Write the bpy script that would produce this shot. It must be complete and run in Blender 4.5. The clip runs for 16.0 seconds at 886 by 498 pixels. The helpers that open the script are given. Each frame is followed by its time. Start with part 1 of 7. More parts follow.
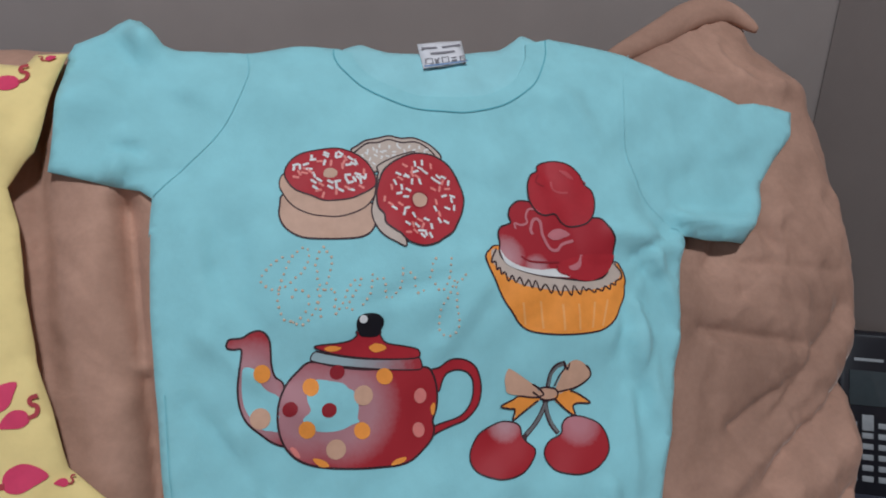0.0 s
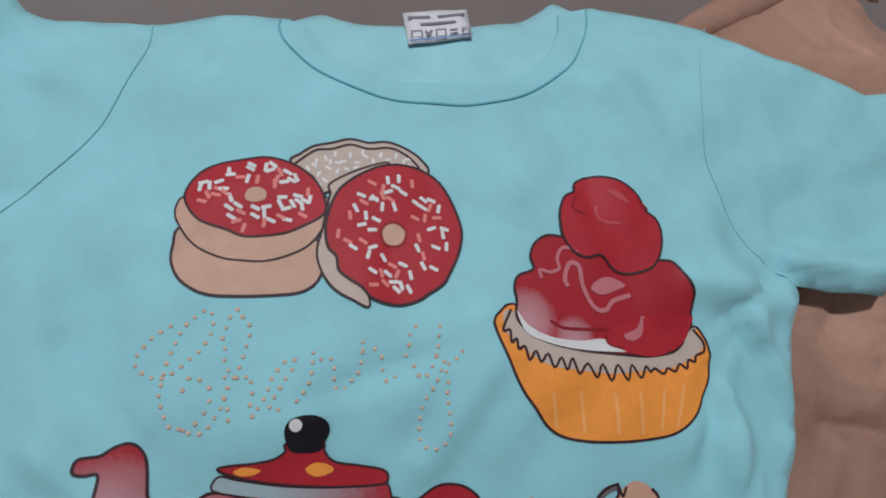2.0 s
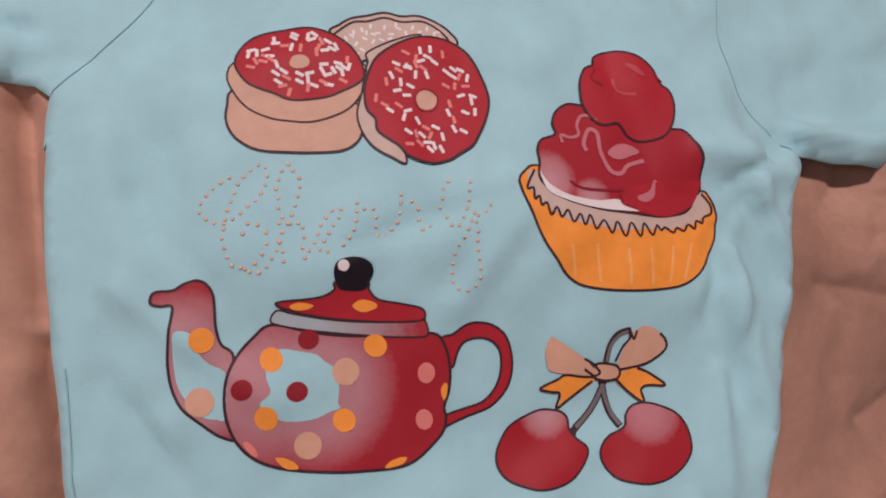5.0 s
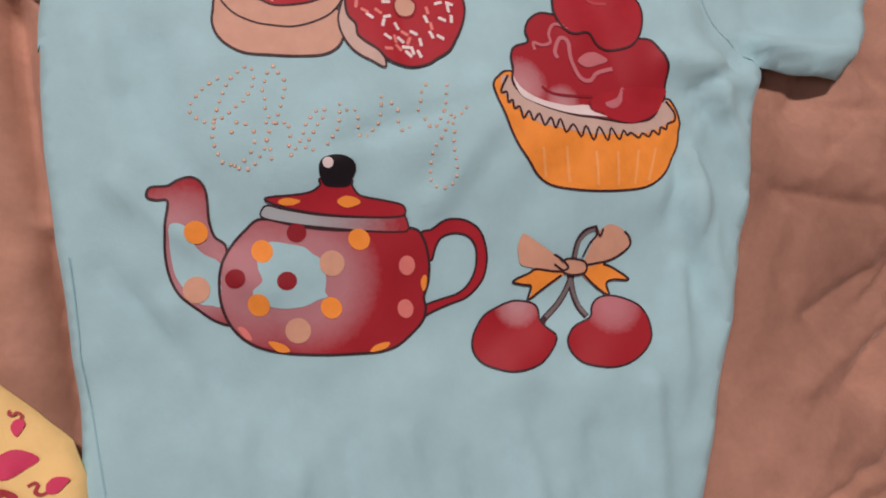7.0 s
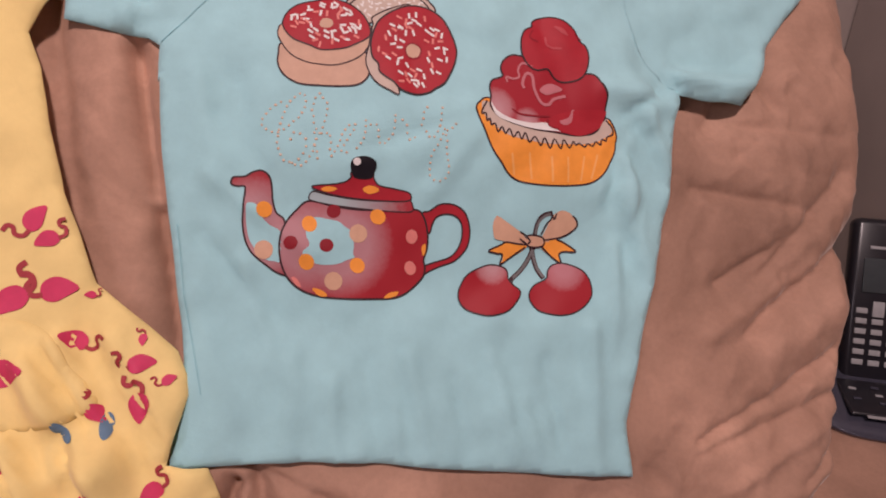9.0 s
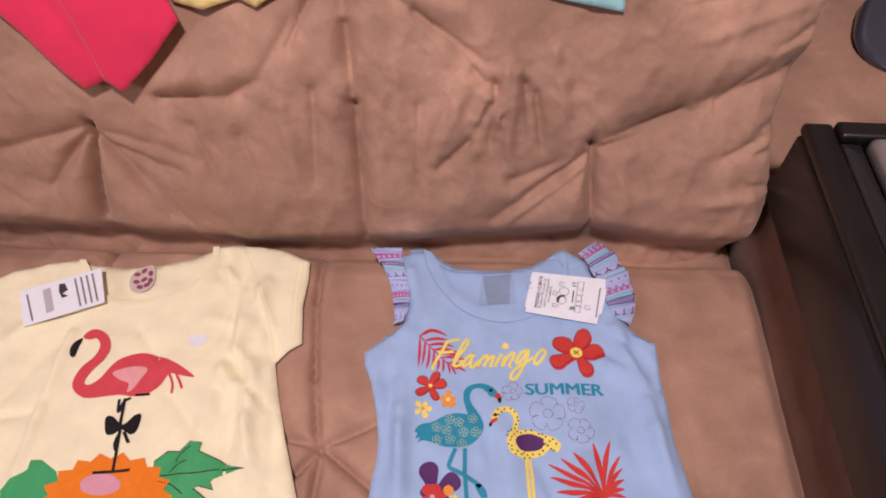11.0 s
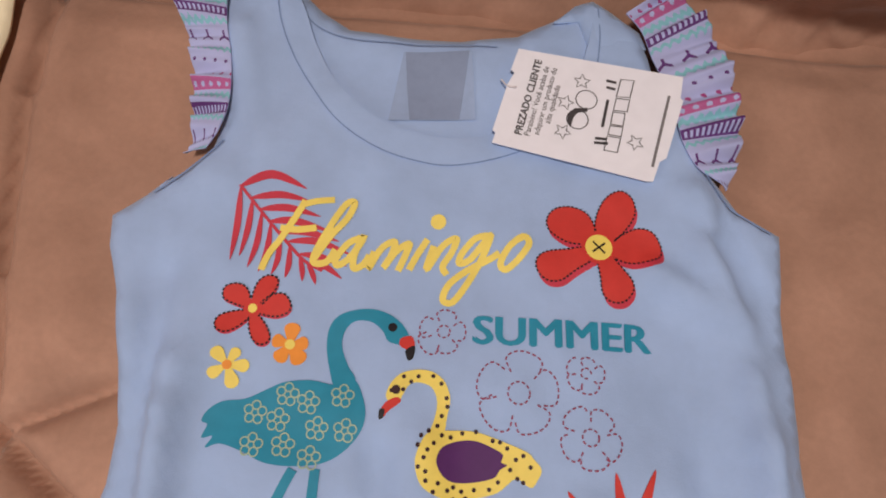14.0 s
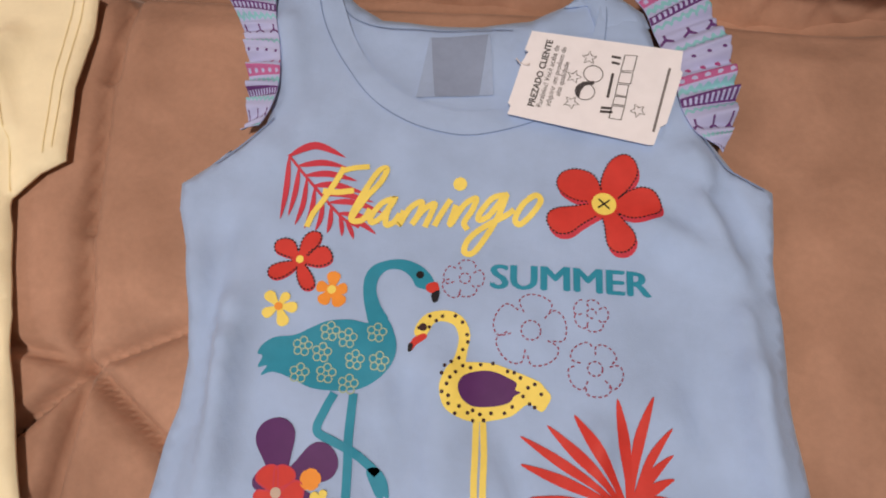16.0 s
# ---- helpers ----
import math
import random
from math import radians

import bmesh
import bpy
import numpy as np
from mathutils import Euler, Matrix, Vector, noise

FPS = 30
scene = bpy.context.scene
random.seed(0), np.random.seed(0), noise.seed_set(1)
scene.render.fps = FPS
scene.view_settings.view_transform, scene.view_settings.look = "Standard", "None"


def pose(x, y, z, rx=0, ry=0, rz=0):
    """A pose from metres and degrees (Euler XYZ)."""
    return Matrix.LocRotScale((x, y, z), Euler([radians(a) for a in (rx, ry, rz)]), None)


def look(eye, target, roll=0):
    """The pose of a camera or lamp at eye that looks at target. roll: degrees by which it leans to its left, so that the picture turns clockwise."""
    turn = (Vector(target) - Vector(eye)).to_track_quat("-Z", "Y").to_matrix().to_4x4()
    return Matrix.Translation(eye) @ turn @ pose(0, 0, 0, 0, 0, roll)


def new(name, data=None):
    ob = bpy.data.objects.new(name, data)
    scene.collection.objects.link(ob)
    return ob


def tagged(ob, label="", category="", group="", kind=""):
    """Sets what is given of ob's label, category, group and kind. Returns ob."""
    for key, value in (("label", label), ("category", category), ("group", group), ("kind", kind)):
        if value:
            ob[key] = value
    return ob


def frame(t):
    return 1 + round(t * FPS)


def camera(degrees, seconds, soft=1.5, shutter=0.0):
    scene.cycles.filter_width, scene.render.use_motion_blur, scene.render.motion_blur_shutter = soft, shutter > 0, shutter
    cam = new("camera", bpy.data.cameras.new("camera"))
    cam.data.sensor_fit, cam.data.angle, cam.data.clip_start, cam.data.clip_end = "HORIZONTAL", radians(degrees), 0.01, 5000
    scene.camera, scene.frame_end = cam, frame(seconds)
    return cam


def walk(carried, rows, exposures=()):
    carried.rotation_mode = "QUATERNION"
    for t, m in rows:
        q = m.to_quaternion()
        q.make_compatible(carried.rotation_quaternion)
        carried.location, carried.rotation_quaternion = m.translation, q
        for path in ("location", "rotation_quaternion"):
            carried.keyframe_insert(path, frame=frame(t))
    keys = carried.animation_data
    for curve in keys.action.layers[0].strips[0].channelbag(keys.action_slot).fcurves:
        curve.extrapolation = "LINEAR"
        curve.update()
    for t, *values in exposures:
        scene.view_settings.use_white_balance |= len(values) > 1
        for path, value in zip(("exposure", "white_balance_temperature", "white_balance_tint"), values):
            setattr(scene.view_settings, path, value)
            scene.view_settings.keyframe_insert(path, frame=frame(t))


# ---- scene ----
cam = camera(70.33, 16.0, soft=1.9)
PATH = [
    (0.0, pose(0.1016, -0.0825, 1.1008, 69.831, -0.862, -12.856)),
    (0.5, pose(0.1341, -0.0651, 1.1115, 70.640, -0.487, -11.341)),
    (1.0, pose(0.1502, -0.0277, 1.0991, 70.775, -0.243, -10.869)),
    (1.5, pose(0.1527, 0.0157, 1.0833, 71.407, 0.056, -10.028)),
    (2.0, pose(0.1591, 0.0559, 1.0653, 71.881, 0.218, -9.309)),
    (2.5, pose(0.1616, 0.0792, 1.0583, 71.179, 1.379, -8.267)),
    (3.0, pose(0.1642, 0.0852, 1.0558, 69.466, 1.071, -8.417)),
    (3.5, pose(0.1611, 0.0801, 1.0551, 69.044, 0.564, -8.326)),
    (4.0, pose(0.1578, 0.0649, 1.0526, 68.065, 0.838, -8.513)),
    (4.5, pose(0.1458, 0.0383, 1.0518, 67.625, 0.650, -8.552)),
    (5.0, pose(0.1416, 0.0186, 1.0371, 66.858, 0.800, -8.846)),
    (5.2, pose(0.1418, 0.0079, 1.0281, 66.123, 1.196, -8.995)),
    (7.3, pose(0.1402, -0.0165, 1.0182, 62.519, 0.622, -10.542)),
    (7.5, pose(0.1423, -0.0203, 1.0163, 62.981, 0.723, -10.893)),
    (8.0, pose(0.1357, -0.0323, 1.0293, 65.439, 0.607, -11.006)),
    (8.2, pose(0.1335, -0.0411, 1.0341, 66.410, 0.314, -10.578)),
    (10.3, pose(0.1280, -0.3859, 1.1064, 48.155, -0.217, -6.238)),
    (10.5, pose(0.1356, -0.4123, 1.1080, 45.456, -1.581, -3.381)),
    (10.8, pose(0.1739, -0.3876, 1.0910, 39.885, 0.292, 1.993)),
    (11.0, pose(0.2072, -0.3602, 1.0349, 36.920, 1.246, 4.889)),
    (11.2, pose(0.2287, -0.3292, 0.9768, 34.385, 0.351, 6.723)),
    (11.5, pose(0.2448, -0.2931, 0.9212, 30.312, 1.462, 8.425)),
    (12.0, pose(0.2452, -0.2574, 0.8577, 25.760, 1.375, 6.718)),
    (12.5, pose(0.2625, -0.2286, 0.8095, 21.848, -0.694, 6.260)),
    (13.0, pose(0.2526, -0.2034, 0.7724, 21.332, -1.379, 7.477)),
    (13.5, pose(0.2480, -0.1780, 0.7369, 17.905, -1.396, 7.398)),
    (14.0, pose(0.2396, -0.1390, 0.7108, 17.715, -1.735, 7.261)),
    (14.5, pose(0.2407, -0.1213, 0.7061, 18.409, -0.825, 7.418)),
    (15.0, pose(0.2431, -0.1146, 0.7131, 19.901, -0.399, 8.207)),
    (15.5, pose(0.2431, -0.1224, 0.7201, 19.946, -0.492, 8.722)),
    (16.0, pose(0.2551, -0.1719, 0.7399, 18.230, 2.371, 7.960)),
]
EXPOSURES = [(0.0, -1.15, 5250, 4), (1.5, -1.14, 5250, 4), (2.5, -1.15, 5600, 10), (3.5, -1.20, 5950, 19), (5.0, -1.03, 6550, 35), (8.2, -1.02, 6950, 38), (10.3, -0.70, 6500, 32), (11.2, -0.58, 6350, 26), (12.0, -0.73, 6250, 22), (13.2, -0.76, 6400, 20), (14.5, -0.86, 6850, 18), (15.5, -0.79, 6900, 18), (16.0, -0.70, 7050, 17)]
walk(cam, PATH, EXPOSURES)

# world and light
world = bpy.data.worlds.new("room_air")
scene.world = world
world.use_nodes = True
world.node_tree.nodes["Background"].inputs[0].default_value = (0.9, 0.95, 1.0, 1)
world.node_tree.nodes["Background"].inputs[1].default_value = 0.06


def area(name, place, target, size, power, colour):
    lamp = bpy.data.lights.new(name, "AREA")
    lamp.shape, lamp.size, lamp.energy, lamp.color = "DISK", size, power, colour
    ob = new(name, lamp)
    ob.matrix_world = look(place, target)
    return ob


area("ceiling_lamp_light", (0.20, -0.72, 2.42), (0.2, 0.1, 0.6), 0.18, 47, (1.0, 0.93, 0.84))
# broad fill added from the front left; the room has no window there
area("left_fill_light", (-1.65, -1.75, 1.9), (0.0, 0.1, 0.75), 0.8, 20, (0.98, 0.98, 1.0))

# ---------------------------------------------------------------- materials


def material(name, build):
    m = bpy.data.materials.new(name)
    m.use_nodes = True
    nt = m.node_tree
    build(nt, nt.nodes["Principled BSDF"])
    return m


def node(nt, kind, **values):
    n = nt.nodes.new(kind)
    for key, value in values.items():
        n.inputs[key.replace("_", " ")].default_value = value
    return n


def coords(nt, scale=1.0):
    c = nt.nodes.new("ShaderNodeTexCoord")
    m = node(nt, "ShaderNodeMapping")
    m.inputs["Scale"].default_value = (scale, scale, scale)
    nt.links.new(c.outputs["Object"], m.inputs["Vector"])
    return m.outputs["Vector"]


def ramp(nt, fac, stops):
    r = nt.nodes.new("ShaderNodeValToRGB")
    while len(r.color_ramp.elements) < len(stops):
        r.color_ramp.elements.new(0.5)
    for e, (pos, col) in zip(r.color_ramp.elements, stops):
        e.position, e.color = pos, (*col, 1)
    nt.links.new(fac, r.inputs["Fac"])
    return r.outputs["Color"]


def noise_fac(nt, vec, scale, detail=4, rough=0.6):
    n = node(nt, "ShaderNodeTexNoise", Scale=scale, Detail=detail, Roughness=rough)
    nt.links.new(vec, n.inputs["Vector"])
    return n.outputs["Fac"]


def bump(nt, bsdf, fac, strength, distance):
    b = node(nt, "ShaderNodeBump", Strength=strength, Distance=distance)
    nt.links.new(fac, b.inputs["Height"])
    old = bsdf.inputs["Normal"].links
    if old:
        nt.links.new(old[0].from_socket, b.inputs["Normal"])
    nt.links.new(b.outputs["Normal"], bsdf.inputs["Normal"])


def tone(col, k):
    return tuple(min(1.0, c * k) for c in col)


def cloth(name, col, weave=1400, rough=0.85, vary=0.08, sheen=0.15):
    """Knitted cotton: fine weave relief, faint uneven dye."""
    def build(nt, b):
        v = coords(nt)
        c = ramp(nt, noise_fac(nt, v, 35), [(0.3, tone(col, 1 - vary)), (0.7, tone(col, 1 + vary * 0.6))])
        nt.links.new(c, b.inputs["Base Color"])
        b.inputs["Roughness"].default_value = rough
        b.inputs["Sheen Weight"].default_value = sheen
        b.inputs["Specular IOR Level"].default_value = 0.25
        bump(nt, b, noise_fac(nt, v, weave, 2), 0.25, 0.0004)
        bump(nt, b, noise_fac(nt, v, 90, 3), 0.25, 0.0015)
    return material(name, build)


def ink(name, col, rough=0.6, vary=0.06):
    """Screen print: a thin even layer with slight mottling."""
    def build(nt, b):
        v = coords(nt)
        c = ramp(nt, noise_fac(nt, v, 120), [(0.3, tone(col, 1 - vary)), (0.7, tone(col, 1 + vary))])
        nt.links.new(c, b.inputs["Base Color"])
        b.inputs["Roughness"].default_value = rough
        b.inputs["Specular IOR Level"].default_value = 0.3
        bump(nt, b, noise_fac(nt, v, 1400, 2), 0.2, 0.0003)
    return material(name, build)


def suede(name, col):
    """Microsuede: brushed nap in soft patches, crushed streaks, fine fibre relief, sheen."""
    def build(nt, b):
        v = coords(nt)
        warp = node(nt, "ShaderNodeTexNoise", Scale=5.0, Detail=3.0, Roughness=0.55, Distortion=0.6)
        nt.links.new(v, warp.inputs["Vector"])
        big = ramp(nt, warp.outputs["Fac"], [(0.30, tone(col, 0.80)), (0.5, tone(col, 1.03)), (0.70, tone(col, 1.30))])
        streak = node(nt, "ShaderNodeTexNoise", Scale=15.0, Detail=4.0, Roughness=0.58, Distortion=0.5)
        nt.links.new(v, streak.inputs["Vector"])
        mid = ramp(nt, streak.outputs["Fac"], [(0.32, (0.88, 0.87, 0.86)), (0.52, (1.0, 1.0, 1.0)), (0.72, (1.20, 1.21, 1.22))])
        fine = ramp(nt, noise_fac(nt, v, 260, 3), [(0.3, (0.95, 0.95, 0.95)), (0.7, (1.04, 1.04, 1.04))])
        last = big
        for extra in (mid, fine):
            mix = nt.nodes.new("ShaderNodeMix")
            mix.data_type, mix.blend_type = "RGBA", "MULTIPLY"
            mix.inputs["Factor"].default_value = 1
            nt.links.new(last, mix.inputs["A"])
            nt.links.new(extra, mix.inputs["B"])
            last = mix.outputs["Result"]
        nt.links.new(last, b.inputs["Base Color"])
        b.inputs["Roughness"].default_value = 0.8
        b.inputs["Sheen Weight"].default_value = 0.26
        b.inputs["Sheen Roughness"].default_value = 0.35
        b.inputs["Sheen Tint"].default_value = (1.0, 0.88, 0.80, 1)
        b.inputs["Specular IOR Level"].default_value = 0.12
        bump(nt, b, noise_fac(nt, v, 900, 2), 0.12, 0.0004)
        bump(nt, b, streak.outputs["Fac"], 0.4, 0.005)
        bump(nt, b, noise_fac(nt, v, 60, 4, 0.65), 0.3, 0.0016)
    return material(name, build)


def plain(name, col, rough=0.5, metal=0.0, grain=60, vary=0.08, relief=0.0, coat=0.0):
    def build(nt, b):
        v = coords(nt)
        c = ramp(nt, noise_fac(nt, v, grain), [(0.3, tone(col, 1 - vary)), (0.7, tone(col, 1 + vary))])
        nt.links.new(c, b.inputs["Base Color"])
        b.inputs["Roughness"].default_value = rough
        b.inputs["Metallic"].default_value = metal
        b.inputs["Coat Weight"].default_value = coat
        if relief:
            bump(nt, b, noise_fac(nt, v, grain * 3), 0.4, relief)
    return material(name, build)


SUEDE = suede("beige_microsuede", (0.40, 0.230, 0.164))
TEAL = cloth("aqua_cotton", (0.33, 0.62, 0.66))
TEAL_IN = cloth("aqua_cotton_inside", (0.36, 0.64, 0.68))
TEAL_SEAM = cloth("aqua_seam_thread", (0.15, 0.41, 0.47))
TEAL_STITCH = cloth("aqua_stitching", (0.26, 0.54, 0.59))
BLUE = cloth("light_blue_cotton", (0.36, 0.50, 0.76))
BLUE_SEAM = cloth("blue_seam_thread", (0.19, 0.28, 0.48))
BUTTER = cloth("pale_yellow_cotton", (0.92, 0.83, 0.58))
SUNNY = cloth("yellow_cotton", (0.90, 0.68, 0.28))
PINK = cloth("raspberry_pink_cotton", (0.78, 0.035, 0.10))
WALL = plain("grey_brown_wall_paint", (0.33, 0.275, 0.25), 0.36, grain=7, vary=0.06, relief=0.001)
CEIL = plain("white_ceiling_paint", (0.8, 0.79, 0.77), 0.8, grain=5, vary=0.03)
FLOOR = plain("brown_floor_tile", (0.26, 0.18, 0.12), 0.4, grain=6, vary=0.15)
BLACKWOOD = plain("dark_espresso_wood", (0.009, 0.006, 0.006), 0.36, grain=30, vary=0.25)
BLACKGLOSS = plain("glossy_black_panel", (0.016, 0.014, 0.016), 0.16, grain=30, coat=0.3)
SILVER = plain("brushed_silver_metal", (0.55, 0.53, 0.52), 0.38, 0.85, grain=150, vary=0.05)

# ---------------------------------------------------------------- mesh helpers


def link(name, data, mat, parent=None, label="", smooth=True):
    ob = new(name, data)
    if mat is not None:
        data.materials.append(mat)
    if smooth:
        data.polygons.foreach_set("use_smooth", [True] * len(data.polygons))
    if parent is not None:
        ob.parent = parent
    if label:
        ob["label"] = label
    return ob


def part(name, bm, mat, parent, label="", smooth=True):
    me = bpy.data.meshes.new(name)
    bm.to_mesh(me)
    bm.free()
    return link(name, me, mat, parent, label, smooth)


def raw(name, verts, faces, mat, parent=None, label="", smooth=True):
    me = bpy.data.meshes.new(name)
    me.from_pydata([tuple(v) for v in verts], [], [tuple(f) for f in faces])
    me.update()
    return link(name, me, mat, parent, label, smooth)


def thing(name, place, label, category, group=""):
    ob = new(name)
    ob.location = place
    ob.empty_display_size = 0.05
    tagged(ob, label, category, group)
    return ob


def keep(ob, parent):
    """Parent a mesh that was built in world coordinates."""
    ob.parent = parent
    ob.matrix_parent_inverse = Matrix.Translation(parent.location).inverted()
    return ob


def box_bm(x0, y0, z0, x1, y1, z1, bevel=0.0, segments=2):
    bm = bmesh.new()
    bmesh.ops.create_cube(bm, size=1)
    for v in bm.verts:
        v.co = Vector(((x0 + x1) / 2 + v.co.x * (x1 - x0), (y0 + y1) / 2 + v.co.y * (y1 - y0), (z0 + z1) / 2 + v.co.z * (z1 - z0)))
    if bevel:
        bmesh.ops.bevel(bm, geom=bm.edges[:], offset=bevel, segments=segments, affect="EDGES", profile=0.5)
    return bm


def spline(points, per=8, closed=True):
    """A smooth curve through a few control points (Catmull-Rom)."""
    p = np.array(points, float)
    n = len(p)
    out = []
    for i in range(n if closed else n - 1):
        if closed:
            a, b, c, d = p[i - 1], p[i], p[(i + 1) % n], p[(i + 2) % n]
        else:
            a, b, c, d = p[max(i - 1, 0)], p[i], p[i + 1], p[min(i + 2, n - 1)]
        for k in range(per):
            t = k / per
            out.append(0.5 * (2 * b + (c - a) * t + (2 * a - 5 * b + 4 * c - d) * t * t + (3 * b - a - 3 * c + d) * t ** 3))
    if not closed:
        out.append(p[-1])
    return np.array(out)


def seg_dist(u, v, a, b):
    """Distance to a segment and the share along it."""
    ax, ay = a
    dx, dy = b[0] - ax, b[1] - ay
    s = np.clip(((u - ax) * dx + (v - ay) * dy) / (dx * dx + dy * dy), 0, 1)
    return np.hypot(u - ax - s * dx, v - ay - s * dy), s


def folds(u, v, rows):
    """Soft folds (u0, v0, u1, v1, width, height): heights below nought are creases, of which the deepest counts."""
    h, low = np.zeros_like(u), np.zeros_like(u)
    for a0, b0, a1, b1, w, k in rows:
        d, s = seg_dist(u, v, (a0, b0), (a1, b1))
        if k > 0:
            h = h + k * np.exp(-(d / w) ** 2) * (1 - 0.6 * s * s)
        else:
            low = np.minimum(low, 1.45 * k * np.exp(-np.sqrt((d / (w * 0.62)) ** 2 + 0.015)) * (1 - 0.55 * s * s))
    return h + low


def ripple(u, v, seed, size, octaves=3):
    """Smooth random relief, about -1 to 1, with features of the given size."""
    rng = np.random.RandomState(seed)
    h = np.zeros_like(u)
    for o in range(octaves):
        for _ in range(5):
            a, ph = rng.uniform(0, math.pi * 2, 2)
            k = 2 * math.pi / size * (1.9 ** o) * rng.uniform(0.7, 1.3)
            bend = rng.uniform(0.5, 1.5) * np.sin((u * math.sin(a + 1) - v * math.cos(a + 1)) * k * 0.43 + ph * 2)
            h = h + np.sin((u * math.cos(a) + v * math.sin(a)) * k + ph + bend) * 0.28 / (1.7 ** o)
    return h


# ---------------------------------------------------------------- the sofa's two faces, in centimetres
TILT, YAW, SEAT_Z = radians(30.622), radians(4.759), 0.43
BX = np.array((math.cos(YAW), math.sin(YAW), 0))
BV = np.array((-math.sin(TILT) * math.sin(YAW), math.sin(TILT) * math.cos(YAW), math.cos(TILT)))
BN = np.array((math.cos(TILT) * math.sin(YAW), -math.cos(TILT) * math.cos(YAW), math.sin(TILT)))


def smoothstep(x, a, b):
    t = np.clip((x - a) / (b - a), 0, 1)
    return t * t * (3 - 2 * t)


def back_base(u, v):
    """Bulge of the back cushion's face over its plane, u along it and v up it."""
    h = -5.4 + 2.5 * smoothstep(v, 3, 12) + 2.5 * smoothstep(v, 9, 32)
    h = h + 1.7 * np.exp(-((u - 20) / 15) ** 2 - ((v - 60) / 8) ** 2) - 0.7 * np.exp(-((u - 18) / 22) ** 2 - ((v - 47) / 5) ** 2)
    h = h + 0.052 * np.clip(u - 7, -50, 50) * (1 - smoothstep(v, 6, 34))
    return h - 2.4 * smoothstep(v, 71, 79)


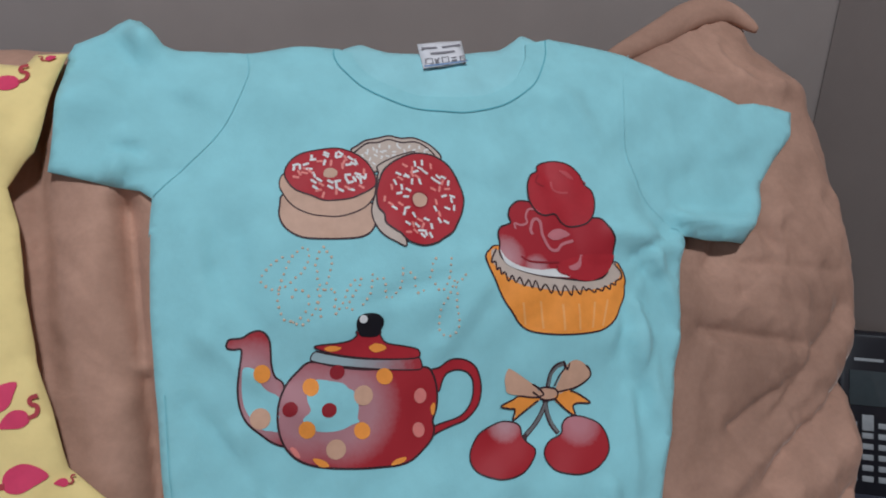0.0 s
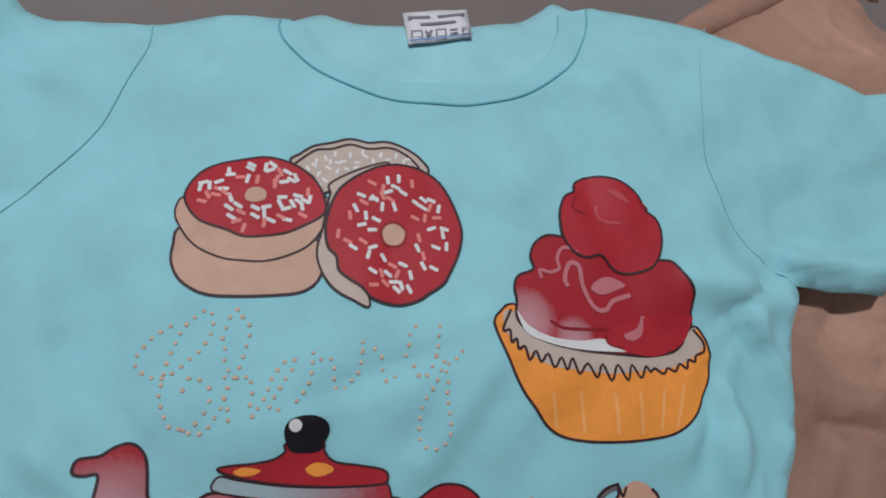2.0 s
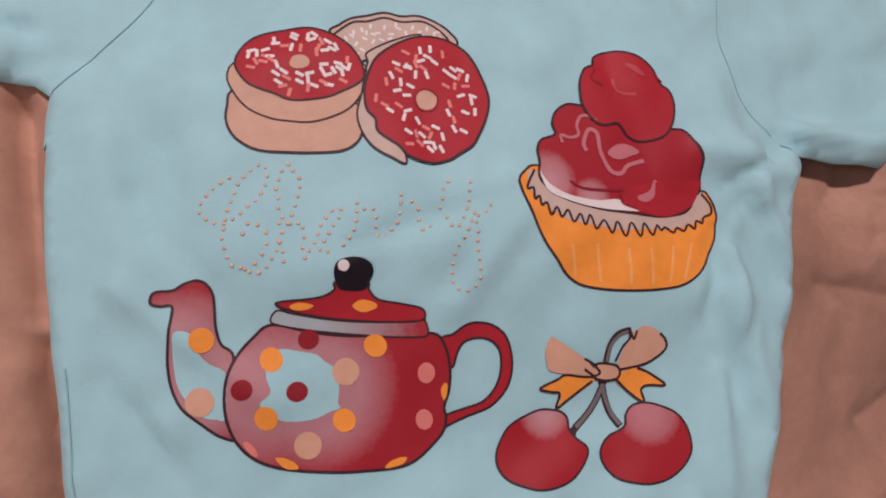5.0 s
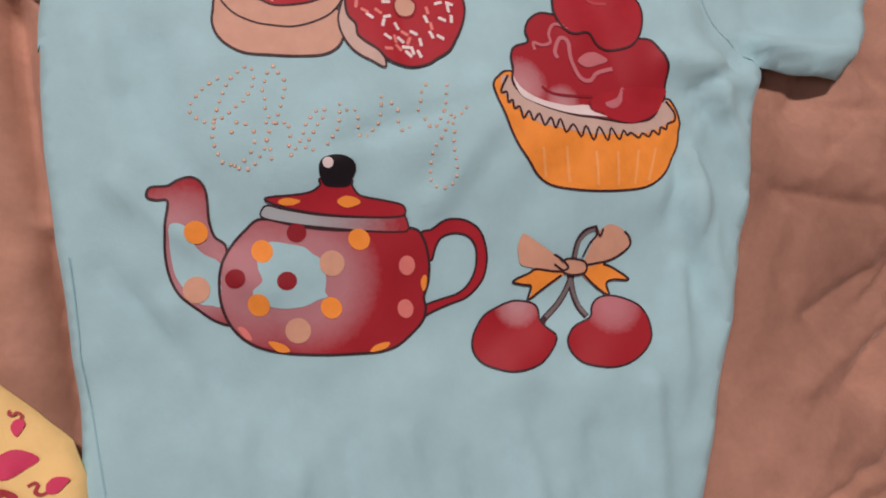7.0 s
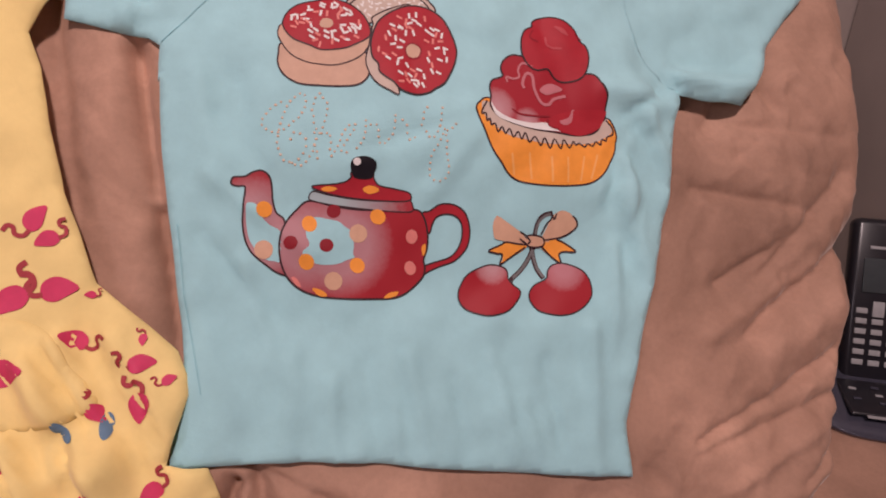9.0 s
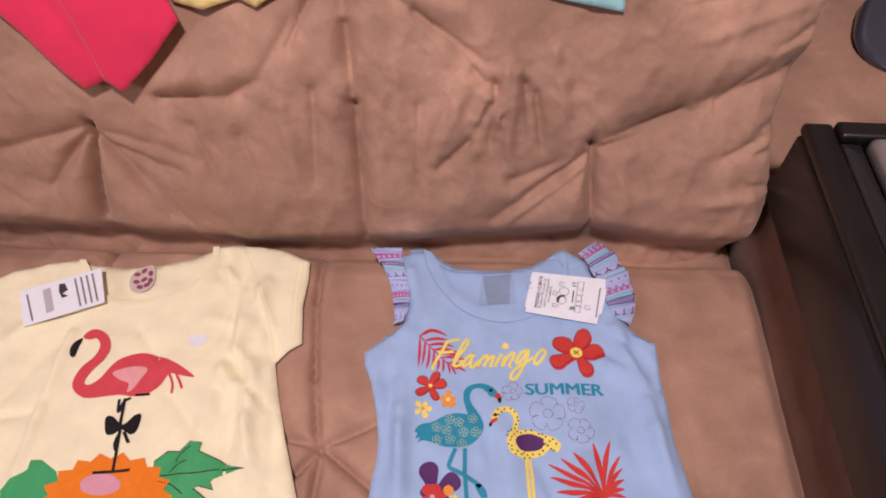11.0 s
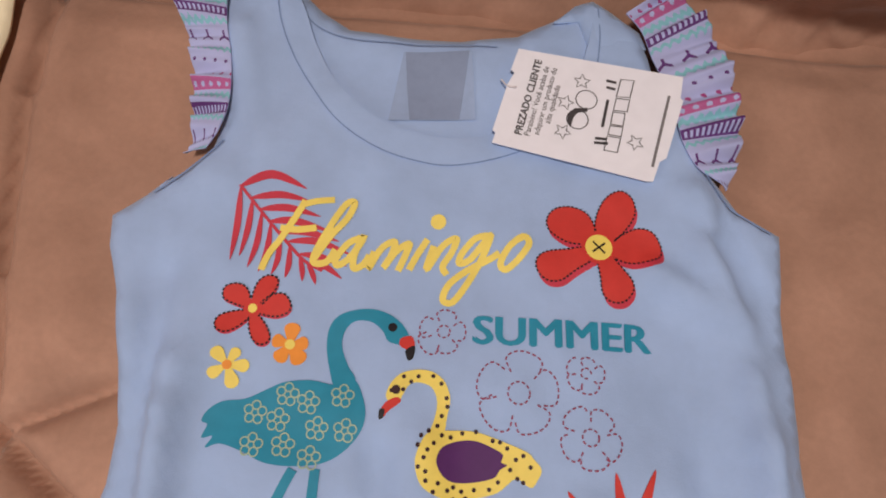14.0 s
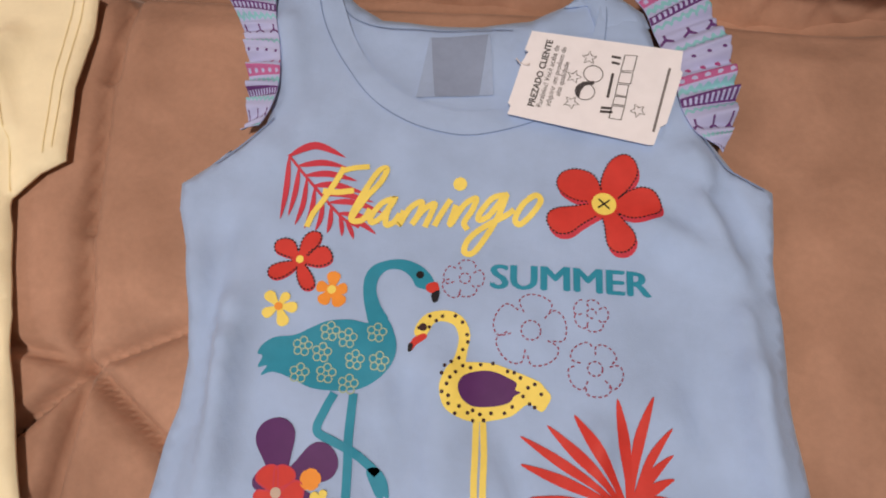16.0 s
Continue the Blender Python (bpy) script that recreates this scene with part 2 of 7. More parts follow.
BACK_FOLDS = [
    (6.5, 44, 7.2, 30, 1.60, -1.62), (7.2, 30, 7.5, 22, 1.20, -1.50), (7.5, 22, 7.2, 6, 1.30, -2.12), (9.5, 34, 9.6, 8, 2.20, 0.80), (5.0, 30, 4.6, 9, 2.00, 0.50),
    (32.3, 17.5, 33.2, 7, 1.10, -2.25), (30, 15, 31, 8, 1.80, 0.50), (35.5, 16, 35.5, 8, 2.00, 0.50),
    (51, 25, 41, 21, 1.80, -1.25), (41, 21, 32, 17.5, 1.60, -1.50), (52, 28, 33, 20.5, 2.60, 0.80), (24, 13.5, 32, 17, 1.60, -0.88), (33, 16, 24, 8, 1.50, -0.88),
    (-21.5, 20, -23.4, 9, 0.90, -3.40), (-21.5, 20, -28, 13, 1.00, -1.62), (-21.5, 20, -13, 8, 1.20, -1.50), (-21.5, 20, -32, 17.5, 1.20, -1.25), (-21.5, 20, -9, 16, 1.30, -0.62),
    (-21.5, 20, -21.5, 20.5, 1.60, -1.50), (-25.5, 15, -26.5, 8, 1.70, 0.60), (-19.5, 14, -19, 8, 1.70, 0.60),
    (7, 36, 14, 31, 1.00, -0.88), (14, 31, 21, 26, 0.80, -1.00), (8, 37, 21, 29.5, 1.60, 0.60), (21.5, 22, 19.4, 17.8, 0.60, -1.00), (19.4, 18, 16, 15, 0.60, -1.00),
    (24, 25, 23.3, 17, 0.70, 0.72), (22, 24, 21.5, 17, 0.60, -0.80), (26, 23, 27, 17, 0.80, -0.80), (19, 24, 17, 17, 0.90, 0.64),
    (5.5, 35, 1.5, 28, 0.90, -1.80), (4.0, 33, -2.5, 24, 1.00, -0.75), (3.2, 36, 2.6, 27, 1.10, 0.70), (-4, 23.5, -12, 22, 1.40, -0.88), (-3, 26, -20, 23.5, 2.00, 0.60),
    (23.0, 26, 22.6, 20, 0.55, 0.6), (25, 24, 25.6, 18, 0.5, -0.62), (18, 22, 15.5, 16, 0.6, 0.5), (27.5, 27, 29.5, 21, 0.7, 0.5), (17.5, 28, 21, 24, 0.6, -0.62), (12, 26, 12.5, 17, 0.8, 0.4), (14.2, 22, 13.6, 12, 0.7, -0.50),
    (-15, 17, -13, 12, 0.9, 0.5), (-10, 20, -8, 12, 0.9, -0.62), (0, 22, 1, 12, 0.9, 0.5), (-5, 19, -3.5, 11, 0.8, -0.50), (40, 32, 52, 36, 0.7, -0.62), (42, 28, 54, 32, 0.7, 0.5), (44, 44, 56, 49, 0.7, -0.62), (42, 40, 54, 44, 0.8, 0.5), (46, 16, 51, 19, 0.8, -0.62), (45, 11, 51, 12, 0.8, 0.5),
    (58, 46, 45, 39, 1.80, -1.38), (57, 41, 40, 36, 2.00, 0.60), (57, 34, 40, 31, 1.00, -0.62), (58, 52, 48, 44, 1.30, -0.88), (56, 31, 49, 27, 0.90, -1.00), (55, 37, 47, 34, 0.80, -0.80),
    (59, 72, 50, 73, 1.50, 0.60), (45, 57, 52, 66, 2.50, -1.00), (47, 57, 58, 55, 1.00, -0.38), (43, 52, 54, 49, 0.80, -0.60),
    (-19.9, 18, -15, 9.3, 1.0, -1.4), (-19.2, 17.7, -12.6, 14.8, 1.0, -1.0), (-12.8, 23.1, -5.6, 23, 1.3, -1.3), (-5.6, 23, -1.7, 24.9, 1.2, -1.0), (3.3, 23.7, 2.5, 13.6, 1.0, -0.8), (31.9, 16.6, 22, 8.8, 1.3, -1.5), (33, 17.1, 44.5, 21.9, 1.4, -1.3), (44.5, 21.9, 48.2, 25.3, 1.4, -1.2),
    (21.5, 22.6, 24, 15, 0.7, 0.8), (20.8, 23, 19.7, 16.4, 0.6, 0.7), (22.7, 20.6, 22.4, 18, 0.5, -0.8), (49.7, 19, 52, 20.1, 0.6, -0.7), (49.3, 16.4, 52.3, 17, 0.6, -0.6), (49, 12.9, 51.8, 12.7, 0.6, -0.6),
    (-3, 72, -3, 45, 2.40, -1.00), (2.0, 65, 2.4, 54, 1.2, -1.7), (2.4, 54, 2.6, 42, 1.1, -1.7), (-30, 60, -10, 30, 2.00, 0.50)]


def back_height(u, v):
    h = back_base(u, v) + folds(u, v, BACK_FOLDS)
    h = h + 0.42 * ripple(u, v, 3, 19, 2) + 0.10 * ripple(u + 0.6 * v, v, 5, 6.5, 3) - 0.22 * np.abs(ripple(u - 0.3 * v, v * 0.7, 9, 11, 2))
    # crumpled nap: sharp little ridges, gathered in patches
    patch = 0.45 + 0.55 * smoothstep(ripple(u, v, 14, 26, 2), -0.2, 0.5)
    crush = 1.15 * np.exp(-((u - 22) / 9) ** 2 - ((v - 23) / 8) ** 2) + 0.8 * np.exp(-((u - 53) / 6) ** 2)
    return h + (patch + crush) * (0.25 * (0.35 - np.abs(ripple(u * 1.25, v * 0.8, 17, 7.5, 2))) + 0.11 * (0.35 - np.abs(ripple(u + 0.4 * v, v, 19, 3.4, 2))))


def on_back(u, v, h):
    """World places from centimetres along, up and out of the back's plane."""
    u, v, h = (np.asarray(q, float)[..., None] * 0.01 for q in (u, v, h))
    return np.array((0, 0, SEAT_Z)) + u * BX + v * BV + h * BN


SEAT_FOLDS = [
    (5.2, -15.5, 3.5, -8.5, 0.62, -1.50), (3.5, -8.5, 1.7, 1.0, 0.62, -1.40), (1.7, 1.0, 1.0, 9, 0.62, -1.30), (5.6, -15.5, 14, -21, 0.69, -1.51), (5.6, -15.5, 0, -23.5, 0.77, -1.51), (5.6, -15.5, 12, -12, 0.69, -1.16),
    (5.6, -15.5, -4, -14.5, 0.77, -1.16), (5.4, -15.6, 5.6, -15.5, 1.31, -2.31), (5.6, -15.5, 6, -40, 0.69, -1.51), (-25, 12, -24.5, 2, 0.62, -1.51), (-24.5, 8, -18, 12, 0.69, -0.99),
    (33, 12, 32.4, 7.5, 0.69, -1.16), (46, 8, 50, 2, 1.2, 0.3)]


def seat_height(x, y):
    h = folds(x, y, SEAT_FOLDS) + 0.35 * ripple(x, y, 11, 22, 2) + 0.07 * ripple(x, y, 12, 7)
    h = h - 2.2 * smoothstep(x, 49.0, 52.3) ** 2
    lip = np.interp(x, [-60, -20, 8, 30, 52], [6.5, 6.5, 7.2, 8.4, 8.8])
    return h - 0.5 * smoothstep(y, lip - 2.5, lip) - 2.8 * smoothstep(y, lip - 0.4, lip + 2.2)


def on_seat(x, y, h):
    x, y, h = (np.asarray(q, float)[..., None] * 0.01 for q in (x, y, h))
    return np.array((0, 0, SEAT_Z)) + np.concatenate([x, y, h], -1)


def grid_faces(nu, nv):
    i, j = np.meshgrid(np.arange(nu - 1), np.arange(nv - 1), indexing="ij")
    a = (i * nv + j).ravel()
    return np.stack([a, a + nv, a + nv + 1, a + 1], 1).tolist()


# ---------------------------------------------------------------- room
def slab(name, x0, y0, z0, x1, y1, z1, mat, label):
    ob = part(name, box_bm(x0, y0, z0, x1, y1, z1), mat, None, smooth=False)
    return tagged(ob, label, name.split("_")[0], kind="structure")


slab("floor", -2.2, -3.0, -0.1, 2.2, 1.0, 0.0, FLOOR, "brown tiled floor under the sofa")
slab("wall_north", -2.2, 0.80, 0.0, 1.1, 0.92, 2.6, WALL, "plain grey-brown painted wall behind the sofa")
slab("wall_east", 0.93, 0.0, 0.0, 1.05, 0.797, 2.6, WALL, "grey-brown painted side wall beside the sofa arm")
# two unseen walls, added to widen the room so less light bounces back
slab("wall_east_return", 1.053, 0.0, 0.0, 2.2, 0.12, 2.6, WALL, "unseen grey-brown painted wall added to widen the room past the armrest")
slab("wall_east_far", 2.08, -2.997, 0.0, 2.2, -0.003, 2.6, WALL, "unseen plain grey-brown painted side wall")
slab("wall_west", -2.2, -3.0, 0.0, -2.08, 0.797, 2.6, WALL, "unseen plain grey-brown painted side wall")
slab("wall_south", -2.077, -3.0, 0.0, 2.077, -2.88, 2.6, WALL, "plain grey-brown painted wall opposite the sofa")
slab("ceiling", -2.2, -3.0, 2.603, 2.2, 1.0, 2.7, CEIL, "plain white painted ceiling")

# ---------------------------------------------------------------- sofa
sofa = thing("sofa", (-0.35, 0.1, 0.0), "wide beige microsuede sofa with crumpled tufted cushions", "sofa")


def back_edge(v):
    """How far the back cushion reaches to its end at height v."""
    return np.interp(v, [-1, 6, 13, 20, 26, 33, 39, 46, 52, 58, 65, 70, 75, 78, 80], [51.0, 52.2, 52.4, 51.8, 53.4, 56.0, 57.6, 59.2, 60.9, 61.6, 61.4, 61.8, 60.5, 58.5, 55.0])


def pressed(u, v, h, base, clothes):
    """Flatten a cushion where clothes lie on it."""
    flat = np.stack([u.ravel(), v.ravel()], 1)
    low = base(u, v) - 0.2
    for poly in clothes:
        p = dense(np.array(poly, float), 3.0)
        near = edge_distance(p, flat).reshape(u.shape)
        m = np.where(inside(p, flat).reshape(u.shape), 1.0, 1 - smoothstep(near, 0.2, 3.0))
        h = h + (np.minimum(h, low) - h) * m
    return h


def build_back_cushion():
    nu, nv = 420, 290
    s = np.linspace(0, 1, nu)
    v1 = np.linspace(-1.0, 79.0, nv)
    S, V = np.meshgrid(s, v1, indexing="ij")
    right = back_edge(V)
    U = -62 + (right + 62) * S
    top = np.interp(U, [-62, -10, 20, 43, 49, 53, 57, 61], [78, 78, 77.0, 76.6, 79.4, 81.8, 81.0, 75])
    V = -1.0 + (V + 1.0) / 80.0 * (top + 1.0)
    H = pressed(U, V, back_height(U, V), back_base, BACK_CLOTHES)
    edge = right - U
    H = H - 3.5 * np.exp(-edge / 0.8) - 1.0 * np.exp(-edge / 3.0)
    H = H - 2.2 * np.exp(-(top - V) / 0.7) - 4.6 * (1 - smoothstep(V - np.interp(U, [-60, -33, -27, -16, -9, 0, 7, 17, 24, 34.5, 36.5, 43, 52], [8.0, 6.6, 6.1, 4.9, 4.4, 3.9, 3.8, 4.8, 5.2, 5.8, 5.5, 4.1, 3.7]), -1.6, 3.4))
    front = on_back(U, V, H).reshape(-1, 3)
    back = on_back(U * 1.0, V, np.full_like(U, -15.0)).reshape(-1, 3)
    n = len(front)
    faces = grid_faces(nu, nv)
    # side and rim strips down to the back
    idx = np.arange(n).reshape(nu, nv)
    rim = np.concatenate([idx[:, 0], idx[-1, 1:], idx[-2::-1, -1], idx[0, -2:0:-1]])
    verts = np.concatenate([front, back[rim]])
    m = len(rim)
    faces = [f[::-1] for f in faces]
    for k in range(m):
        k2 = (k + 1) % m
        faces.append((rim[k], n + k, n + k2, rim[k2])[::-1])
    ob = raw("back_cushion", verts, faces, SUEDE, None, "puffy suede cushion with gathered tufts and creases")
    keep(ob, sofa)




def build_seat_cushion():
    nu, nv = 400, 260
    x = np.linspace(-62, 52.4, nu)
    y = np.linspace(-55, 16, nv)
    X, Y = np.meshgrid(x, y, indexing="ij")
    X = X + np.interp(Y, [-55, -17, 0, 12], [2.4, 0.6, -0.4, -1.0]) * smoothstep(X, 30, 52)
    H = pressed(X, Y, seat_height(X, Y), no_fold, SEAT_CLOTHES)
    H = H - 3.5 * np.exp(-(Y + 55) / 1.5)
    top = on_seat(X, Y, H).reshape(-1, 3)
    idx = np.arange(len(top)).reshape(nu, nv)
    rim = np.concatenate([idx[:, 0], idx[-1, 1:], idx[-2::-1, -1], idx[0, -2:0:-1]])
    low = top[rim].copy()
    low[:, 2] = 0.26
    n, m = len(top), len(rim)
    faces = grid_faces(nu, nv)
    for k in range(m):
        k2 = (k + 1) % m
        faces.append((rim[k], n + k, n + k2, rim[k2]))
    keep(raw("seat_cushion", np.concatenate([top, low]), faces, SUEDE, None, "suede seat with star-shaped tuft creases"), sofa)


keep(part("base", box_bm(-1.55, -0.54, 0.06, 0.92, 0.62, 0.30, 0.02), SUEDE, None), sofa)
keep(part("back_frame", box_bm(-1.55, 0.62, 0.30, 0.50, 0.76, 0.88, 0.03), SUEDE, None), sofa)
keep(part("arm", box_bm(0.532, -0.56, 0.30, 0.925, 0.62, 0.505, 0.012, 3), SUEDE, None, "low wide flat suede armrest"), sofa)
# shade on the armrest's inner side, put into a darker suede strip
ARM_SHADE = suede("shaded_arm_microsuede", (0.20, 0.10, 0.068))
keep(part("arm_shade_strip", box_bm(0.521, -0.56, 0.28, 0.530, 0.40, 0.500, 0.003), ARM_SHADE, None, "darker suede strip giving the shade on the armrest's inner side"), sofa)
keep(part("arm", box_bm(-1.60, -0.56, 0.30, -1.30, 0.62, 0.60, 0.03, 3), SUEDE, None), sofa)
keep(part("seat_cushion", box_bm(-1.28, -0.55, 0.30, -0.625, 0.40, 0.43, 0.03, 3), SUEDE, None), sofa)
keep(part("back_cushion", box_bm(-1.28, 0.36, 0.435, -0.64, 0.60, 0.98, 0.06, 4), SUEDE, None), sofa)
for fx in (-1.5, 0.85):
    for fy in (-0.5, 0.55):
        keep(part("foot", box_bm(fx - 0.03, fy - 0.03, 0.0, fx + 0.03, fy + 0.03, 0.07, 0.004), BLACKWOOD, None), sofa)

# ---------------------------------------------------------------- laid-out clothes
from mathutils.geometry import delaunay_2d_cdt


def inside(poly, pts):
    x, y = pts[:, 0], pts[:, 1]
    hit = np.zeros(len(pts), bool)
    a = poly
    b = np.roll(poly, -1, 0)
    for (x0, y0), (x1, y1) in zip(a, b):
        if y0 != y1:
            cross = (y0 > y) != (y1 > y)
            hit ^= cross & (x < (x1 - x0) * (y - y0) / (y1 - y0) + x0)
    return hit


def edge_distance(poly, pts):
    d = np.full(len(pts), 1e9)
    for a, b in zip(poly, np.roll(poly, -1, 0)):
        if abs(a[0] - b[0]) + abs(a[1] - b[1]) > 1e-6:
            d = np.minimum(d, seg_dist(pts[:, 0], pts[:, 1], a, b)[0])
    return d


def fill_2d(poly, step):
    """Triangles that fill an outline, with inner points every step."""
    lo, hi = poly.min(0), poly.max(0)
    gx, gy = np.meshgrid(np.arange(lo[0], hi[0], step), np.arange(lo[1], hi[1], step * 0.87))
    gx = gx + (np.arange(gx.shape[0])[:, None] % 2) * step * 0.5
    g = np.stack([gx.ravel(), gy.ravel()], 1)
    if len(g):
        g = g[inside(poly, g)]
    if len(g):
        g = g[edge_distance(poly, g) > step * 0.45]
    pts = np.concatenate([poly, g]) if len(g) else poly
    n = len(poly)
    edges = [(i, (i + 1) % n) for i in range(n)]
    res = delaunay_2d_cdt([Vector(p) for p in pts], edges, [], 1, 1e-5)
    return np.array([tuple(p) for p in res[0]]), [tuple(f) for f in res[2]]


def dense(poly, step):
    out = []
    for a, b in zip(poly, np.roll(poly, -1, 0)):
        k = max(1, int(math.ceil(np.hypot(*(b - a)) / step)))
        out += [a + (b - a) * i / k for i in range(k)]
    return np.array(out)


class Cloth:
    """A garment lying on a face of the sofa: its height over the face, and how to lay prints on it."""

    def __init__(self, put, base, thick, rows, seed, amp=0.12, size=9.0, gain=1.0):
        self.gain = gain
        self.put, self.base, self.thick, self.rows, self.seed, self.amp, self.size = put, base, thick, rows, seed, amp, size

    def height(self, u, v):
        h = self.base(u, v) + self.thick + self.amp * ripple(u, v, self.seed, self.size, 2)
        h = h + (self.gain * folds(u, v, self.rows) if self.rows else 0)
        return np.maximum(h, self.base(u, v) + self.thick - 0.32)

    def panel(self, name, outline, mat, parent, lift=0.0, step=0.5, label="", puff=0.35, drop=None):
        """A cloth panel with a rounded edge, a back face and a thickness."""
        poly = dense(np.array(outline, float), step * 0.8)
        pts, tris = fill_2d(poly, step)
        d = edge_distance(poly, pts)
        h = self.height(pts[:, 0], pts[:, 1]) + lift
        drop = min(self.thick * 0.55, 0.35) if drop is None else drop
        top = self.put(pts[:, 0], pts[:, 1], h - drop * np.exp(-d / puff))
        low = self.put(pts[:, 0], pts[:, 1], h - drop - 0.14)
        n = len(pts)
        faces = []
        count = {}
        for f in tris:
            a, b, c = (pts[i] for i in f[:3])
            if (b[0] - a[0]) * (c[1] - a[1]) - (b[1] - a[1]) * (c[0] - a[0]) < 0:
                f = f[::-1]
            faces.append(f)
            for i in range(len(f)):
                count[(f[i], f[(i + 1) % len(f)])] = 1
        allf = list(faces) + [tuple(i + n for i in f[::-1]) for f in faces]
        for (i, j) in count:
            if (j, i) not in count:
                allf.append((j, i, i + n, j + n))
        ob = raw(name, np.concatenate([top, low]), allf, mat, None, label)
        if drop < 0.1:
            ob.data.set_sharp_from_angle(angle=radians(38))
        return keep(ob, parent)

    def fill(self, name, outline, mat, parent, layer=1, step=0.5, label="", smooth_outline=True, per=6):
        """A printed shape on the cloth, fine enough to follow its folds."""
        step = min(step, 0.3)
        poly = spline(outline, per) if smooth_outline else dense(np.array(outline, float), step)
        pts, tris = fill_2d(poly, step)
        faces = []
        for f in tris:
            a, b, c = (pts[i] for i in f[:3])
            faces.append(f if (b[0] - a[0]) * (c[1] - a[1]) - (b[1] - a[1]) * (c[0] - a[0]) > 0 else f[::-1])
        w = self.put(pts[:, 0], pts[:, 1], self.height(pts[:, 0], pts[:, 1]) + 0.045 + 0.012 * layer)
        return keep(raw(name, w, faces, mat, None, label), parent)

    def ribbons(self, name, curves, width, mat, parent, layer=2, label="", closed=False, per=8, smooth=True):
        """Printed or sewn lines on the cloth, all in one mesh."""
        verts, faces = [], []
        for c in curves:
            p = spline(c, per, closed) if smooth else np.array(c, float)
            t = np.roll(p, -1, 0) - np.roll(p, 1, 0)
            if not closed:
                t[0], t[-1] = p[1] - p[0], p[-1] - p[-2]
            t = t / np.maximum(np.hypot(t[:, 0], t[:, 1])[:, None], 1e-9)
            nrm = np.stack([-t[:, 1], t[:, 0]], 1) * width * 0.5
            k = len(verts)
            m = len(p)
            for q in (p + nrm, p - nrm):
                verts += list(q)
            for i in range(m if closed else m - 1):
                j = (i + 1) % m
                faces.append((k + m + i, k + m + j, k + j, k + i))
        pts = np.array(verts)
        w = self.put(pts[:, 0], pts[:, 1], self.height(pts[:, 0], pts[:, 1]) + 0.045 + 0.012 * layer)
        return keep(raw(name, w, faces, mat, None, label), parent)

    def blobs(self, name, shapes, mat, parent, layer=2, label=""):
        """Many small convex shapes in one mesh, each an outline of a few points."""
        verts, faces = [], []
        for s in shapes:
            k = len(verts)
            verts += list(np.array(s, float))
            faces.append(tuple(range(k, k + len(s))))
        pts = np.array(verts)
        w = self.put(pts[:, 0], pts[:, 1], self.height(pts[:, 0], pts[:, 1]) + 0.045 + 0.012 * layer)
        return keep(raw(name, w, faces, mat, None, label), parent)

    def text(self, name, words, at, size, angle, mat, parent, layer=3, shear=0.0, stretch=1.0, bold=0.0, align="LEFT"):
        """Lettering in the built-in font, laid on the cloth. at: start of the base line."""
        cu = bpy.data.curves.new(name, "FONT")
        cu.body, cu.size, cu.shear, cu.offset, cu.align_x, cu.resolution_u = words, size, shear, bold, align, 3
        tmp = bpy.data.objects.new(name, cu)
        scene.collection.objects.link(tmp)
        bpy.context.view_layer.update()
        me = bpy.data.meshes.new_from_object(tmp.evaluated_get(bpy.context.evaluated_depsgraph_get()))
        bpy.data.objects.remove(tmp)
        co = np.empty(len(me.vertices) * 3)
        me.vertices.foreach_get("co", co)
        co = co.reshape(-1, 3)
        ca, sa = math.cos(radians(angle)), math.sin(radians(angle))
        x, y = co[:, 0] * stretch, co[:, 1]
        u, v = at[0] + x * ca - y * sa, at[1] + x * sa + y * ca
        w = self.put(u, v, self.height(u, v) + 0.045 + 0.012 * layer)
        me.vertices.foreach_set("co", w.ravel())
        me.update()
        return keep(link(name, me, mat, None, smooth=False), parent)


def disc(u, v, r, k=10, ry=None, turn=0.0):
    ry = ry or r
    c, s = math.cos(turn), math.sin(turn)
    out = []
    for i in range(k):
        a = 2 * math.pi * i / k
        x, y = r * math.cos(a), ry * math.sin(a)
        out.append((u + x * c - y * s, v + x * s + y * c))
    return out


def no_fold(u, v):
    return np.zeros_like(u)


def line(points, per=6):
    return [tuple(p) for p in spline(points, per, False)]


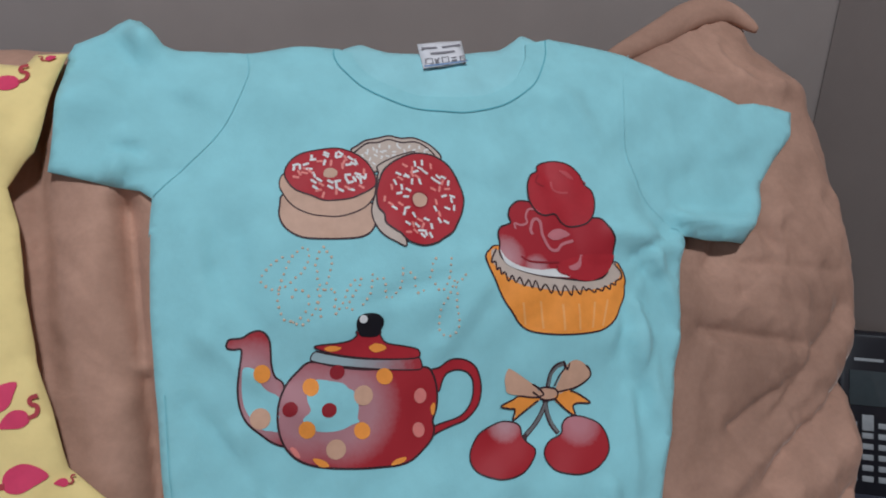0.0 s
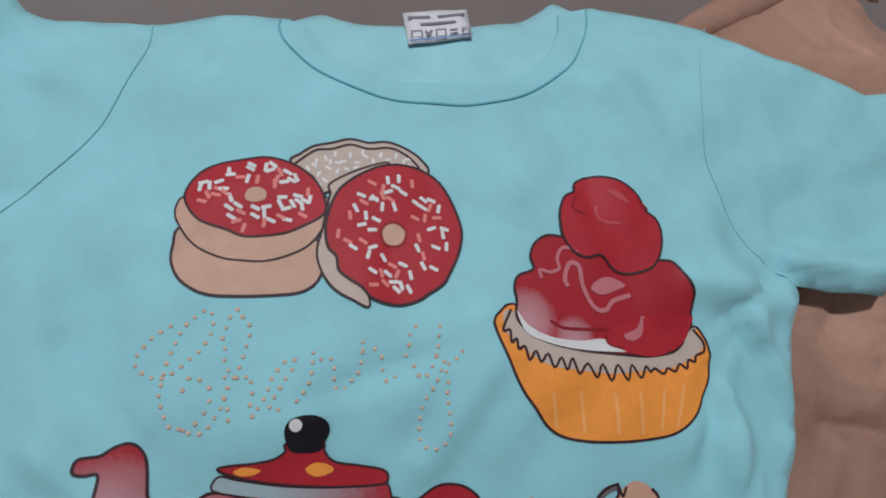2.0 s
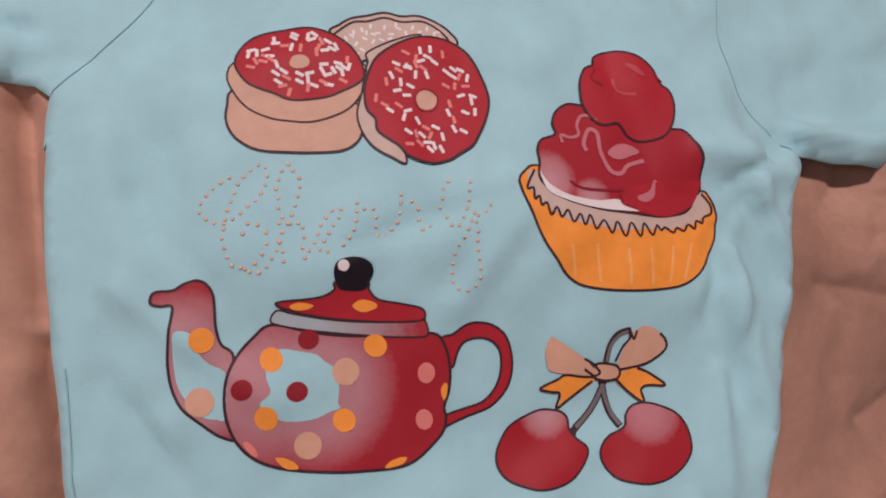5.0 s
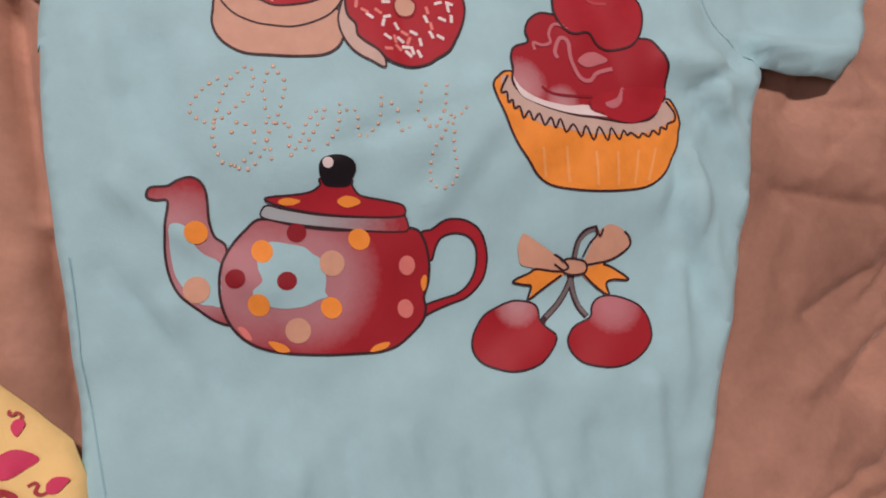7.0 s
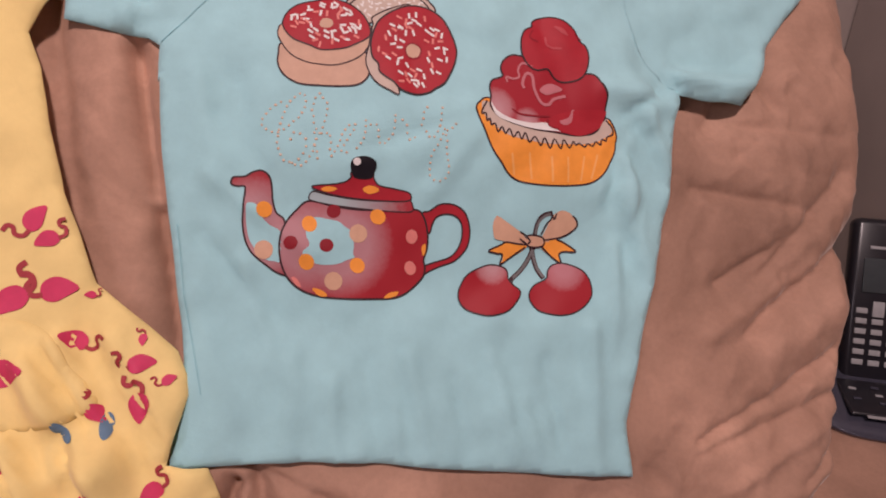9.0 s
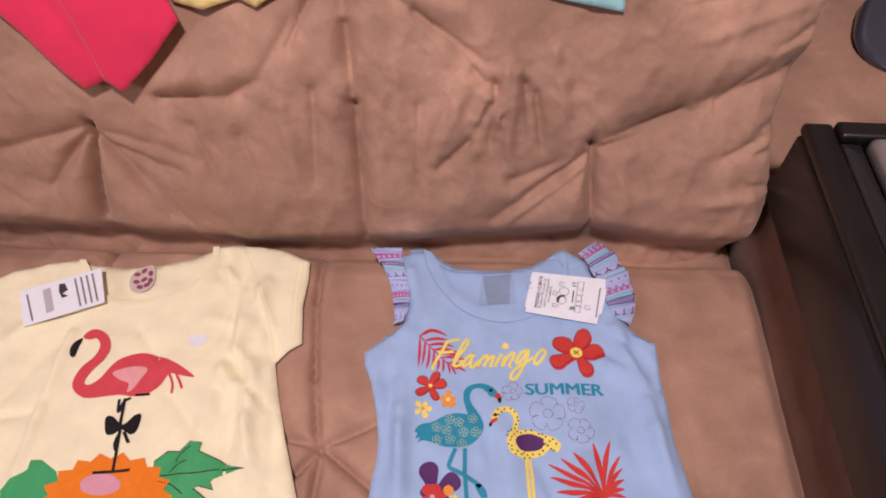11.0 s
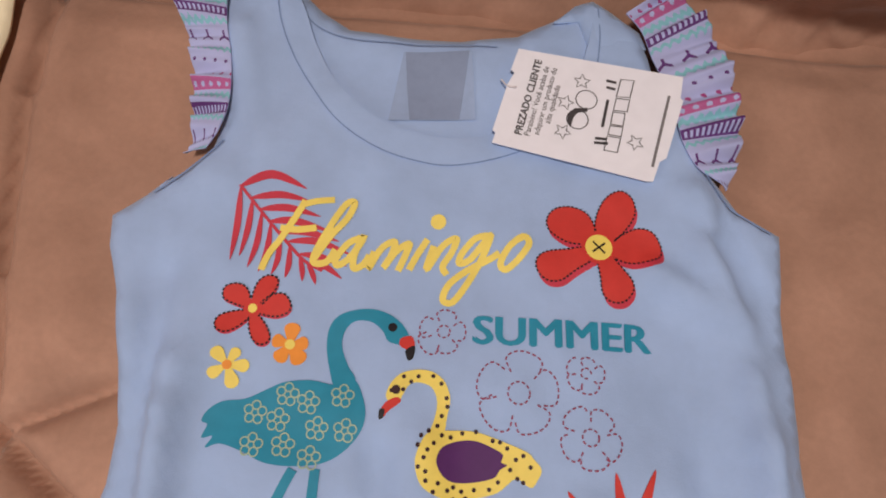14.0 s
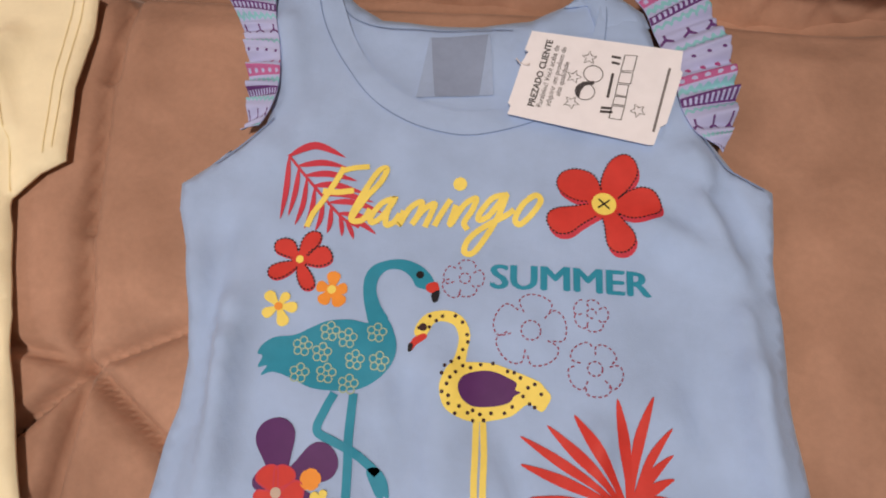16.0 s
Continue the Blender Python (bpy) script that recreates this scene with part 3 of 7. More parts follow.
# ---- aqua T-shirt on the back cushion
aqua_tee = thing("t_shirt", tuple(on_back(20, 40, 0)), "aqua short-sleeved child's T-shirt with sweets print, spread on the back cushion", "T-shirt", "laid-out children's clothes")
AQUA = Cloth(on_back, back_base, 0.5, [
    (16, 56, 24, 57, 1.2, 0.22), (22, 62, 34, 57, 2.2, -0.45), (36, 60, 44, 58, 1.0, 0.52), (37, 58, 42, 60, 0.6, -0.45), (44, 62, 54, 64, 1.5, -0.52), (46, 59, 52, 62, 1.0, 0.38),
    (2, 74, 8, 68, 1.6, -0.75), (4, 77, 2, 74, 1.2, 0.75), (0, 72, 8, 73, 1.5, 0.30), (1, 66, 6, 67, 0.7, -0.38), (37, 55, 40, 48, 0.9, -0.52), (36, 52, 38, 44, 0.8, 0.38),
    (5, 52, 9, 46, 0.9, -0.30), (4, 48, 6, 40, 0.9, 0.30), (7, 60, 10, 55, 1.0, -0.30), (30, 70, 31, 64, 1.0, -0.22), (25, 60, 27, 62, 1.2, 0.22),
    (10, 43, 9, 36, 0.7, 0.27), (15, 42, 15, 35.5, 0.5, -0.21), (18, 42, 18.5, 35, 0.5, 0.24), (21, 40, 21.4, 34, 0.45, -0.21), (24, 41, 25, 33.5, 0.6, 0.24), (28, 40, 28.5, 32.5, 0.5, -0.26), (32, 42, 31, 32, 0.7, 0.36),
    (12.5, 41, 12, 35, 0.5, 0.26), (35, 48, 33.5, 40, 0.6, 0.34), (38.5, 57, 34, 52, 0.6, 0.34), (39, 55, 35.5, 46, 0.5, -0.34), (6, 56, 12, 50, 0.7, 0.28), (7.5, 50, 9, 42, 0.6, 0.3), (26, 37.5, 26.6, 33, 0.4, 0.24), (16.6, 39, 16.5, 35, 0.4, 0.22),
    (41.0, 60.6, 42.2, 59.6, 0.35, -0.75), (42.2, 60.6, 48.5, 59.6, 0.75, 0.75), (43.2, 62.6, 50.0, 63.6, 1.5, -0.85), (42.4, 61.3, 48.5, 61.3, 0.35, -0.40), (47.5, 61.2, 50.5, 65.0, 0.4, -0.35), (39.9, 59.9, 41.0, 58.7, 0.5, -0.45),
    (37.9, 57.2, 39.4, 52.4, 0.8, -0.60), (38.9, 58.0, 40.2, 53.5, 0.6, 0.40), (36.0, 55.0, 34.9, 51.0, 0.9, -0.50), (37.0, 54.5, 37.0, 49.0, 0.8, 0.40), (37.5, 62.5, 38.0, 57.5, 1.2, 0.30),
    (2.3, 76.2, 3.6, 72.9, 1.0, -0.70), (3.6, 72.9, 5.8, 71.0, 1.1, -0.60), (3.0, 77.2, 5.4, 75.0, 0.9, 0.55), (2.0, 68.5, 3.3, 68.2, 0.5, -0.55), (1.6, 66.9, 2.6, 69.5, 0.5, 0.35),
    (8.2, 62, 8.6, 57, 1.0, -0.3), (6.0, 63, 6.6, 57, 0.9, 0.3), (24.5, 64.5, 30, 59.5, 1.2, -0.25), (15.5, 56.5, 24, 58.5, 0.9, -0.18), (21, 53.5, 25, 57.5, 0.8, 0.3), (33.8, 71, 36.5, 66, 1.0, 0.3)],
    21, 0.24, 8.5, 1.6)
AQUA_LEFT = [(17.00, 76.42), (15.34, 76.53), (13.70, 76.53), (10.28, 76.07), (8.18, 76.02), (6.14, 76.13), (4.87, 76.34), (4.08, 77.54), (3.46, 78.59), (2.68, 78.93), (1.84, 78.47), (1.13, 77.81), (-0.74, 76.85), (-1.09, 75.97), (-1.27, 72.63), (-1.71, 69.89), (-2.16, 67.35), (-0.33, 66.72), (1.70, 66.06), (2.98, 65.73), (3.70, 65.08)]
AQUA_SIDE = [(3.37, 62.54), (3.51, 63.00), (3.32, 60.57), (3.16, 57.92), (3.13, 55.03), (3.14, 52.41), (3.06, 49.51), (3.09, 46.32), (3.05, 43.67), (2.55, 41.40), (2.0, 39.4), (1.53, 36.99)]
AQUA_HEM = [(5.05, 36.58), (9.70, 36.05), (14.40, 35.10), (19.20, 33.81), (25.41, 32.36), (29.89, 31.38), (33.82, 30.58)]
AQUA_RIGHT = [(33.96, 34.61), (34.67, 36.94), (35.98, 40.25), (37.54, 44.27), (39.21, 48.44), (40.34, 51.72), (40.90, 54.76), (41.51, 57.85), (41.90, 59.31), (44.14, 58.80), (47.66, 58.22), (49.61, 60.50), (51.40, 63.33), (53.52, 65.49), (55.25, 67.22), (56.27, 69.44), (52.46, 70.44), (50.62, 70.33), (48.53, 71.31), (45.09, 72.79), (41.48, 75.62), (38.15, 76.74), (35.00, 77.66)]
COLLAR_OUT = [(16.58, 76.20), (16.49, 75.47), (16.78, 74.28), (17.73, 72.79), (18.87, 71.79), (20.36, 71.04), (22.52, 70.37), (24.96, 70.07), (27.22, 70.33), (29.28, 70.97), (31.45, 72.36), (32.75, 73.99), (33.83, 75.82), (34.45, 77.39)]
COLLAR_IN = [(17.88, 75.85), (17.95, 74.87), (18.76, 73.54), (20.22, 72.42), (22.05, 71.69), (24.65, 71.32), (27.08, 71.48), (29.02, 72.20), (30.43, 73.29), (31.70, 75.04), (32.51, 76.88)]
aqua_outline = AQUA_LEFT + AQUA_SIDE + AQUA_HEM + AQUA_RIGHT + line(COLLAR_IN[::-1], 4)
AQUA.panel("front", aqua_outline, TEAL, aqua_tee, puff=0.16, drop=0.2)
BACK_NECK = [(17.74, 76.72), (18.85, 77.10), (19.81, 76.62), (21.11, 76.12), (23.53, 76.00), (26.43, 76.08), (29.10, 76.27), (30.34, 76.58), (31.77, 77.49), (32.73, 78.07), (33.99, 77.49)]
AQUA.panel("back_neck", line(BACK_NECK, 4) + line(COLLAR_OUT[::-1], 4), TEAL_IN, aqua_tee, -0.24, 0.7)
band = line(COLLAR_OUT, 6) + line(COLLAR_IN[::-1], 6)
AQUA.panel("collar", band, TEAL, aqua_tee, 0.06, 0.5, "ribbed crew collar", 0.10, 0.03)
AQUA.ribbons("collar_seam", [COLLAR_OUT], 0.09, TEAL_SEAM, aqua_tee, 3)
AQUA.ribbons("sleeve_seam", [[(10.35, 75.96), (10.30, 73.84), (9.38, 71.45), (7.95, 69.25), (5.90, 67.20), (3.77, 65.18)]], 0.06, TEAL_STITCH, aqua_tee, 1)
AQUA.ribbons("sleeve_seam", [[(41.56, 75.55), (39.61, 72.29), (38.46, 66.89), (39.51, 62.14), (41.86, 59.58)]], 0.05, TEAL_IN, aqua_tee, 1)
AQUA.ribbons("side_seam", [[(3.64, 52.87), (3.54, 49.43), (3.60, 46.23), (3.81, 43.58), (3.97, 41.50)]], 0.08, TEAL_STITCH, aqua_tee, 1)

# ---- light blue tank top on the seat
blue_top = thing("tank_top", (0.25, -0.1, SEAT_Z), "light blue child's tank top with ruffled straps and flamingo print", "tank top", "laid-out children's clothes")
SKY = Cloth(on_seat, no_fold, 1.0, [
    (13, -12, 13.5, -22, 0.9, 0.48), (11.5, -8, 13, -20, 0.7, -0.40), (36.5, -2, 39, -8, 0.6, -0.56), (35, -1, 38.6, -5, 0.7, 0.40), (21, -17, 23, -22, 1.0, -0.40), (24, -14, 24.5, -20, 1.1, 0.24),
    (38, -12, 40, -22, 0.9, 0.40), (14, -3, 17, 2, 1.4, 0.24), (33.5, -7, 36, -12, 1.4, -0.24), (12, -24, 13, -34, 1.0, 0.48), (20, -26, 21, -38, 1.2, -0.48), (30, -26, 31, -38, 1.2, 0.48),
    (36.3, -3.1, 37.3, -4.5, 0.45, -0.75), (37.3, -4.5, 38.2, -6.4, 0.40, -0.85), (35.5, -3.5, 37.5, -6.7, 0.60, 0.45), (11.9, -14.6, 12.1, -22.1, 0.60, -0.50), (13.3, -13.7, 14.5, -23.1, 0.70, 0.40), (34.9, -7.9, 35.9, -15.0, 0.80, -0.40), (37.6, -9.3, 38.7, -16.9, 0.60, 0.40), (22.0, -14.3, 23.6, -22.1, 0.80, -0.35), (31.2, -15.6, 31.0, -21.6, 0.80, 0.35), (33.3, -5.0, 37.3, -6.8, 0.60, 0.30), (11.3, -15.5, 13.4, -14.1, 0.40, -0.40), (26.7, -15.7, 29.2, -21.4, 0.70, -0.30), (12.2, 5.1, 14.3, -1.2, 0.80, 0.30)],
    33, 0.19, 8.5, 1.6)
SKY_L = [(12.76, 7.99), (10.64, 7.34), (10.77, 5.89), (11.61, 3.32), (12.31, 0.02), (12.25, -1.61), (11.51, -2.83), (10.24, -3.86), (10.74, -3.35), (9.68, -4.44), (8.40, -5.51), (8.66, -6.94), (9.70, -9.03), (10.64, -11.97), (11.20, -14.44), (11.37, -16.83), (11.22, -18.82), (11.17, -21.65), (11.14, -24.26)]
SKY_R = [(41.30, -20.95), (40.84, -18.67), (40.17, -15.26), (39.59, -12.29), (39.46, -9.46), (39.20, -6.07), (39.16, -2.42), (37.30, -1.50), (35.76, 0.23), (34.76, 2.60), (33.31, 4.39), (32.69, 6.48), (32.08, 7.83), (30.75, 8.46)]
SKY_NECK = [(13.31, 8.15), (13.97, 5.91), (14.91, 4.03), (16.17, 2.27), (17.73, 0.61), (19.89, -0.69), (22.03, -1.10), (23.74, -1.05), (25.73, -0.36), (27.70, 0.85), (29.30, 2.74), (30.05, 4.77), (30.17, 7.00), (29.98, 8.81)]
SKY_NECK_IN = [(14.33, 7.83), (15.16, 6.46), (16.10, 4.52), (17.57, 2.48), (19.62, 0.89), (21.83, 0.28), (23.90, 0.42), (25.58, 1.07), (27.22, 2.22), (28.68, 3.91), (29.50, 6.00), (29.80, 8.78)]
sky_outline = SKY_L + [(9.6, -30), (8.6, -37), (20, -39.5), (34, -38.5), (45, -35.5), (43.6, -28)] + SKY_R + line(SKY_NECK_IN[::-1], 4)
SKY.panel("front", sky_outline, BLUE, blue_top, puff=0.18, drop=0.24)
SKY.panel("back_neck", [(11.51, 8.59), (13.32, 8.75), (14.45, 8.15), (15.85, 6.95), (17.44, 6.06), (19.56, 5.98), (23.21, 6.22), (26.06, 7.0), (27.75, 8.25), (29.38, 9.52), (30.92, 8.72), (30.59, 4.85), (28.78, 0.40), (23.76, -1.20), (18.42, -0.30), (14.95, 2.95)], BLUE, blue_top, -0.3, 0.7)
SKY.panel("strap", [(27.81, 7.92), (28.84, 9.01), (29.75, 9.43), (30.72, 8.92), (32.26, 7.86), (32.67, 6.92), (31.22, 6.62), (30.18, 5.66), (29.55, 6.90), (29.09, 8.11)], BLUE, blue_top, 0.12, 0.6, "folded shoulder strap")
SKY.panel("collar", line(SKY_NECK, 6) + line(SKY_NECK_IN[::-1], 6), BLUE, blue_top, 0.06, 0.5, "bound scoop neckline", 0.10, 0.03)
SKY.ribbons("collar_seam", [SKY_NECK], 0.06, BLUE_SEAM, blue_top, 3)
SKY.ribbons("neck_seam", [[(14.56, 7.02), (15.86, 5.74), (17.79, 5.27), (20.35, 5.34), (23.24, 5.68), (25.05, 5.87)]], 0.06, BLUE_SEAM, blue_top, -20)
SKY.ribbons("armhole_seam", [[(12.68, -1.23), (11.95, -2.53), (10.88, -3.69), (10.19, -4.33)]], 0.08, BLUE_SEAM, blue_top, 1)
SKY.ribbons("armhole_seam", [[(35.37, 0.41), (36.33, -1.01), (37.64, -1.93), (38.64, -2.45)]], 0.08, BLUE_SEAM, blue_top, 1)

# ---- pale yellow T-shirt on the seat
butter_tee = thing("t_shirt", (-0.15, -0.2, SEAT_Z), "pale yellow child's T-shirt with pink flamingo print, lying on the seat", "T-shirt", "laid-out children's clothes")
CREAM = Cloth(on_seat, no_fold, 0.8, [
    (-4, 2, -6, -10, 0.9, 0.56), (-7, 5, -8, -6, 0.7, -0.40), (-3, -8, -1, -20, 0.8, 0.48), (0, -9, 2, -22, 0.7, -0.40), (-6, -9, -2, -12, 0.8, 0.48), (-6, -12, -7, -22, 1.0, 0.40),
    (-27, -2, -31, -8, 1.0, 0.56), (-25, -6, -28, -14, 0.8, -0.48), (-12, 4, -10, -2, 1.4, 0.24), (-9, -3, -3, -3.5, 1.0, 0.32),
    (-9.5, 3.9, -7.1, 1.7, 0.45, 0.45), (-7.2, 1.4, -6.0, -6.8, 0.5, -0.45), (-6.4, 0.5, -5.2, -6.5, 0.6, 0.4), (-5.8, -7.2, -3.2, -10.0, 0.4, -0.5), (-5.0, -6.6, -2.4, -9.4, 0.5, 0.4), (-4.7, 1.3, -2.1, -3.5, 0.45, 0.4), (-2.2, -4.1, -1.1, -7.1, 0.5, -0.45),
    (-5.9, -10.8, -4.8, -13.3, 0.4, -0.5), (-5.6, -10.7, -3.2, -10.4, 0.4, 0.4), (-10.5, -12.0, -5.9, -16.3, 0.6, -0.4), (-3.2, -10.3, 1.3, -13.7, 0.5, -0.45), (-2.4, -13.6, -0.2, -18.6, 0.4, 0.5), (-3.6, -14.0, -2.6, -20.0, 0.5, -0.4), (-3.1, -22.7, -1.5, -25.6, 0.6, 0.4), (1.7, -20.3, 4.6, -22.3, 0.5, -0.4),
    (-23.9, -5.8, -23.3, -14.5, 0.5, 0.5), (-23.3, -14.5, -22.7, -21.7, 0.5, 0.5), (-27.0, -15.6, -23.3, -14.5, 0.4, -0.45), (-16.4, -4.8, -13.2, -8.1, 0.6, -0.4), (-8.5, 6.5, -7.4, 2.5, 0.5, -0.5), (-10.2, 6.2, -9.6, 2.8, 0.45, -0.4)], 44, 0.12, 8.0, 1.35)
CREAM_NECK_IN = [(-12.01, 6.98), (-11.41, 4.84), (-11.75, 2.90), (-13.67, 0.98), (-16.50, -0.64), (-19.72, -1.15), (-22.36, -0.45), (-24.80, 1.95), (-26.70, 4.05)]
CREAM_NECK = [(-11.27, 7.07), (-10.48, 4.56), (-10.76, 2.26), (-12.75, 0.21), (-15.98, -1.58), (-19.40, -2.10), (-22.58, -1.26), (-25.51, 1.71), (-27.44, 3.97)]
cream_outline = [(-11.27, 7.07), (-9.46, 7.43), (-6.30, 7.63), (-2.91, 6.98), (0.10, 5.68), (0.42, 3.16), (0.56, -0.39), (1.50, -4.93), (0.28, -5.83), (-0.86, -7.45), (0.34, -11.08), (2.06, -15.25), (3.74, -19.07), (5.29, -22.59), (6.2, -27), (8.0, -38), (-8, -41), (-29, -40), (-30, -26), (-29.99, -16.45), (-30.86, -12.17), (-38.5, -13.0), (-41.5, -3.5), (-37.79, -0.71), (-34.78, 1.81), (-31.15, 3.26), (-27.21, 4.14)]
CREAM.panel("front", cream_outline + line(CREAM_NECK_IN[::-1], 4)[1:-1], BUTTER, butter_tee, puff=0.2, drop=0.25)
CREAM.panel("back_neck", [(-10.70, 7.29), (-11.89, 7.00), (-13.95, 5.65), (-17.88, 4.27), (-22.09, 3.63), (-26.06, 3.81), (-27.90, 4.23), (-24.92, 0.29), (-19.73, -2.70), (-15.17, -2.04), (-10.95, 1.14)], BUTTER, butter_tee, -0.45, 0.7)
CREAM.panel("collar", line(CREAM_NECK, 5) + line(CREAM_NECK_IN[::-1], 5), BUTTER, butter_tee, 0.10, 0.5, "self-fabric round collar", 0.12, 0.08)
CREAM_SEAM = cloth("yellow_seam_thread", (0.84, 0.72, 0.42))
CREAM.ribbons("cuff_seam", [[(-0.59, 5.45), (-0.36, 3.07), (-0.02, -0.46), (0.71, -4.38)], [(-1.15, 5.23), (-0.95, 3.01), (-0.59, -0.52), (0.30, -4.75)]], 0.06, CREAM_SEAM, butter_tee, 1)
CREAM.ribbons("sleeve_seam", [[(-8.47, 7.38), (-5.28, 2.52), (-2.67, -2.80), (-0.97, -7.09)]], 0.08, CREAM_SEAM, butter_tee, 1)

# ---- yellow romper and pink leggings on the back cushion
print_romper = thing("blouse", tuple(on_back(-10, 45, 0)), "bright yellow gathered child's blouse with pink flamingo motifs", "blouse", "laid-out children's clothes")
SUN = Cloth(on_back, back_base, 0.9, [
    (-11, 45, -6, 32, 1.0, 0.91), (-9, 46, -3, 33, 0.8, -0.78), (-6, 45, -2, 34, 1.0, 1.04), (-3, 46, 1, 34, 0.8, -0.78), (-1, 46, 3, 36, 0.9, 0.78), (-12, 46, -10, 36, 0.8, -0.65), (-5, 38, 0, 38, 1.2, 0.78),
    (-14.0, 45.1, -10.9, 36.6, 0.8, -0.9), (-14.7, 45.4, -11.9, 36.9, 0.9, 0.7), (-12.6, 42.8, -8.7, 33.5, 0.8, 0.8), (-11.1, 40.2, -7.0, 33.3, 0.7, -0.9), (-4.5, 40.3, -3.7, 34.3, 1.0, -1.0), (-5.1, 45.6, -2.5, 38.8, 0.6, -0.7), (-4.2, 46.1, -1.4, 39.8, 0.7, 0.7), (-8.4, 40.0, -6.1, 33.9, 0.9, 0.7), (-1.7, 38.7, -1.5, 33.5, 0.9, 0.6), (-14, 60, -4, 60, 1.6, 0.65), (-8, 74, -3, 68, 1.2, 0.78), (-6, 70, -10, 66, 1.0, -0.65),
    (-9.9, 45.2, -6.3, 34.7, 0.6, -1.0), (-13.0, 44.6, -8.6, 34.2, 0.5, 0.7), (-7.6, 40.5, -5.6, 34.0, 0.5, 0.8), (-4.4, 39.6, -3.2, 33.5, 0.7, -1.1), (-2.9, 39.8, -1.9, 34.0, 0.6, 0.8), (-0.4, 44.0, 1.8, 37.5, 0.5, -0.5)], 55, 0.2, 6.0, 1.3)
sun_outline = [(-0.96, 75.70), (-2.84, 75.70), (-3.37, 74.69), (-4.62, 74.80), (-16, 76.5), (-24, 74), (-25, 60), (-22, 50), (-20.29, 49.80), (-17.14, 45.93), (-13.94, 44.07), (-11.69, 37.82), (-8.63, 32.22), (-5.68, 31.53), (-2.41, 32.51), (-0.84, 31.62), (4.52, 34.65), (3.94, 36.70), (1.46, 37.36), (3.21, 41.58), (3.23, 42.90), (2.79, 44.51), (1.55, 46.03), (-1.70, 49.59), (-2.31, 52.84), (-3.02, 55.81), (-3.43, 60.42), (-3.62, 63.82), (-4.15, 66.29), (-2.62, 68.32)]
SUN.panel("body", sun_outline, SUNNY, print_romper)
FRILL = line([(-11.47, 47.57), (-11.37, 45.44), (-11.41, 43.93), (-10.16, 42.76), (-8.73, 41.57), (-6.37, 40.86), (-3.84, 41.14), (-2.25, 41.71), (-2.46, 43.01), (-3.37, 44.44), (-4.18, 46.40), (-6.38, 47.85), (-8.98, 48.24), (-11.47, 47.57)], 4)[:-1]
SUN.panel("frill", FRILL, SUNNY, print_romper, 0.3, 0.5, "gathered frill", 0.5, 0.28)

leggings = thing("leggings", tuple(on_back(-22, 35, 0)), "folded raspberry pink child's leggings on the back cushion", "leggings", "laid-out children's clothes")
ROSE = Cloth(on_back, back_base, 1.7, [(-22, 46, -12, 30, 1.3, 0.25), (-26, 42, -17, 27, 0.9, -0.3)], 66, 0.12, 9.0)
ROSE.panel("leg", [(-23.24, 47.37), (-14.73, 47.12), (-13.59, 44.43), (-12.04, 40.54), (-9.78, 35.33), (-7.91, 30.61), (-11.45, 27.02), (-14.97, 24.05), (-16.52, 25.21), (-17.92, 30.53), (-20.44, 37.59), (-22.76, 42.09), (-28, 50)], PINK, leggings, 0.0, drop=0.15)
ROSE.panel("leg", [(-23.88, 44.26), (-21.09, 42.56), (-18.70, 35.24), (-16.19, 27.98), (-16.06, 25.44), (-18.91, 24.29), (-20.64, 26.10), (-23.59, 30.01), (-26.24, 32.81), (-32, 36), (-32, 48)], PINK, leggings, -0.12)

# ---------------------------------------------------------------- inks
INK_LINE = ink("dark_brown_ink_line", (0.045, 0.018, 0.022))
INK_RED = ink("crimson_ink", (0.40, 0.018, 0.028))
INK_DEEP = ink("deep_crimson_ink", (0.26, 0.012, 0.02))
INK_SKIN = ink("dough_beige_ink", (0.57, 0.35, 0.25))
INK_PALE = ink("pale_dough_ink", (0.54, 0.42, 0.35))
INK_WHITE = ink("off_white_ink", (0.72, 0.68, 0.66))
INK_ROSE = ink("rose_ink", (0.72, 0.22, 0.19))
INK_ORANGE = ink("orange_ink", (0.88, 0.31, 0.045))
INK_BLACK = ink("black_ink", (0.012, 0.010, 0.014), 0.45)
INK_SALMON = ink("salmon_ink", (0.62, 0.36, 0.24))
INK_GREYSTEM = ink("grey_stem_ink", (0.16, 0.15, 0.15))
STUD = plain("copper_rhinestone", (0.60, 0.43, 0.31), 0.55, 0.1, grain=400, vary=0.2)


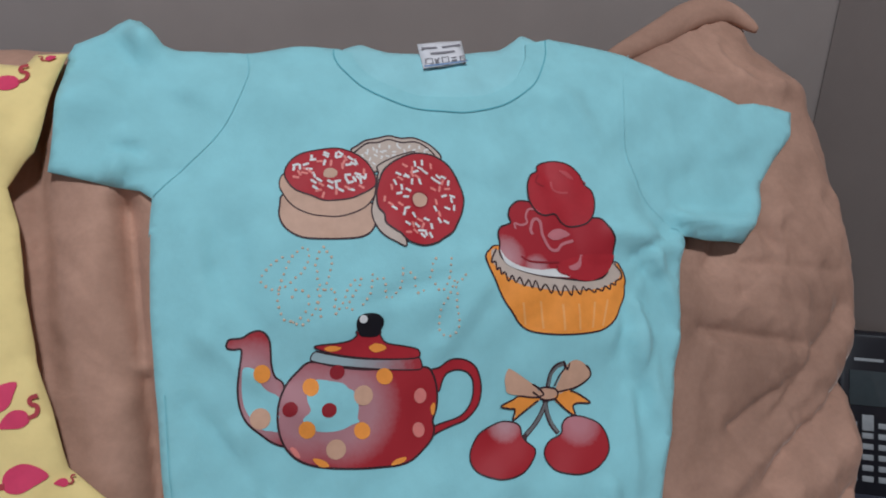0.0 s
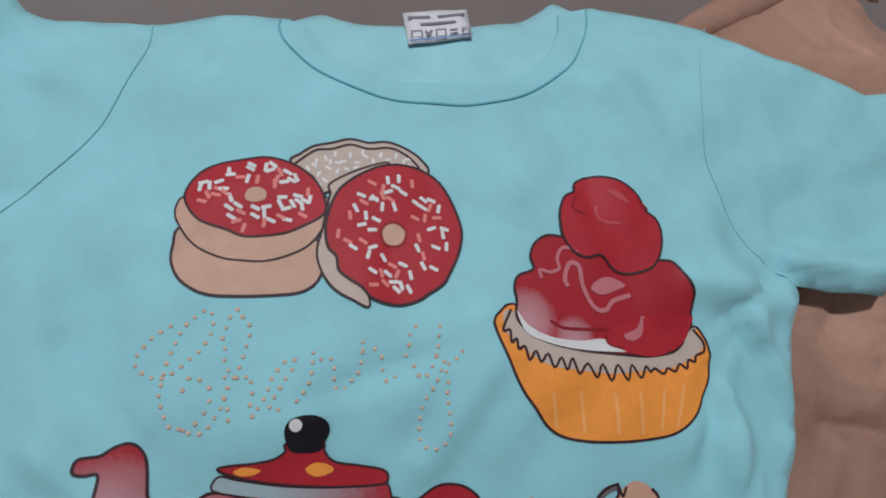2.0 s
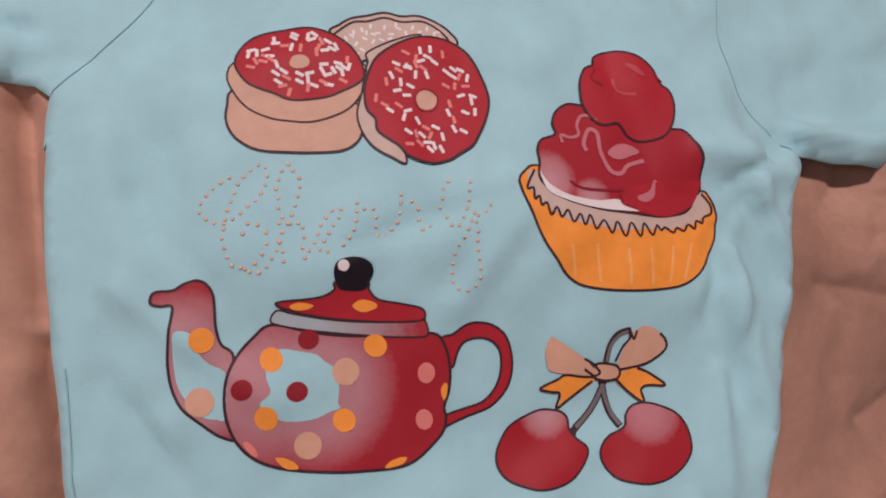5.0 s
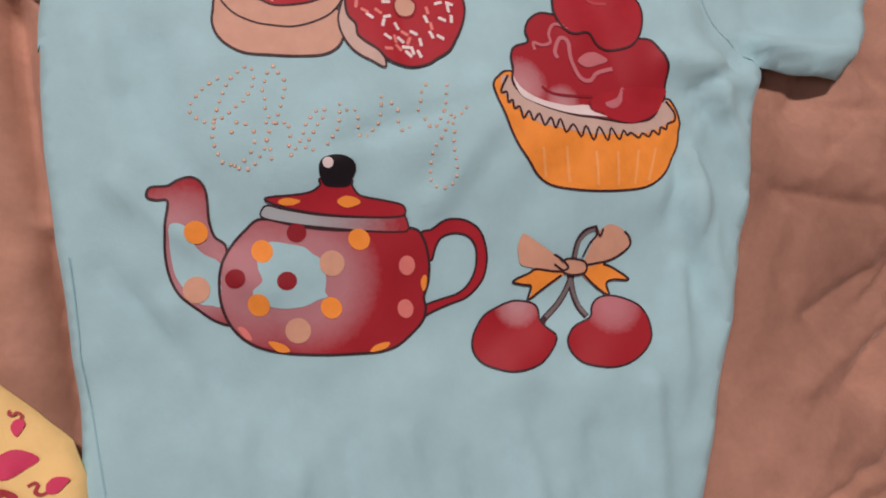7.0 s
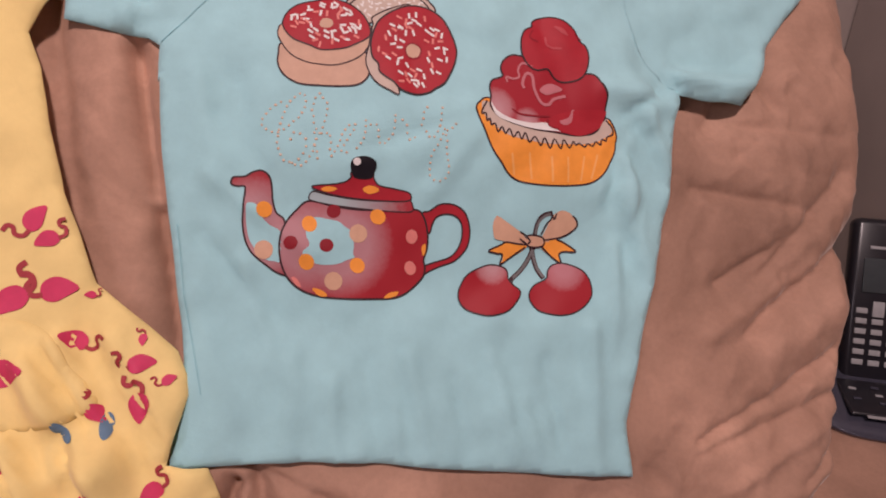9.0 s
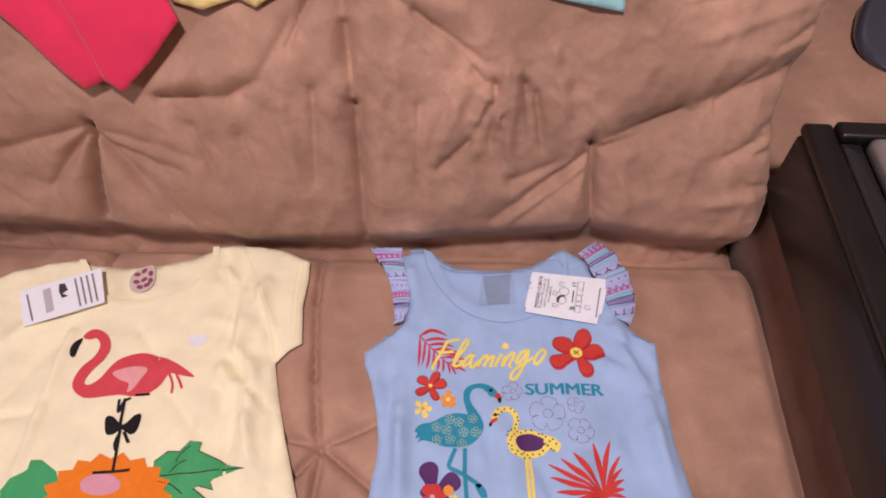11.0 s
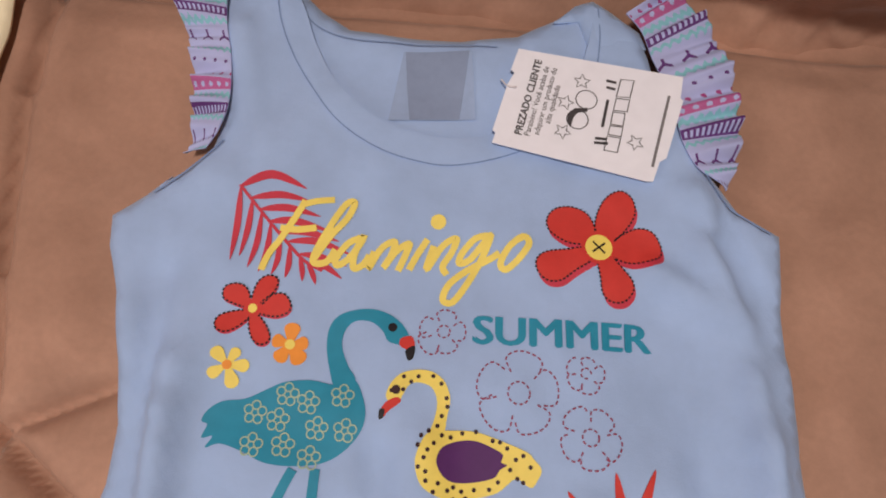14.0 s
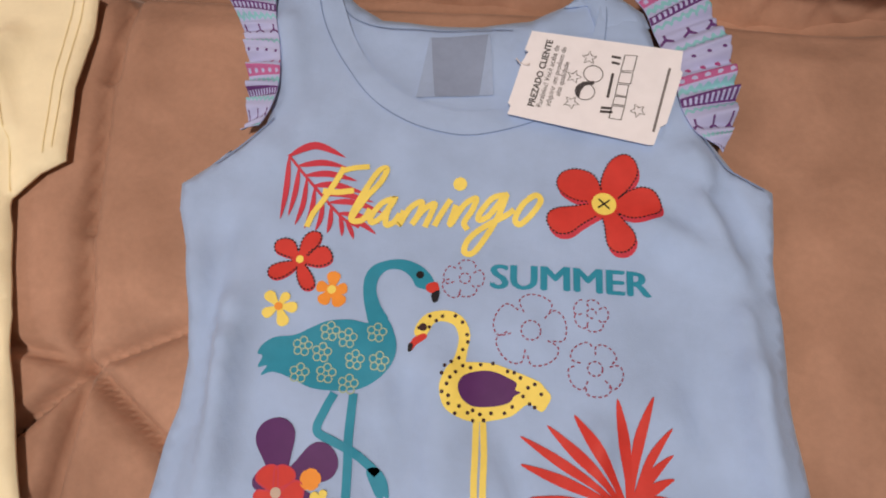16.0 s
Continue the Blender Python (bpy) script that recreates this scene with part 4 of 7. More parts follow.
def faded(name, col, pale, spots, amount=1.0):
    """An ink that thins out towards some places, in grains. spots: (place, inner radius, outer radius)."""
    def build(nt, b):
        v = coords(nt)
        fac = None
        for place, r0, r1 in spots:
            d = nt.nodes.new("ShaderNodeVectorMath")
            d.operation = "DISTANCE"
            d.inputs[1].default_value = tuple(place)
            nt.links.new(v, d.inputs[0])
            m = node(nt, "ShaderNodeMapRange")
            m.inputs["From Min"].default_value, m.inputs["From Max"].default_value = r0 * 0.01, r1 * 0.01
            m.inputs["To Min"].default_value, m.inputs["To Max"].default_value = 1.0, 0.0
            nt.links.new(d.outputs["Value"], m.inputs["Value"])
            if fac is None:
                fac = m.outputs["Result"]
            else:
                x = nt.nodes.new("ShaderNodeMath")
                x.operation = "MAXIMUM"
                nt.links.new(fac, x.inputs[0])
                nt.links.new(m.outputs["Result"], x.inputs[1])
                fac = x.outputs["Value"]
        grain = node(nt, "ShaderNodeMath")
        grain.operation = "MULTIPLY_ADD"
        nt.links.new(noise_fac(nt, v, 320, 4, 0.7), grain.inputs[0])
        grain.inputs[1].default_value = 0.28
        nt.links.new(fac, grain.inputs[2])
        c = ramp(nt, grain.outputs["Value"], [(0.18, col), (0.5, tuple(0.6 * p + 0.4 * q for p, q in zip(col, pale))), (0.95, tuple((1 - amount) * p + amount * q for p, q in zip(col, pale)))])
        nt.links.new(c, b.inputs["Base Color"])
        b.inputs["Roughness"].default_value = 0.6
        b.inputs["Specular IOR Level"].default_value = 0.3
        bump(nt, b, noise_fac(nt, v, 1400, 2), 0.2, 0.0003)
    return material(name, build)


def spot(place):
    u, v = place
    return tuple(on_back(u, v, float(AQUA.height(np.array(u), np.array(v)))))


def outlined(cloth_, name, pts, mat, parent, width=0.13, layer=1, line_mat=None, label="", per=6):
    ob = cloth_.fill(name, pts, mat, parent, layer, label=label, per=per)
    cloth_.ribbons(name + "_outline", [pts], width * 0.85, line_mat or INK_LINE, parent, layer + 1, closed=True, per=per)
    return ob


def sprinkles(cloth_, name, places, mat, parent, layer, seed, length=0.40, width=0.17):
    rng = random.Random(seed)
    shapes = []
    for x, y in places:
        a = rng.choice([0.1, 1.5, 1.2, 2.4, -0.5, 1.8]) + rng.uniform(-0.2, 0.2)
        dx, dy = math.cos(a) * length / 2, math.sin(a) * length / 2
        nx, ny = -math.sin(a) * width / 2, math.cos(a) * width / 2
        shapes.append([(x - dx - nx, y - dy - ny), (x + dx - nx, y + dy - ny), (x + dx * 1.15, y + dy * 1.15), (x + dx + nx, y + dy + ny), (x - dx + nx, y - dy + ny), (x - dx * 1.15, y - dy * 1.15)])
    ob = cloth_.blobs(name, shapes, mat, parent, layer)
    ob["kind"] = "stuff"
    return ob


# ---- doughnuts
outlined(AQUA, "doughnut_print", [(16.47, 67.30), (16.98, 67.73), (17.58, 68.09), (18.45, 68.25), (19.33, 68.42), (20.16, 68.20), (21.04, 68.20), (21.87, 67.81), (22.51, 67.20), (22.75, 66.39), (21.20, 65.53), (19.13, 65.00), (18.11, 65.69), (17.72, 65.65), (17.39, 66.52)], INK_PALE, aqua_tee, 0.15, 0, label="beige sugared doughnut print")
AQUA.ribbons("glaze_edge", [[(16.64, 67.17), (17.61, 67.86), (18.41, 67.93), (19.29, 68.13), (20.12, 67.87), (21.14, 67.87), (21.81, 67.48), (22.30, 66.87), (22.41, 66.47)]], 0.12, INK_LINE, aqua_tee, 1)
sprinkles(AQUA, "sugar", [(17.63, 67.31), (18.07, 67.45), (18.52, 67.66), (18.83, 67.26), (19.21, 67.57), (19.50, 67.17), (19.92, 67.48), (20.25, 67.20), (20.64, 67.52), (20.95, 67.24), (21.36, 67.43), (21.69, 67.09), (21.94, 66.81), (17.22, 66.95), (17.69, 66.67), (18.14, 66.96), (17.92, 66.33), (17.66, 66.03), (18.54, 66.78), (18.97, 66.86), (19.40, 66.91), (18.60, 67.20), (19.81, 67.71), (20.71, 67.02), (21.20, 66.97), (17.52, 67.12), (18.27, 67.28), (21.92, 67.21)], INK_WHITE, aqua_tee, 1, 4, 0.26, 0.13)
outlined(AQUA, "doughnut_print", [(11.70, 64.55), (11.39, 63.80), (11.29, 63.10), (11.53, 62.38), (12.07, 61.83), (12.79, 61.48), (13.92, 61.31), (15.19, 61.24), (16.36, 61.24), (17.05, 61.52), (17.43, 62.05), (17.52, 62.53), (17.39, 63.43), (15.47, 63.88), (13.18, 64.51)], INK_SKIN, aqua_tee, 0.14, 1, label="beige doughnut print under an iced one")
outlined(AQUA, "doughnut_print", [(11.91, 66.01), (11.57, 65.59), (11.51, 65.09), (11.70, 64.55), (11.99, 64.03), (12.46, 63.55), (13.32, 63.07), (14.07, 62.89), (15.09, 62.77), (16.16, 62.94), (17.00, 63.31), (17.62, 64.01), (17.86, 64.76), (17.82, 65.55), (15.75, 66.46), (13.35, 66.45)], INK_SKIN, aqua_tee, 0.10, 3, label="beige doughnut print")
outlined(AQUA, "icing_print", [(11.90, 65.95), (12.10, 66.54), (12.61, 67.11), (13.30, 67.44), (14.24, 67.58), (15.32, 67.58), (16.25, 67.31), (17.02, 66.86), (17.57, 66.19), (17.81, 65.45), (17.80, 64.77), (17.40, 64.42), (16.78, 64.16), (16.01, 63.92), (14.95, 63.92), (14.18, 64.01), (13.56, 64.33), (12.93, 64.59), (12.44, 64.87), (12.09, 65.34)], INK_RED, aqua_tee, 0.12, 5, label="crimson icing print")
AQUA.fill("hole_print", [(14.43, 65.86), (14.64, 66.12), (15.04, 66.13), (15.31, 65.92), (15.32, 65.67), (15.11, 65.50), (14.69, 65.50), (14.44, 65.64)], INK_SKIN, aqua_tee, 7)
sprinkles(AQUA, "sprinkle_print", [(13.80, 67.04), (13.86, 66.88), (14.80, 67.26), (14.73, 67.08), (15.40, 67.04), (15.57, 66.88), (15.71, 67.15), (12.70, 66.59), (12.56, 66.38), (12.95, 66.42), (13.36, 66.57), (13.54, 66.20), (13.81, 65.75), (14.10, 65.39), (13.72, 65.30), (13.79, 64.88), (14.82, 65.22), (14.78, 64.86), (15.18, 64.92), (15.44, 64.57), (15.29, 65.21), (16.13, 64.51), (16.00, 65.57), (15.89, 65.27), (16.13, 65.03), (16.42, 65.23), (16.68, 65.58), (16.70, 65.30), (16.81, 65.08), (17.17, 65.37), (16.32, 66.74), (16.47, 66.35), (16.13, 66.28), (16.67, 66.47), (16.97, 65.32), (14.58, 66.59)], INK_WHITE, aqua_tee, 7, 1)
sprinkles(AQUA, "sprinkle_print", [(14.27, 66.70), (15.00, 66.50), (16.00, 66.76), (15.82, 66.42), (15.72, 66.21), (13.33, 66.21), (13.62, 65.98), (12.86, 65.97), (13.20, 65.94), (12.61, 65.69), (14.20, 65.08), (13.98, 64.68), (14.26, 64.36), (15.14, 64.50), (15.88, 64.68), (16.81, 64.65), (17.13, 65.74)], INK_ROSE, aqua_tee, 7, 2)
outlined(AQUA, "doughnut_print", [(18.18, 66.16), (19.68, 66.83), (21.00, 66.98), (19.45, 65.30), (18.83, 62.88), (19.31, 60.41), (18.54, 60.69), (17.81, 61.28), (17.38, 62.11), (17.28, 62.99), (17.62, 64.01), (17.90, 65.07), (18.11, 65.62)], INK_PALE, aqua_tee, 0.12, 3, label="beige side of an iced doughnut print")
outlined(AQUA, "icing_print", [(18.38, 65.61), (19.02, 66.21), (19.79, 66.63), (20.70, 66.92), (21.57, 66.89), (22.40, 66.60), (23.18, 65.95), (23.68, 64.95), (23.92, 63.98), (23.92, 63.20), (23.61, 62.35), (23.13, 61.57), (22.69, 61.01), (21.97, 60.63), (21.51, 60.38), (20.66, 60.24), (19.99, 60.38), (19.40, 60.68), (19.01, 61.19), (18.52, 61.59), (18.12, 62.05), (18.09, 62.64), (17.78, 63.10), (17.72, 63.70), (17.84, 64.45)], INK_RED, aqua_tee, 0.15, 5, label="crimson icing print")
AQUA.fill("hole_print", [(20.19, 63.69), (20.43, 63.99), (20.81, 64.06), (21.15, 63.89), (21.33, 63.57), (21.14, 63.09), (20.77, 62.93), (20.37, 63.01), (20.19, 63.30)], INK_SKIN, aqua_tee, 7)
AQUA.ribbons("hole_outline", [[(20.19, 63.69), (20.43, 63.99), (20.81, 64.06), (21.15, 63.89), (21.33, 63.57), (21.14, 63.09), (20.77, 62.93), (20.37, 63.01), (20.19, 63.30)]], 0.12, INK_DEEP, aqua_tee, 8, closed=True)
sprinkles(AQUA, "sprinkle_print", [(20.78, 66.13), (21.30, 66.18), (21.09, 65.76), (21.42, 65.46), (20.74, 65.55), (20.07, 65.26), (20.37, 64.84), (20.93, 64.81), (19.48, 65.45), (19.16, 64.84), (19.58, 64.47), (20.03, 64.26), (19.35, 64.05), (19.79, 63.78), (18.85, 63.02), (19.72, 62.96), (19.48, 62.62), (20.14, 62.43), (19.59, 61.86), (20.25, 61.69), (20.98, 62.05), (21.26, 61.54), (20.47, 61.30), (20.56, 60.95), (20.78, 61.11), (21.11, 60.92), (21.97, 64.95), (22.35, 65.10), (22.72, 65.05), (22.28, 64.72), (23.02, 64.62), (22.53, 63.66), (23.13, 63.60), (23.02, 63.33), (23.10, 62.74), (22.60, 62.74), (21.74, 62.78), (21.89, 61.91), (22.35, 61.76), (20.01, 65.24)], INK_WHITE, aqua_tee, 7, 3)
sprinkles(AQUA, "sprinkle_print", [(20.04, 66.04), (20.51, 65.72), (20.45, 65.37), (20.79, 65.17), (19.56, 65.10), (18.87, 64.51), (18.26, 63.69), (18.64, 63.31), (19.32, 63.26), (20.50, 62.05), (19.96, 61.74), (20.66, 61.64), (20.08, 61.27), (19.56, 61.23), (21.84, 64.23), (22.30, 64.21), (22.86, 64.18), (21.88, 63.26), (21.96, 62.38), (22.60, 64.70), (21.90, 65.89)], INK_ROSE, aqua_tee, 7, 5)

# ---- cupcake
outlined(AQUA, "cake_case_print", [(24.85, 58.74), (24.82, 59.17), (25.11, 59.49), (25.83, 59.82), (27.28, 59.16), (30.24, 57.22), (33.63, 56.96), (35.25, 57.82), (35.78, 57.35), (36.02, 56.47), (35.95, 55.86), (35.75, 55.11), (35.16, 54.26), (34.34, 53.44), (33.25, 52.96), (31.72, 52.90), (30.08, 53.03), (28.50, 53.30), (27.42, 53.68), (26.76, 54.25), (26.30, 55.00), (25.78, 55.89), (25.31, 57.17)], INK_ORANGE, aqua_tee, 0.14, 1, label="orange paper cake case print")
AQUA.fill("cake_top_print", [(25.72, 59.54), (25.22, 58.86), (25.51, 58.27), (25.99, 57.76), (26.55, 57.27), (27.27, 56.82), (28.19, 56.57), (29.14, 56.35), (30.42, 56.10), (31.76, 56.04), (33.13, 55.98), (34.20, 56.07), (35.14, 56.39), (35.68, 56.80), (35.50, 57.44), (35.20, 57.77), (32.94, 57.02), (28.97, 57.60)], INK_PALE, aqua_tee, 2)
AQUA.ribbons("case_frill", [[(25.73, 59.59), (25.27, 58.94), (25.19, 58.63), (25.50, 58.64), (25.48, 58.08), (25.75, 58.23), (25.78, 57.75), (26.09, 57.84), (26.23, 57.21), (26.58, 57.58), (26.77, 57.06), (27.15, 57.39), (27.36, 56.75), (27.79, 57.14), (27.97, 56.56), (28.35, 57.04), (28.58, 56.31), (29.12, 56.72), (29.52, 56.03), (29.89, 56.60), (30.25, 55.79), (30.67, 56.48), (31.11, 55.71), (31.47, 56.39), (31.89, 55.73), (32.30, 56.23), (32.50, 55.95), (32.80, 56.07), (33.24, 55.76), (33.55, 56.00), (33.94, 55.79), (34.28, 56.12), (34.62, 55.85), (34.80, 56.26), (35.13, 56.11), (35.25, 56.41), (35.71, 56.56), (35.72, 57.05), (35.30, 57.70)]], 0.13, INK_LINE, aqua_tee, 3, per=4)
CREAMRED = faded("icing_swirl_ink", (0.36, 0.016, 0.026), (0.60, 0.40, 0.42), [((spot((26.38, 58.98))), 0.0, 1.7), ((spot((28.69, 57.91))), 0.0, 1.2)], 0.6)
outlined(AQUA, "cream_print", [(26.09, 59.95), (26.08, 60.62), (26.36, 61.11), (27.19, 61.38), (27.15, 61.99), (27.47, 62.60), (28.16, 62.96), (29.01, 62.84), (29.91, 62.68), (31.05, 61.70), (33.76, 61.29), (34.61, 61.09), (35.01, 60.44), (35.20, 59.95), (35.36, 59.31), (35.24, 58.38), (35.21, 57.83), (34.79, 57.49), (34.66, 57.13), (34.13, 56.77), (33.41, 56.68), (32.47, 56.69), (30.87, 56.96), (28.94, 57.37), (27.40, 57.86), (26.40, 58.50), (25.94, 59.18)], CREAMRED, aqua_tee, 0.15, 4, label="glossy crimson cream swirl print")
AQUA.fill("icing_rim", [(26.02, 59.52), (26.44, 58.78), (27.44, 58.14), (29.00, 57.80), (30.32, 57.74), (31.57, 57.06), (30.23, 57.16), (28.32, 57.53), (27.10, 57.96), (26.24, 58.51)], INK_WHITE, aqua_tee, 6)
AQUA.fill("cream_fold", [(30.38, 57.73), (30.79, 58.21), (31.79, 58.45), (33.20, 58.57), (35.17, 58.39), (35.16, 57.92), (34.66, 57.13), (33.41, 56.68), (32.47, 56.69), (31.23, 57.08)], INK_RED, aqua_tee, 7)
ROSE_GLINT = ink("pale_rose_highlight_ink", (0.52, 0.17, 0.19))
for width, curve in ((0.16, [(29.7, 62.1), (28.9, 62.3), (28.5, 61.8), (28.5, 61.3), (28.0, 61.15), (27.5, 61.3), (27.5, 60.9)]), (0.22, [(28.8, 60.4), (28.7, 60.8), (29.1, 61.5), (29.55, 61.3), (29.6, 60.3), (30.0, 59.3), (30.6, 59.1), (31.1, 59.5), (32.1, 59.7)]), (0.2, [(31.4, 57.75), (32.2, 58.0), (32.6, 58.6)])):
    AQUA.ribbons("highlight", [curve], width, ROSE_GLINT, aqua_tee, 8)
AQUA.fill("highlight", [(31.4, 57.7), (32.1, 57.95), (32.5, 58.4), (32.4, 57.8), (31.9, 57.5)], ROSE_GLINT, aqua_tee, 9)
for curve in ([(27.6, 58.9), (28.2, 58.5), (29.4, 58.3), (30.6, 58.2)], [(30.4, 58.0), (30.5, 57.5), (31.2, 57.2)]):
    AQUA.ribbons("shade_line", [curve], 0.14, INK_DEEP, aqua_tee, 8)
outlined(AQUA, "cream_top_print", [(29.02, 62.87), (29.00, 63.67), (29.15, 64.32), (29.55, 64.91), (30.15, 65.19), (30.32, 65.63), (30.99, 65.89), (31.85, 65.87), (32.80, 65.49), (33.50, 64.73), (33.76, 63.89), (34.24, 63.38), (34.33, 62.56), (34.04, 61.60), (33.51, 60.98), (32.75, 60.76), (31.89, 60.79), (31.34, 61.13), (30.89, 61.77), (30.04, 61.73), (29.44, 62.07)], INK_RED, aqua_tee, 0.14, 8, label="round crimson cream top print")
AQUA.fill("highlight", [(30.0, 60.2), (30.5, 60.6), (31.2, 60.65), (31.9, 60.2), (31.2, 59.95), (30.5, 59.85)], ROSE_GLINT, aqua_tee, 8)
GLINT = ink("dull_rose_highlight_ink", (0.46, 0.06, 0.07))
AQUA.ribbons("highlight", [[(31.1, 64.3), (31.1, 63.7), (31.5, 63.4), (32.2, 63.3)]], 0.16, GLINT, aqua_tee, 10)
AQUA.fill("highlight", [(31.9, 65.1), (32.5, 64.9), (32.9, 64.3), (32.4, 64.5)], GLINT, aqua_tee, 10)
for curve in ([(30.2, 64.9), (29.8, 64.3), (30.4, 63.9)], [(33.5, 64.4), (33.9, 63.9)]):
    AQUA.ribbons("shade_line", [curve], 0.12, INK_DEEP, aqua_tee, 10)
AQUA.ribbons("case_pleat", [[(27.14, 55.62), (27.24, 54.06)], [(28.56, 55.57), (28.53, 53.64)], [(30.31, 55.18), (30.18, 53.31)], [(31.63, 55.05), (31.42, 53.17)], [(33.07, 55.06), (32.50, 53.19)], [(34.23, 55.10), (33.39, 53.24)]], 0.16, ink("light_orange_ink", (0.88, 0.40, 0.12)), aqua_tee, 3)

# ---- teapot
PALE_TEAL = (0.36, 0.55, 0.57)
POT = faded("teapot_ink", (0.36, 0.018, 0.026), (0.46, 0.24, 0.26), [((spot((11.79, 50.72))), 1.2, 4.2), ((spot((14.03, 50.38))), 1.6, 4.0)], 0.85)
SPOUT = faded("spout_ink", (0.34, 0.018, 0.026), (0.46, 0.26, 0.28), [((spot((8.45, 52.48))), 1.2, 3.4), ((spot((9.13, 51.12))), 1.2, 2.8)], 0.8)
LID = faded("lid_rim_ink", (0.36, 0.03, 0.04), PALE_TEAL, [((spot((12.36, 53.67))), 1.0, 7.0)], 0.8)
outlined(AQUA, "spout_print", [(7.40, 55.36), (7.60, 55.63), (8.31, 55.64), (8.81, 55.88), (9.31, 55.97), (9.70, 55.77), (9.94, 55.29), (9.95, 54.54), (9.92, 53.79), (10.07, 53.01), (10.54, 52.39), (10.25, 50.69), (10.04, 49.45), (10.28, 48.69), (9.62, 48.96), (8.96, 49.57), (8.21, 50.38), (7.84, 51.31), (7.78, 52.45), (7.97, 53.54), (8.19, 54.51), (8.19, 54.96), (7.77, 54.99), (7.43, 55.11)], SPOUT, aqua_tee, 0.15, 0, label="red teapot spout print with a faded middle")
outlined(AQUA, "handle_print", [(20.07, 51.91), (20.64, 52.05), (21.38, 52.42), (22.09, 52.43), (22.79, 52.15), (23.33, 51.53), (23.54, 50.47), (23.37, 49.51), (22.96, 48.88), (22.17, 48.30), (21.13, 48.05), (20.25, 47.78), (19.51, 47.49), (19.90, 48.16), (20.74, 48.39), (21.77, 48.59), (22.45, 49.09), (22.87, 49.87), (22.95, 50.83), (22.59, 51.46), (21.89, 51.72), (21.17, 51.60), (20.79, 51.13), (20.51, 50.49), (20.12, 50.82)], INK_RED, aqua_tee, 0.14, 0, label="curved crimson handle print", per=4)
outlined(AQUA, "teapot_print", [(12.36, 53.59), (11.43, 53.08), (10.68, 52.37), (10.19, 51.47), (9.98, 50.48), (10.01, 49.45), (10.31, 48.51), (10.92, 47.72), (11.78, 47.18), (12.88, 46.81), (14.40, 46.52), (15.96, 46.32), (17.28, 46.19), (18.26, 46.36), (19.16, 46.88), (19.79, 47.45), (20.00, 48.09), (19.95, 48.65), (20.25, 49.43), (20.38, 50.51), (20.19, 51.63), (19.68, 52.23), (17.93, 52.41), (15.82, 52.62), (14.06, 53.03)], POT, aqua_tee, 0.16, 2, label="round crimson spotted teapot print")
AQUA.fill("bare_patch", [(12.17, 52.34), (12.73, 52.44), (13.46, 52.23), (14.20, 51.98), (14.55, 51.61), (14.91, 51.30), (15.03, 50.75), (15.06, 50.22), (14.94, 49.65), (15.02, 49.38), (14.57, 49.29), (13.89, 49.08), (13.12, 49.07), (12.38, 49.22), (11.90, 49.53), (11.56, 49.85), (11.53, 50.19), (11.90, 50.44), (12.03, 50.68), (11.89, 51.17), (11.88, 51.61), (11.72, 51.89)], TEAL, aqua_tee, 4, label="ragged aqua patch left bare in the print", per=3)
AQUA.fill("bare_patch", [(8.23, 53.76), (8.71, 53.75), (9.03, 53.40), (9.13, 52.76), (9.54, 52.20), (10.17, 51.73), (10.11, 50.72), (9.94, 49.67), (9.58, 49.73), (9.00, 49.92), (8.47, 50.59), (8.09, 51.40), (8.02, 52.29), (8.08, 53.03)], TEAL, aqua_tee, 2, label="aqua patch left bare in the print", per=3)
outlined(AQUA, "lid_rim_print", [(12.67, 54.19), (13.40, 53.94), (14.88, 53.50), (16.41, 53.19), (17.98, 52.99), (19.20, 52.97), (19.46, 52.53), (19.40, 52.16), (18.85, 52.16), (17.39, 52.38), (15.32, 52.81), (13.82, 53.17), (12.60, 53.56), (12.33, 53.82)], LID, aqua_tee, 0.10, 4)
outlined(AQUA, "lid_print", [(12.65, 54.45), (12.96, 54.56), (14.09, 54.52), (14.86, 54.58), (15.33, 54.83), (15.41, 55.13), (16.80, 54.97), (16.87, 54.65), (17.24, 54.13), (18.33, 53.79), (19.24, 53.47), (19.40, 53.07), (19.06, 52.90), (17.72, 53.02), (16.15, 53.28), (14.64, 53.63), (13.41, 54.04)], INK_RED, aqua_tee, 0.12, 5, label="crimson lid print")
AQUA.fill("knob_print", [(15.37, 55.24), (15.37, 55.70), (15.61, 56.04), (16.14, 56.16), (16.70, 56.07), (17.09, 55.77), (17.15, 55.39), (16.90, 54.96), (16.68, 54.64), (16.03, 54.65), (15.53, 54.81)], INK_BLACK, aqua_tee, 7, label="black knob print")
AQUA.fill("knob_glint", disc(*((15.82, 55.81)), 0.26, 10), INK_WHITE, aqua_tee, 8)
for kind, rows in ((INK_ORANGE, [((9.31, 53.29)), ((12.18, 52.03)), ((11.69, 49.44)), ((15.14, 48.80)), ((16.93, 52.02))]), (INK_SALMON, [((8.95, 50.59)), ((15.45, 51.01)), ((13.38, 47.91))]), (INK_ROSE, [((19.22, 50.40)), ((18.92, 48.19))]), (INK_DEEP, [((13.17, 50.43)), ((13.92, 52.72)), ((10.78, 50.87))])):
    for i, (pu, pv) in enumerate(rows):
        AQUA.fill("dot_print", disc(pu, pv, {INK_ORANGE: 0.51, INK_SALMON: 0.62, INK_ROSE: 0.42, INK_DEEP: 0.48}[kind], 14, {INK_ORANGE: 0.56, INK_SALMON: 0.64, INK_ROSE: 0.50, INK_DEEP: 0.46}[kind], 0.2 * i), kind, aqua_tee, 5)
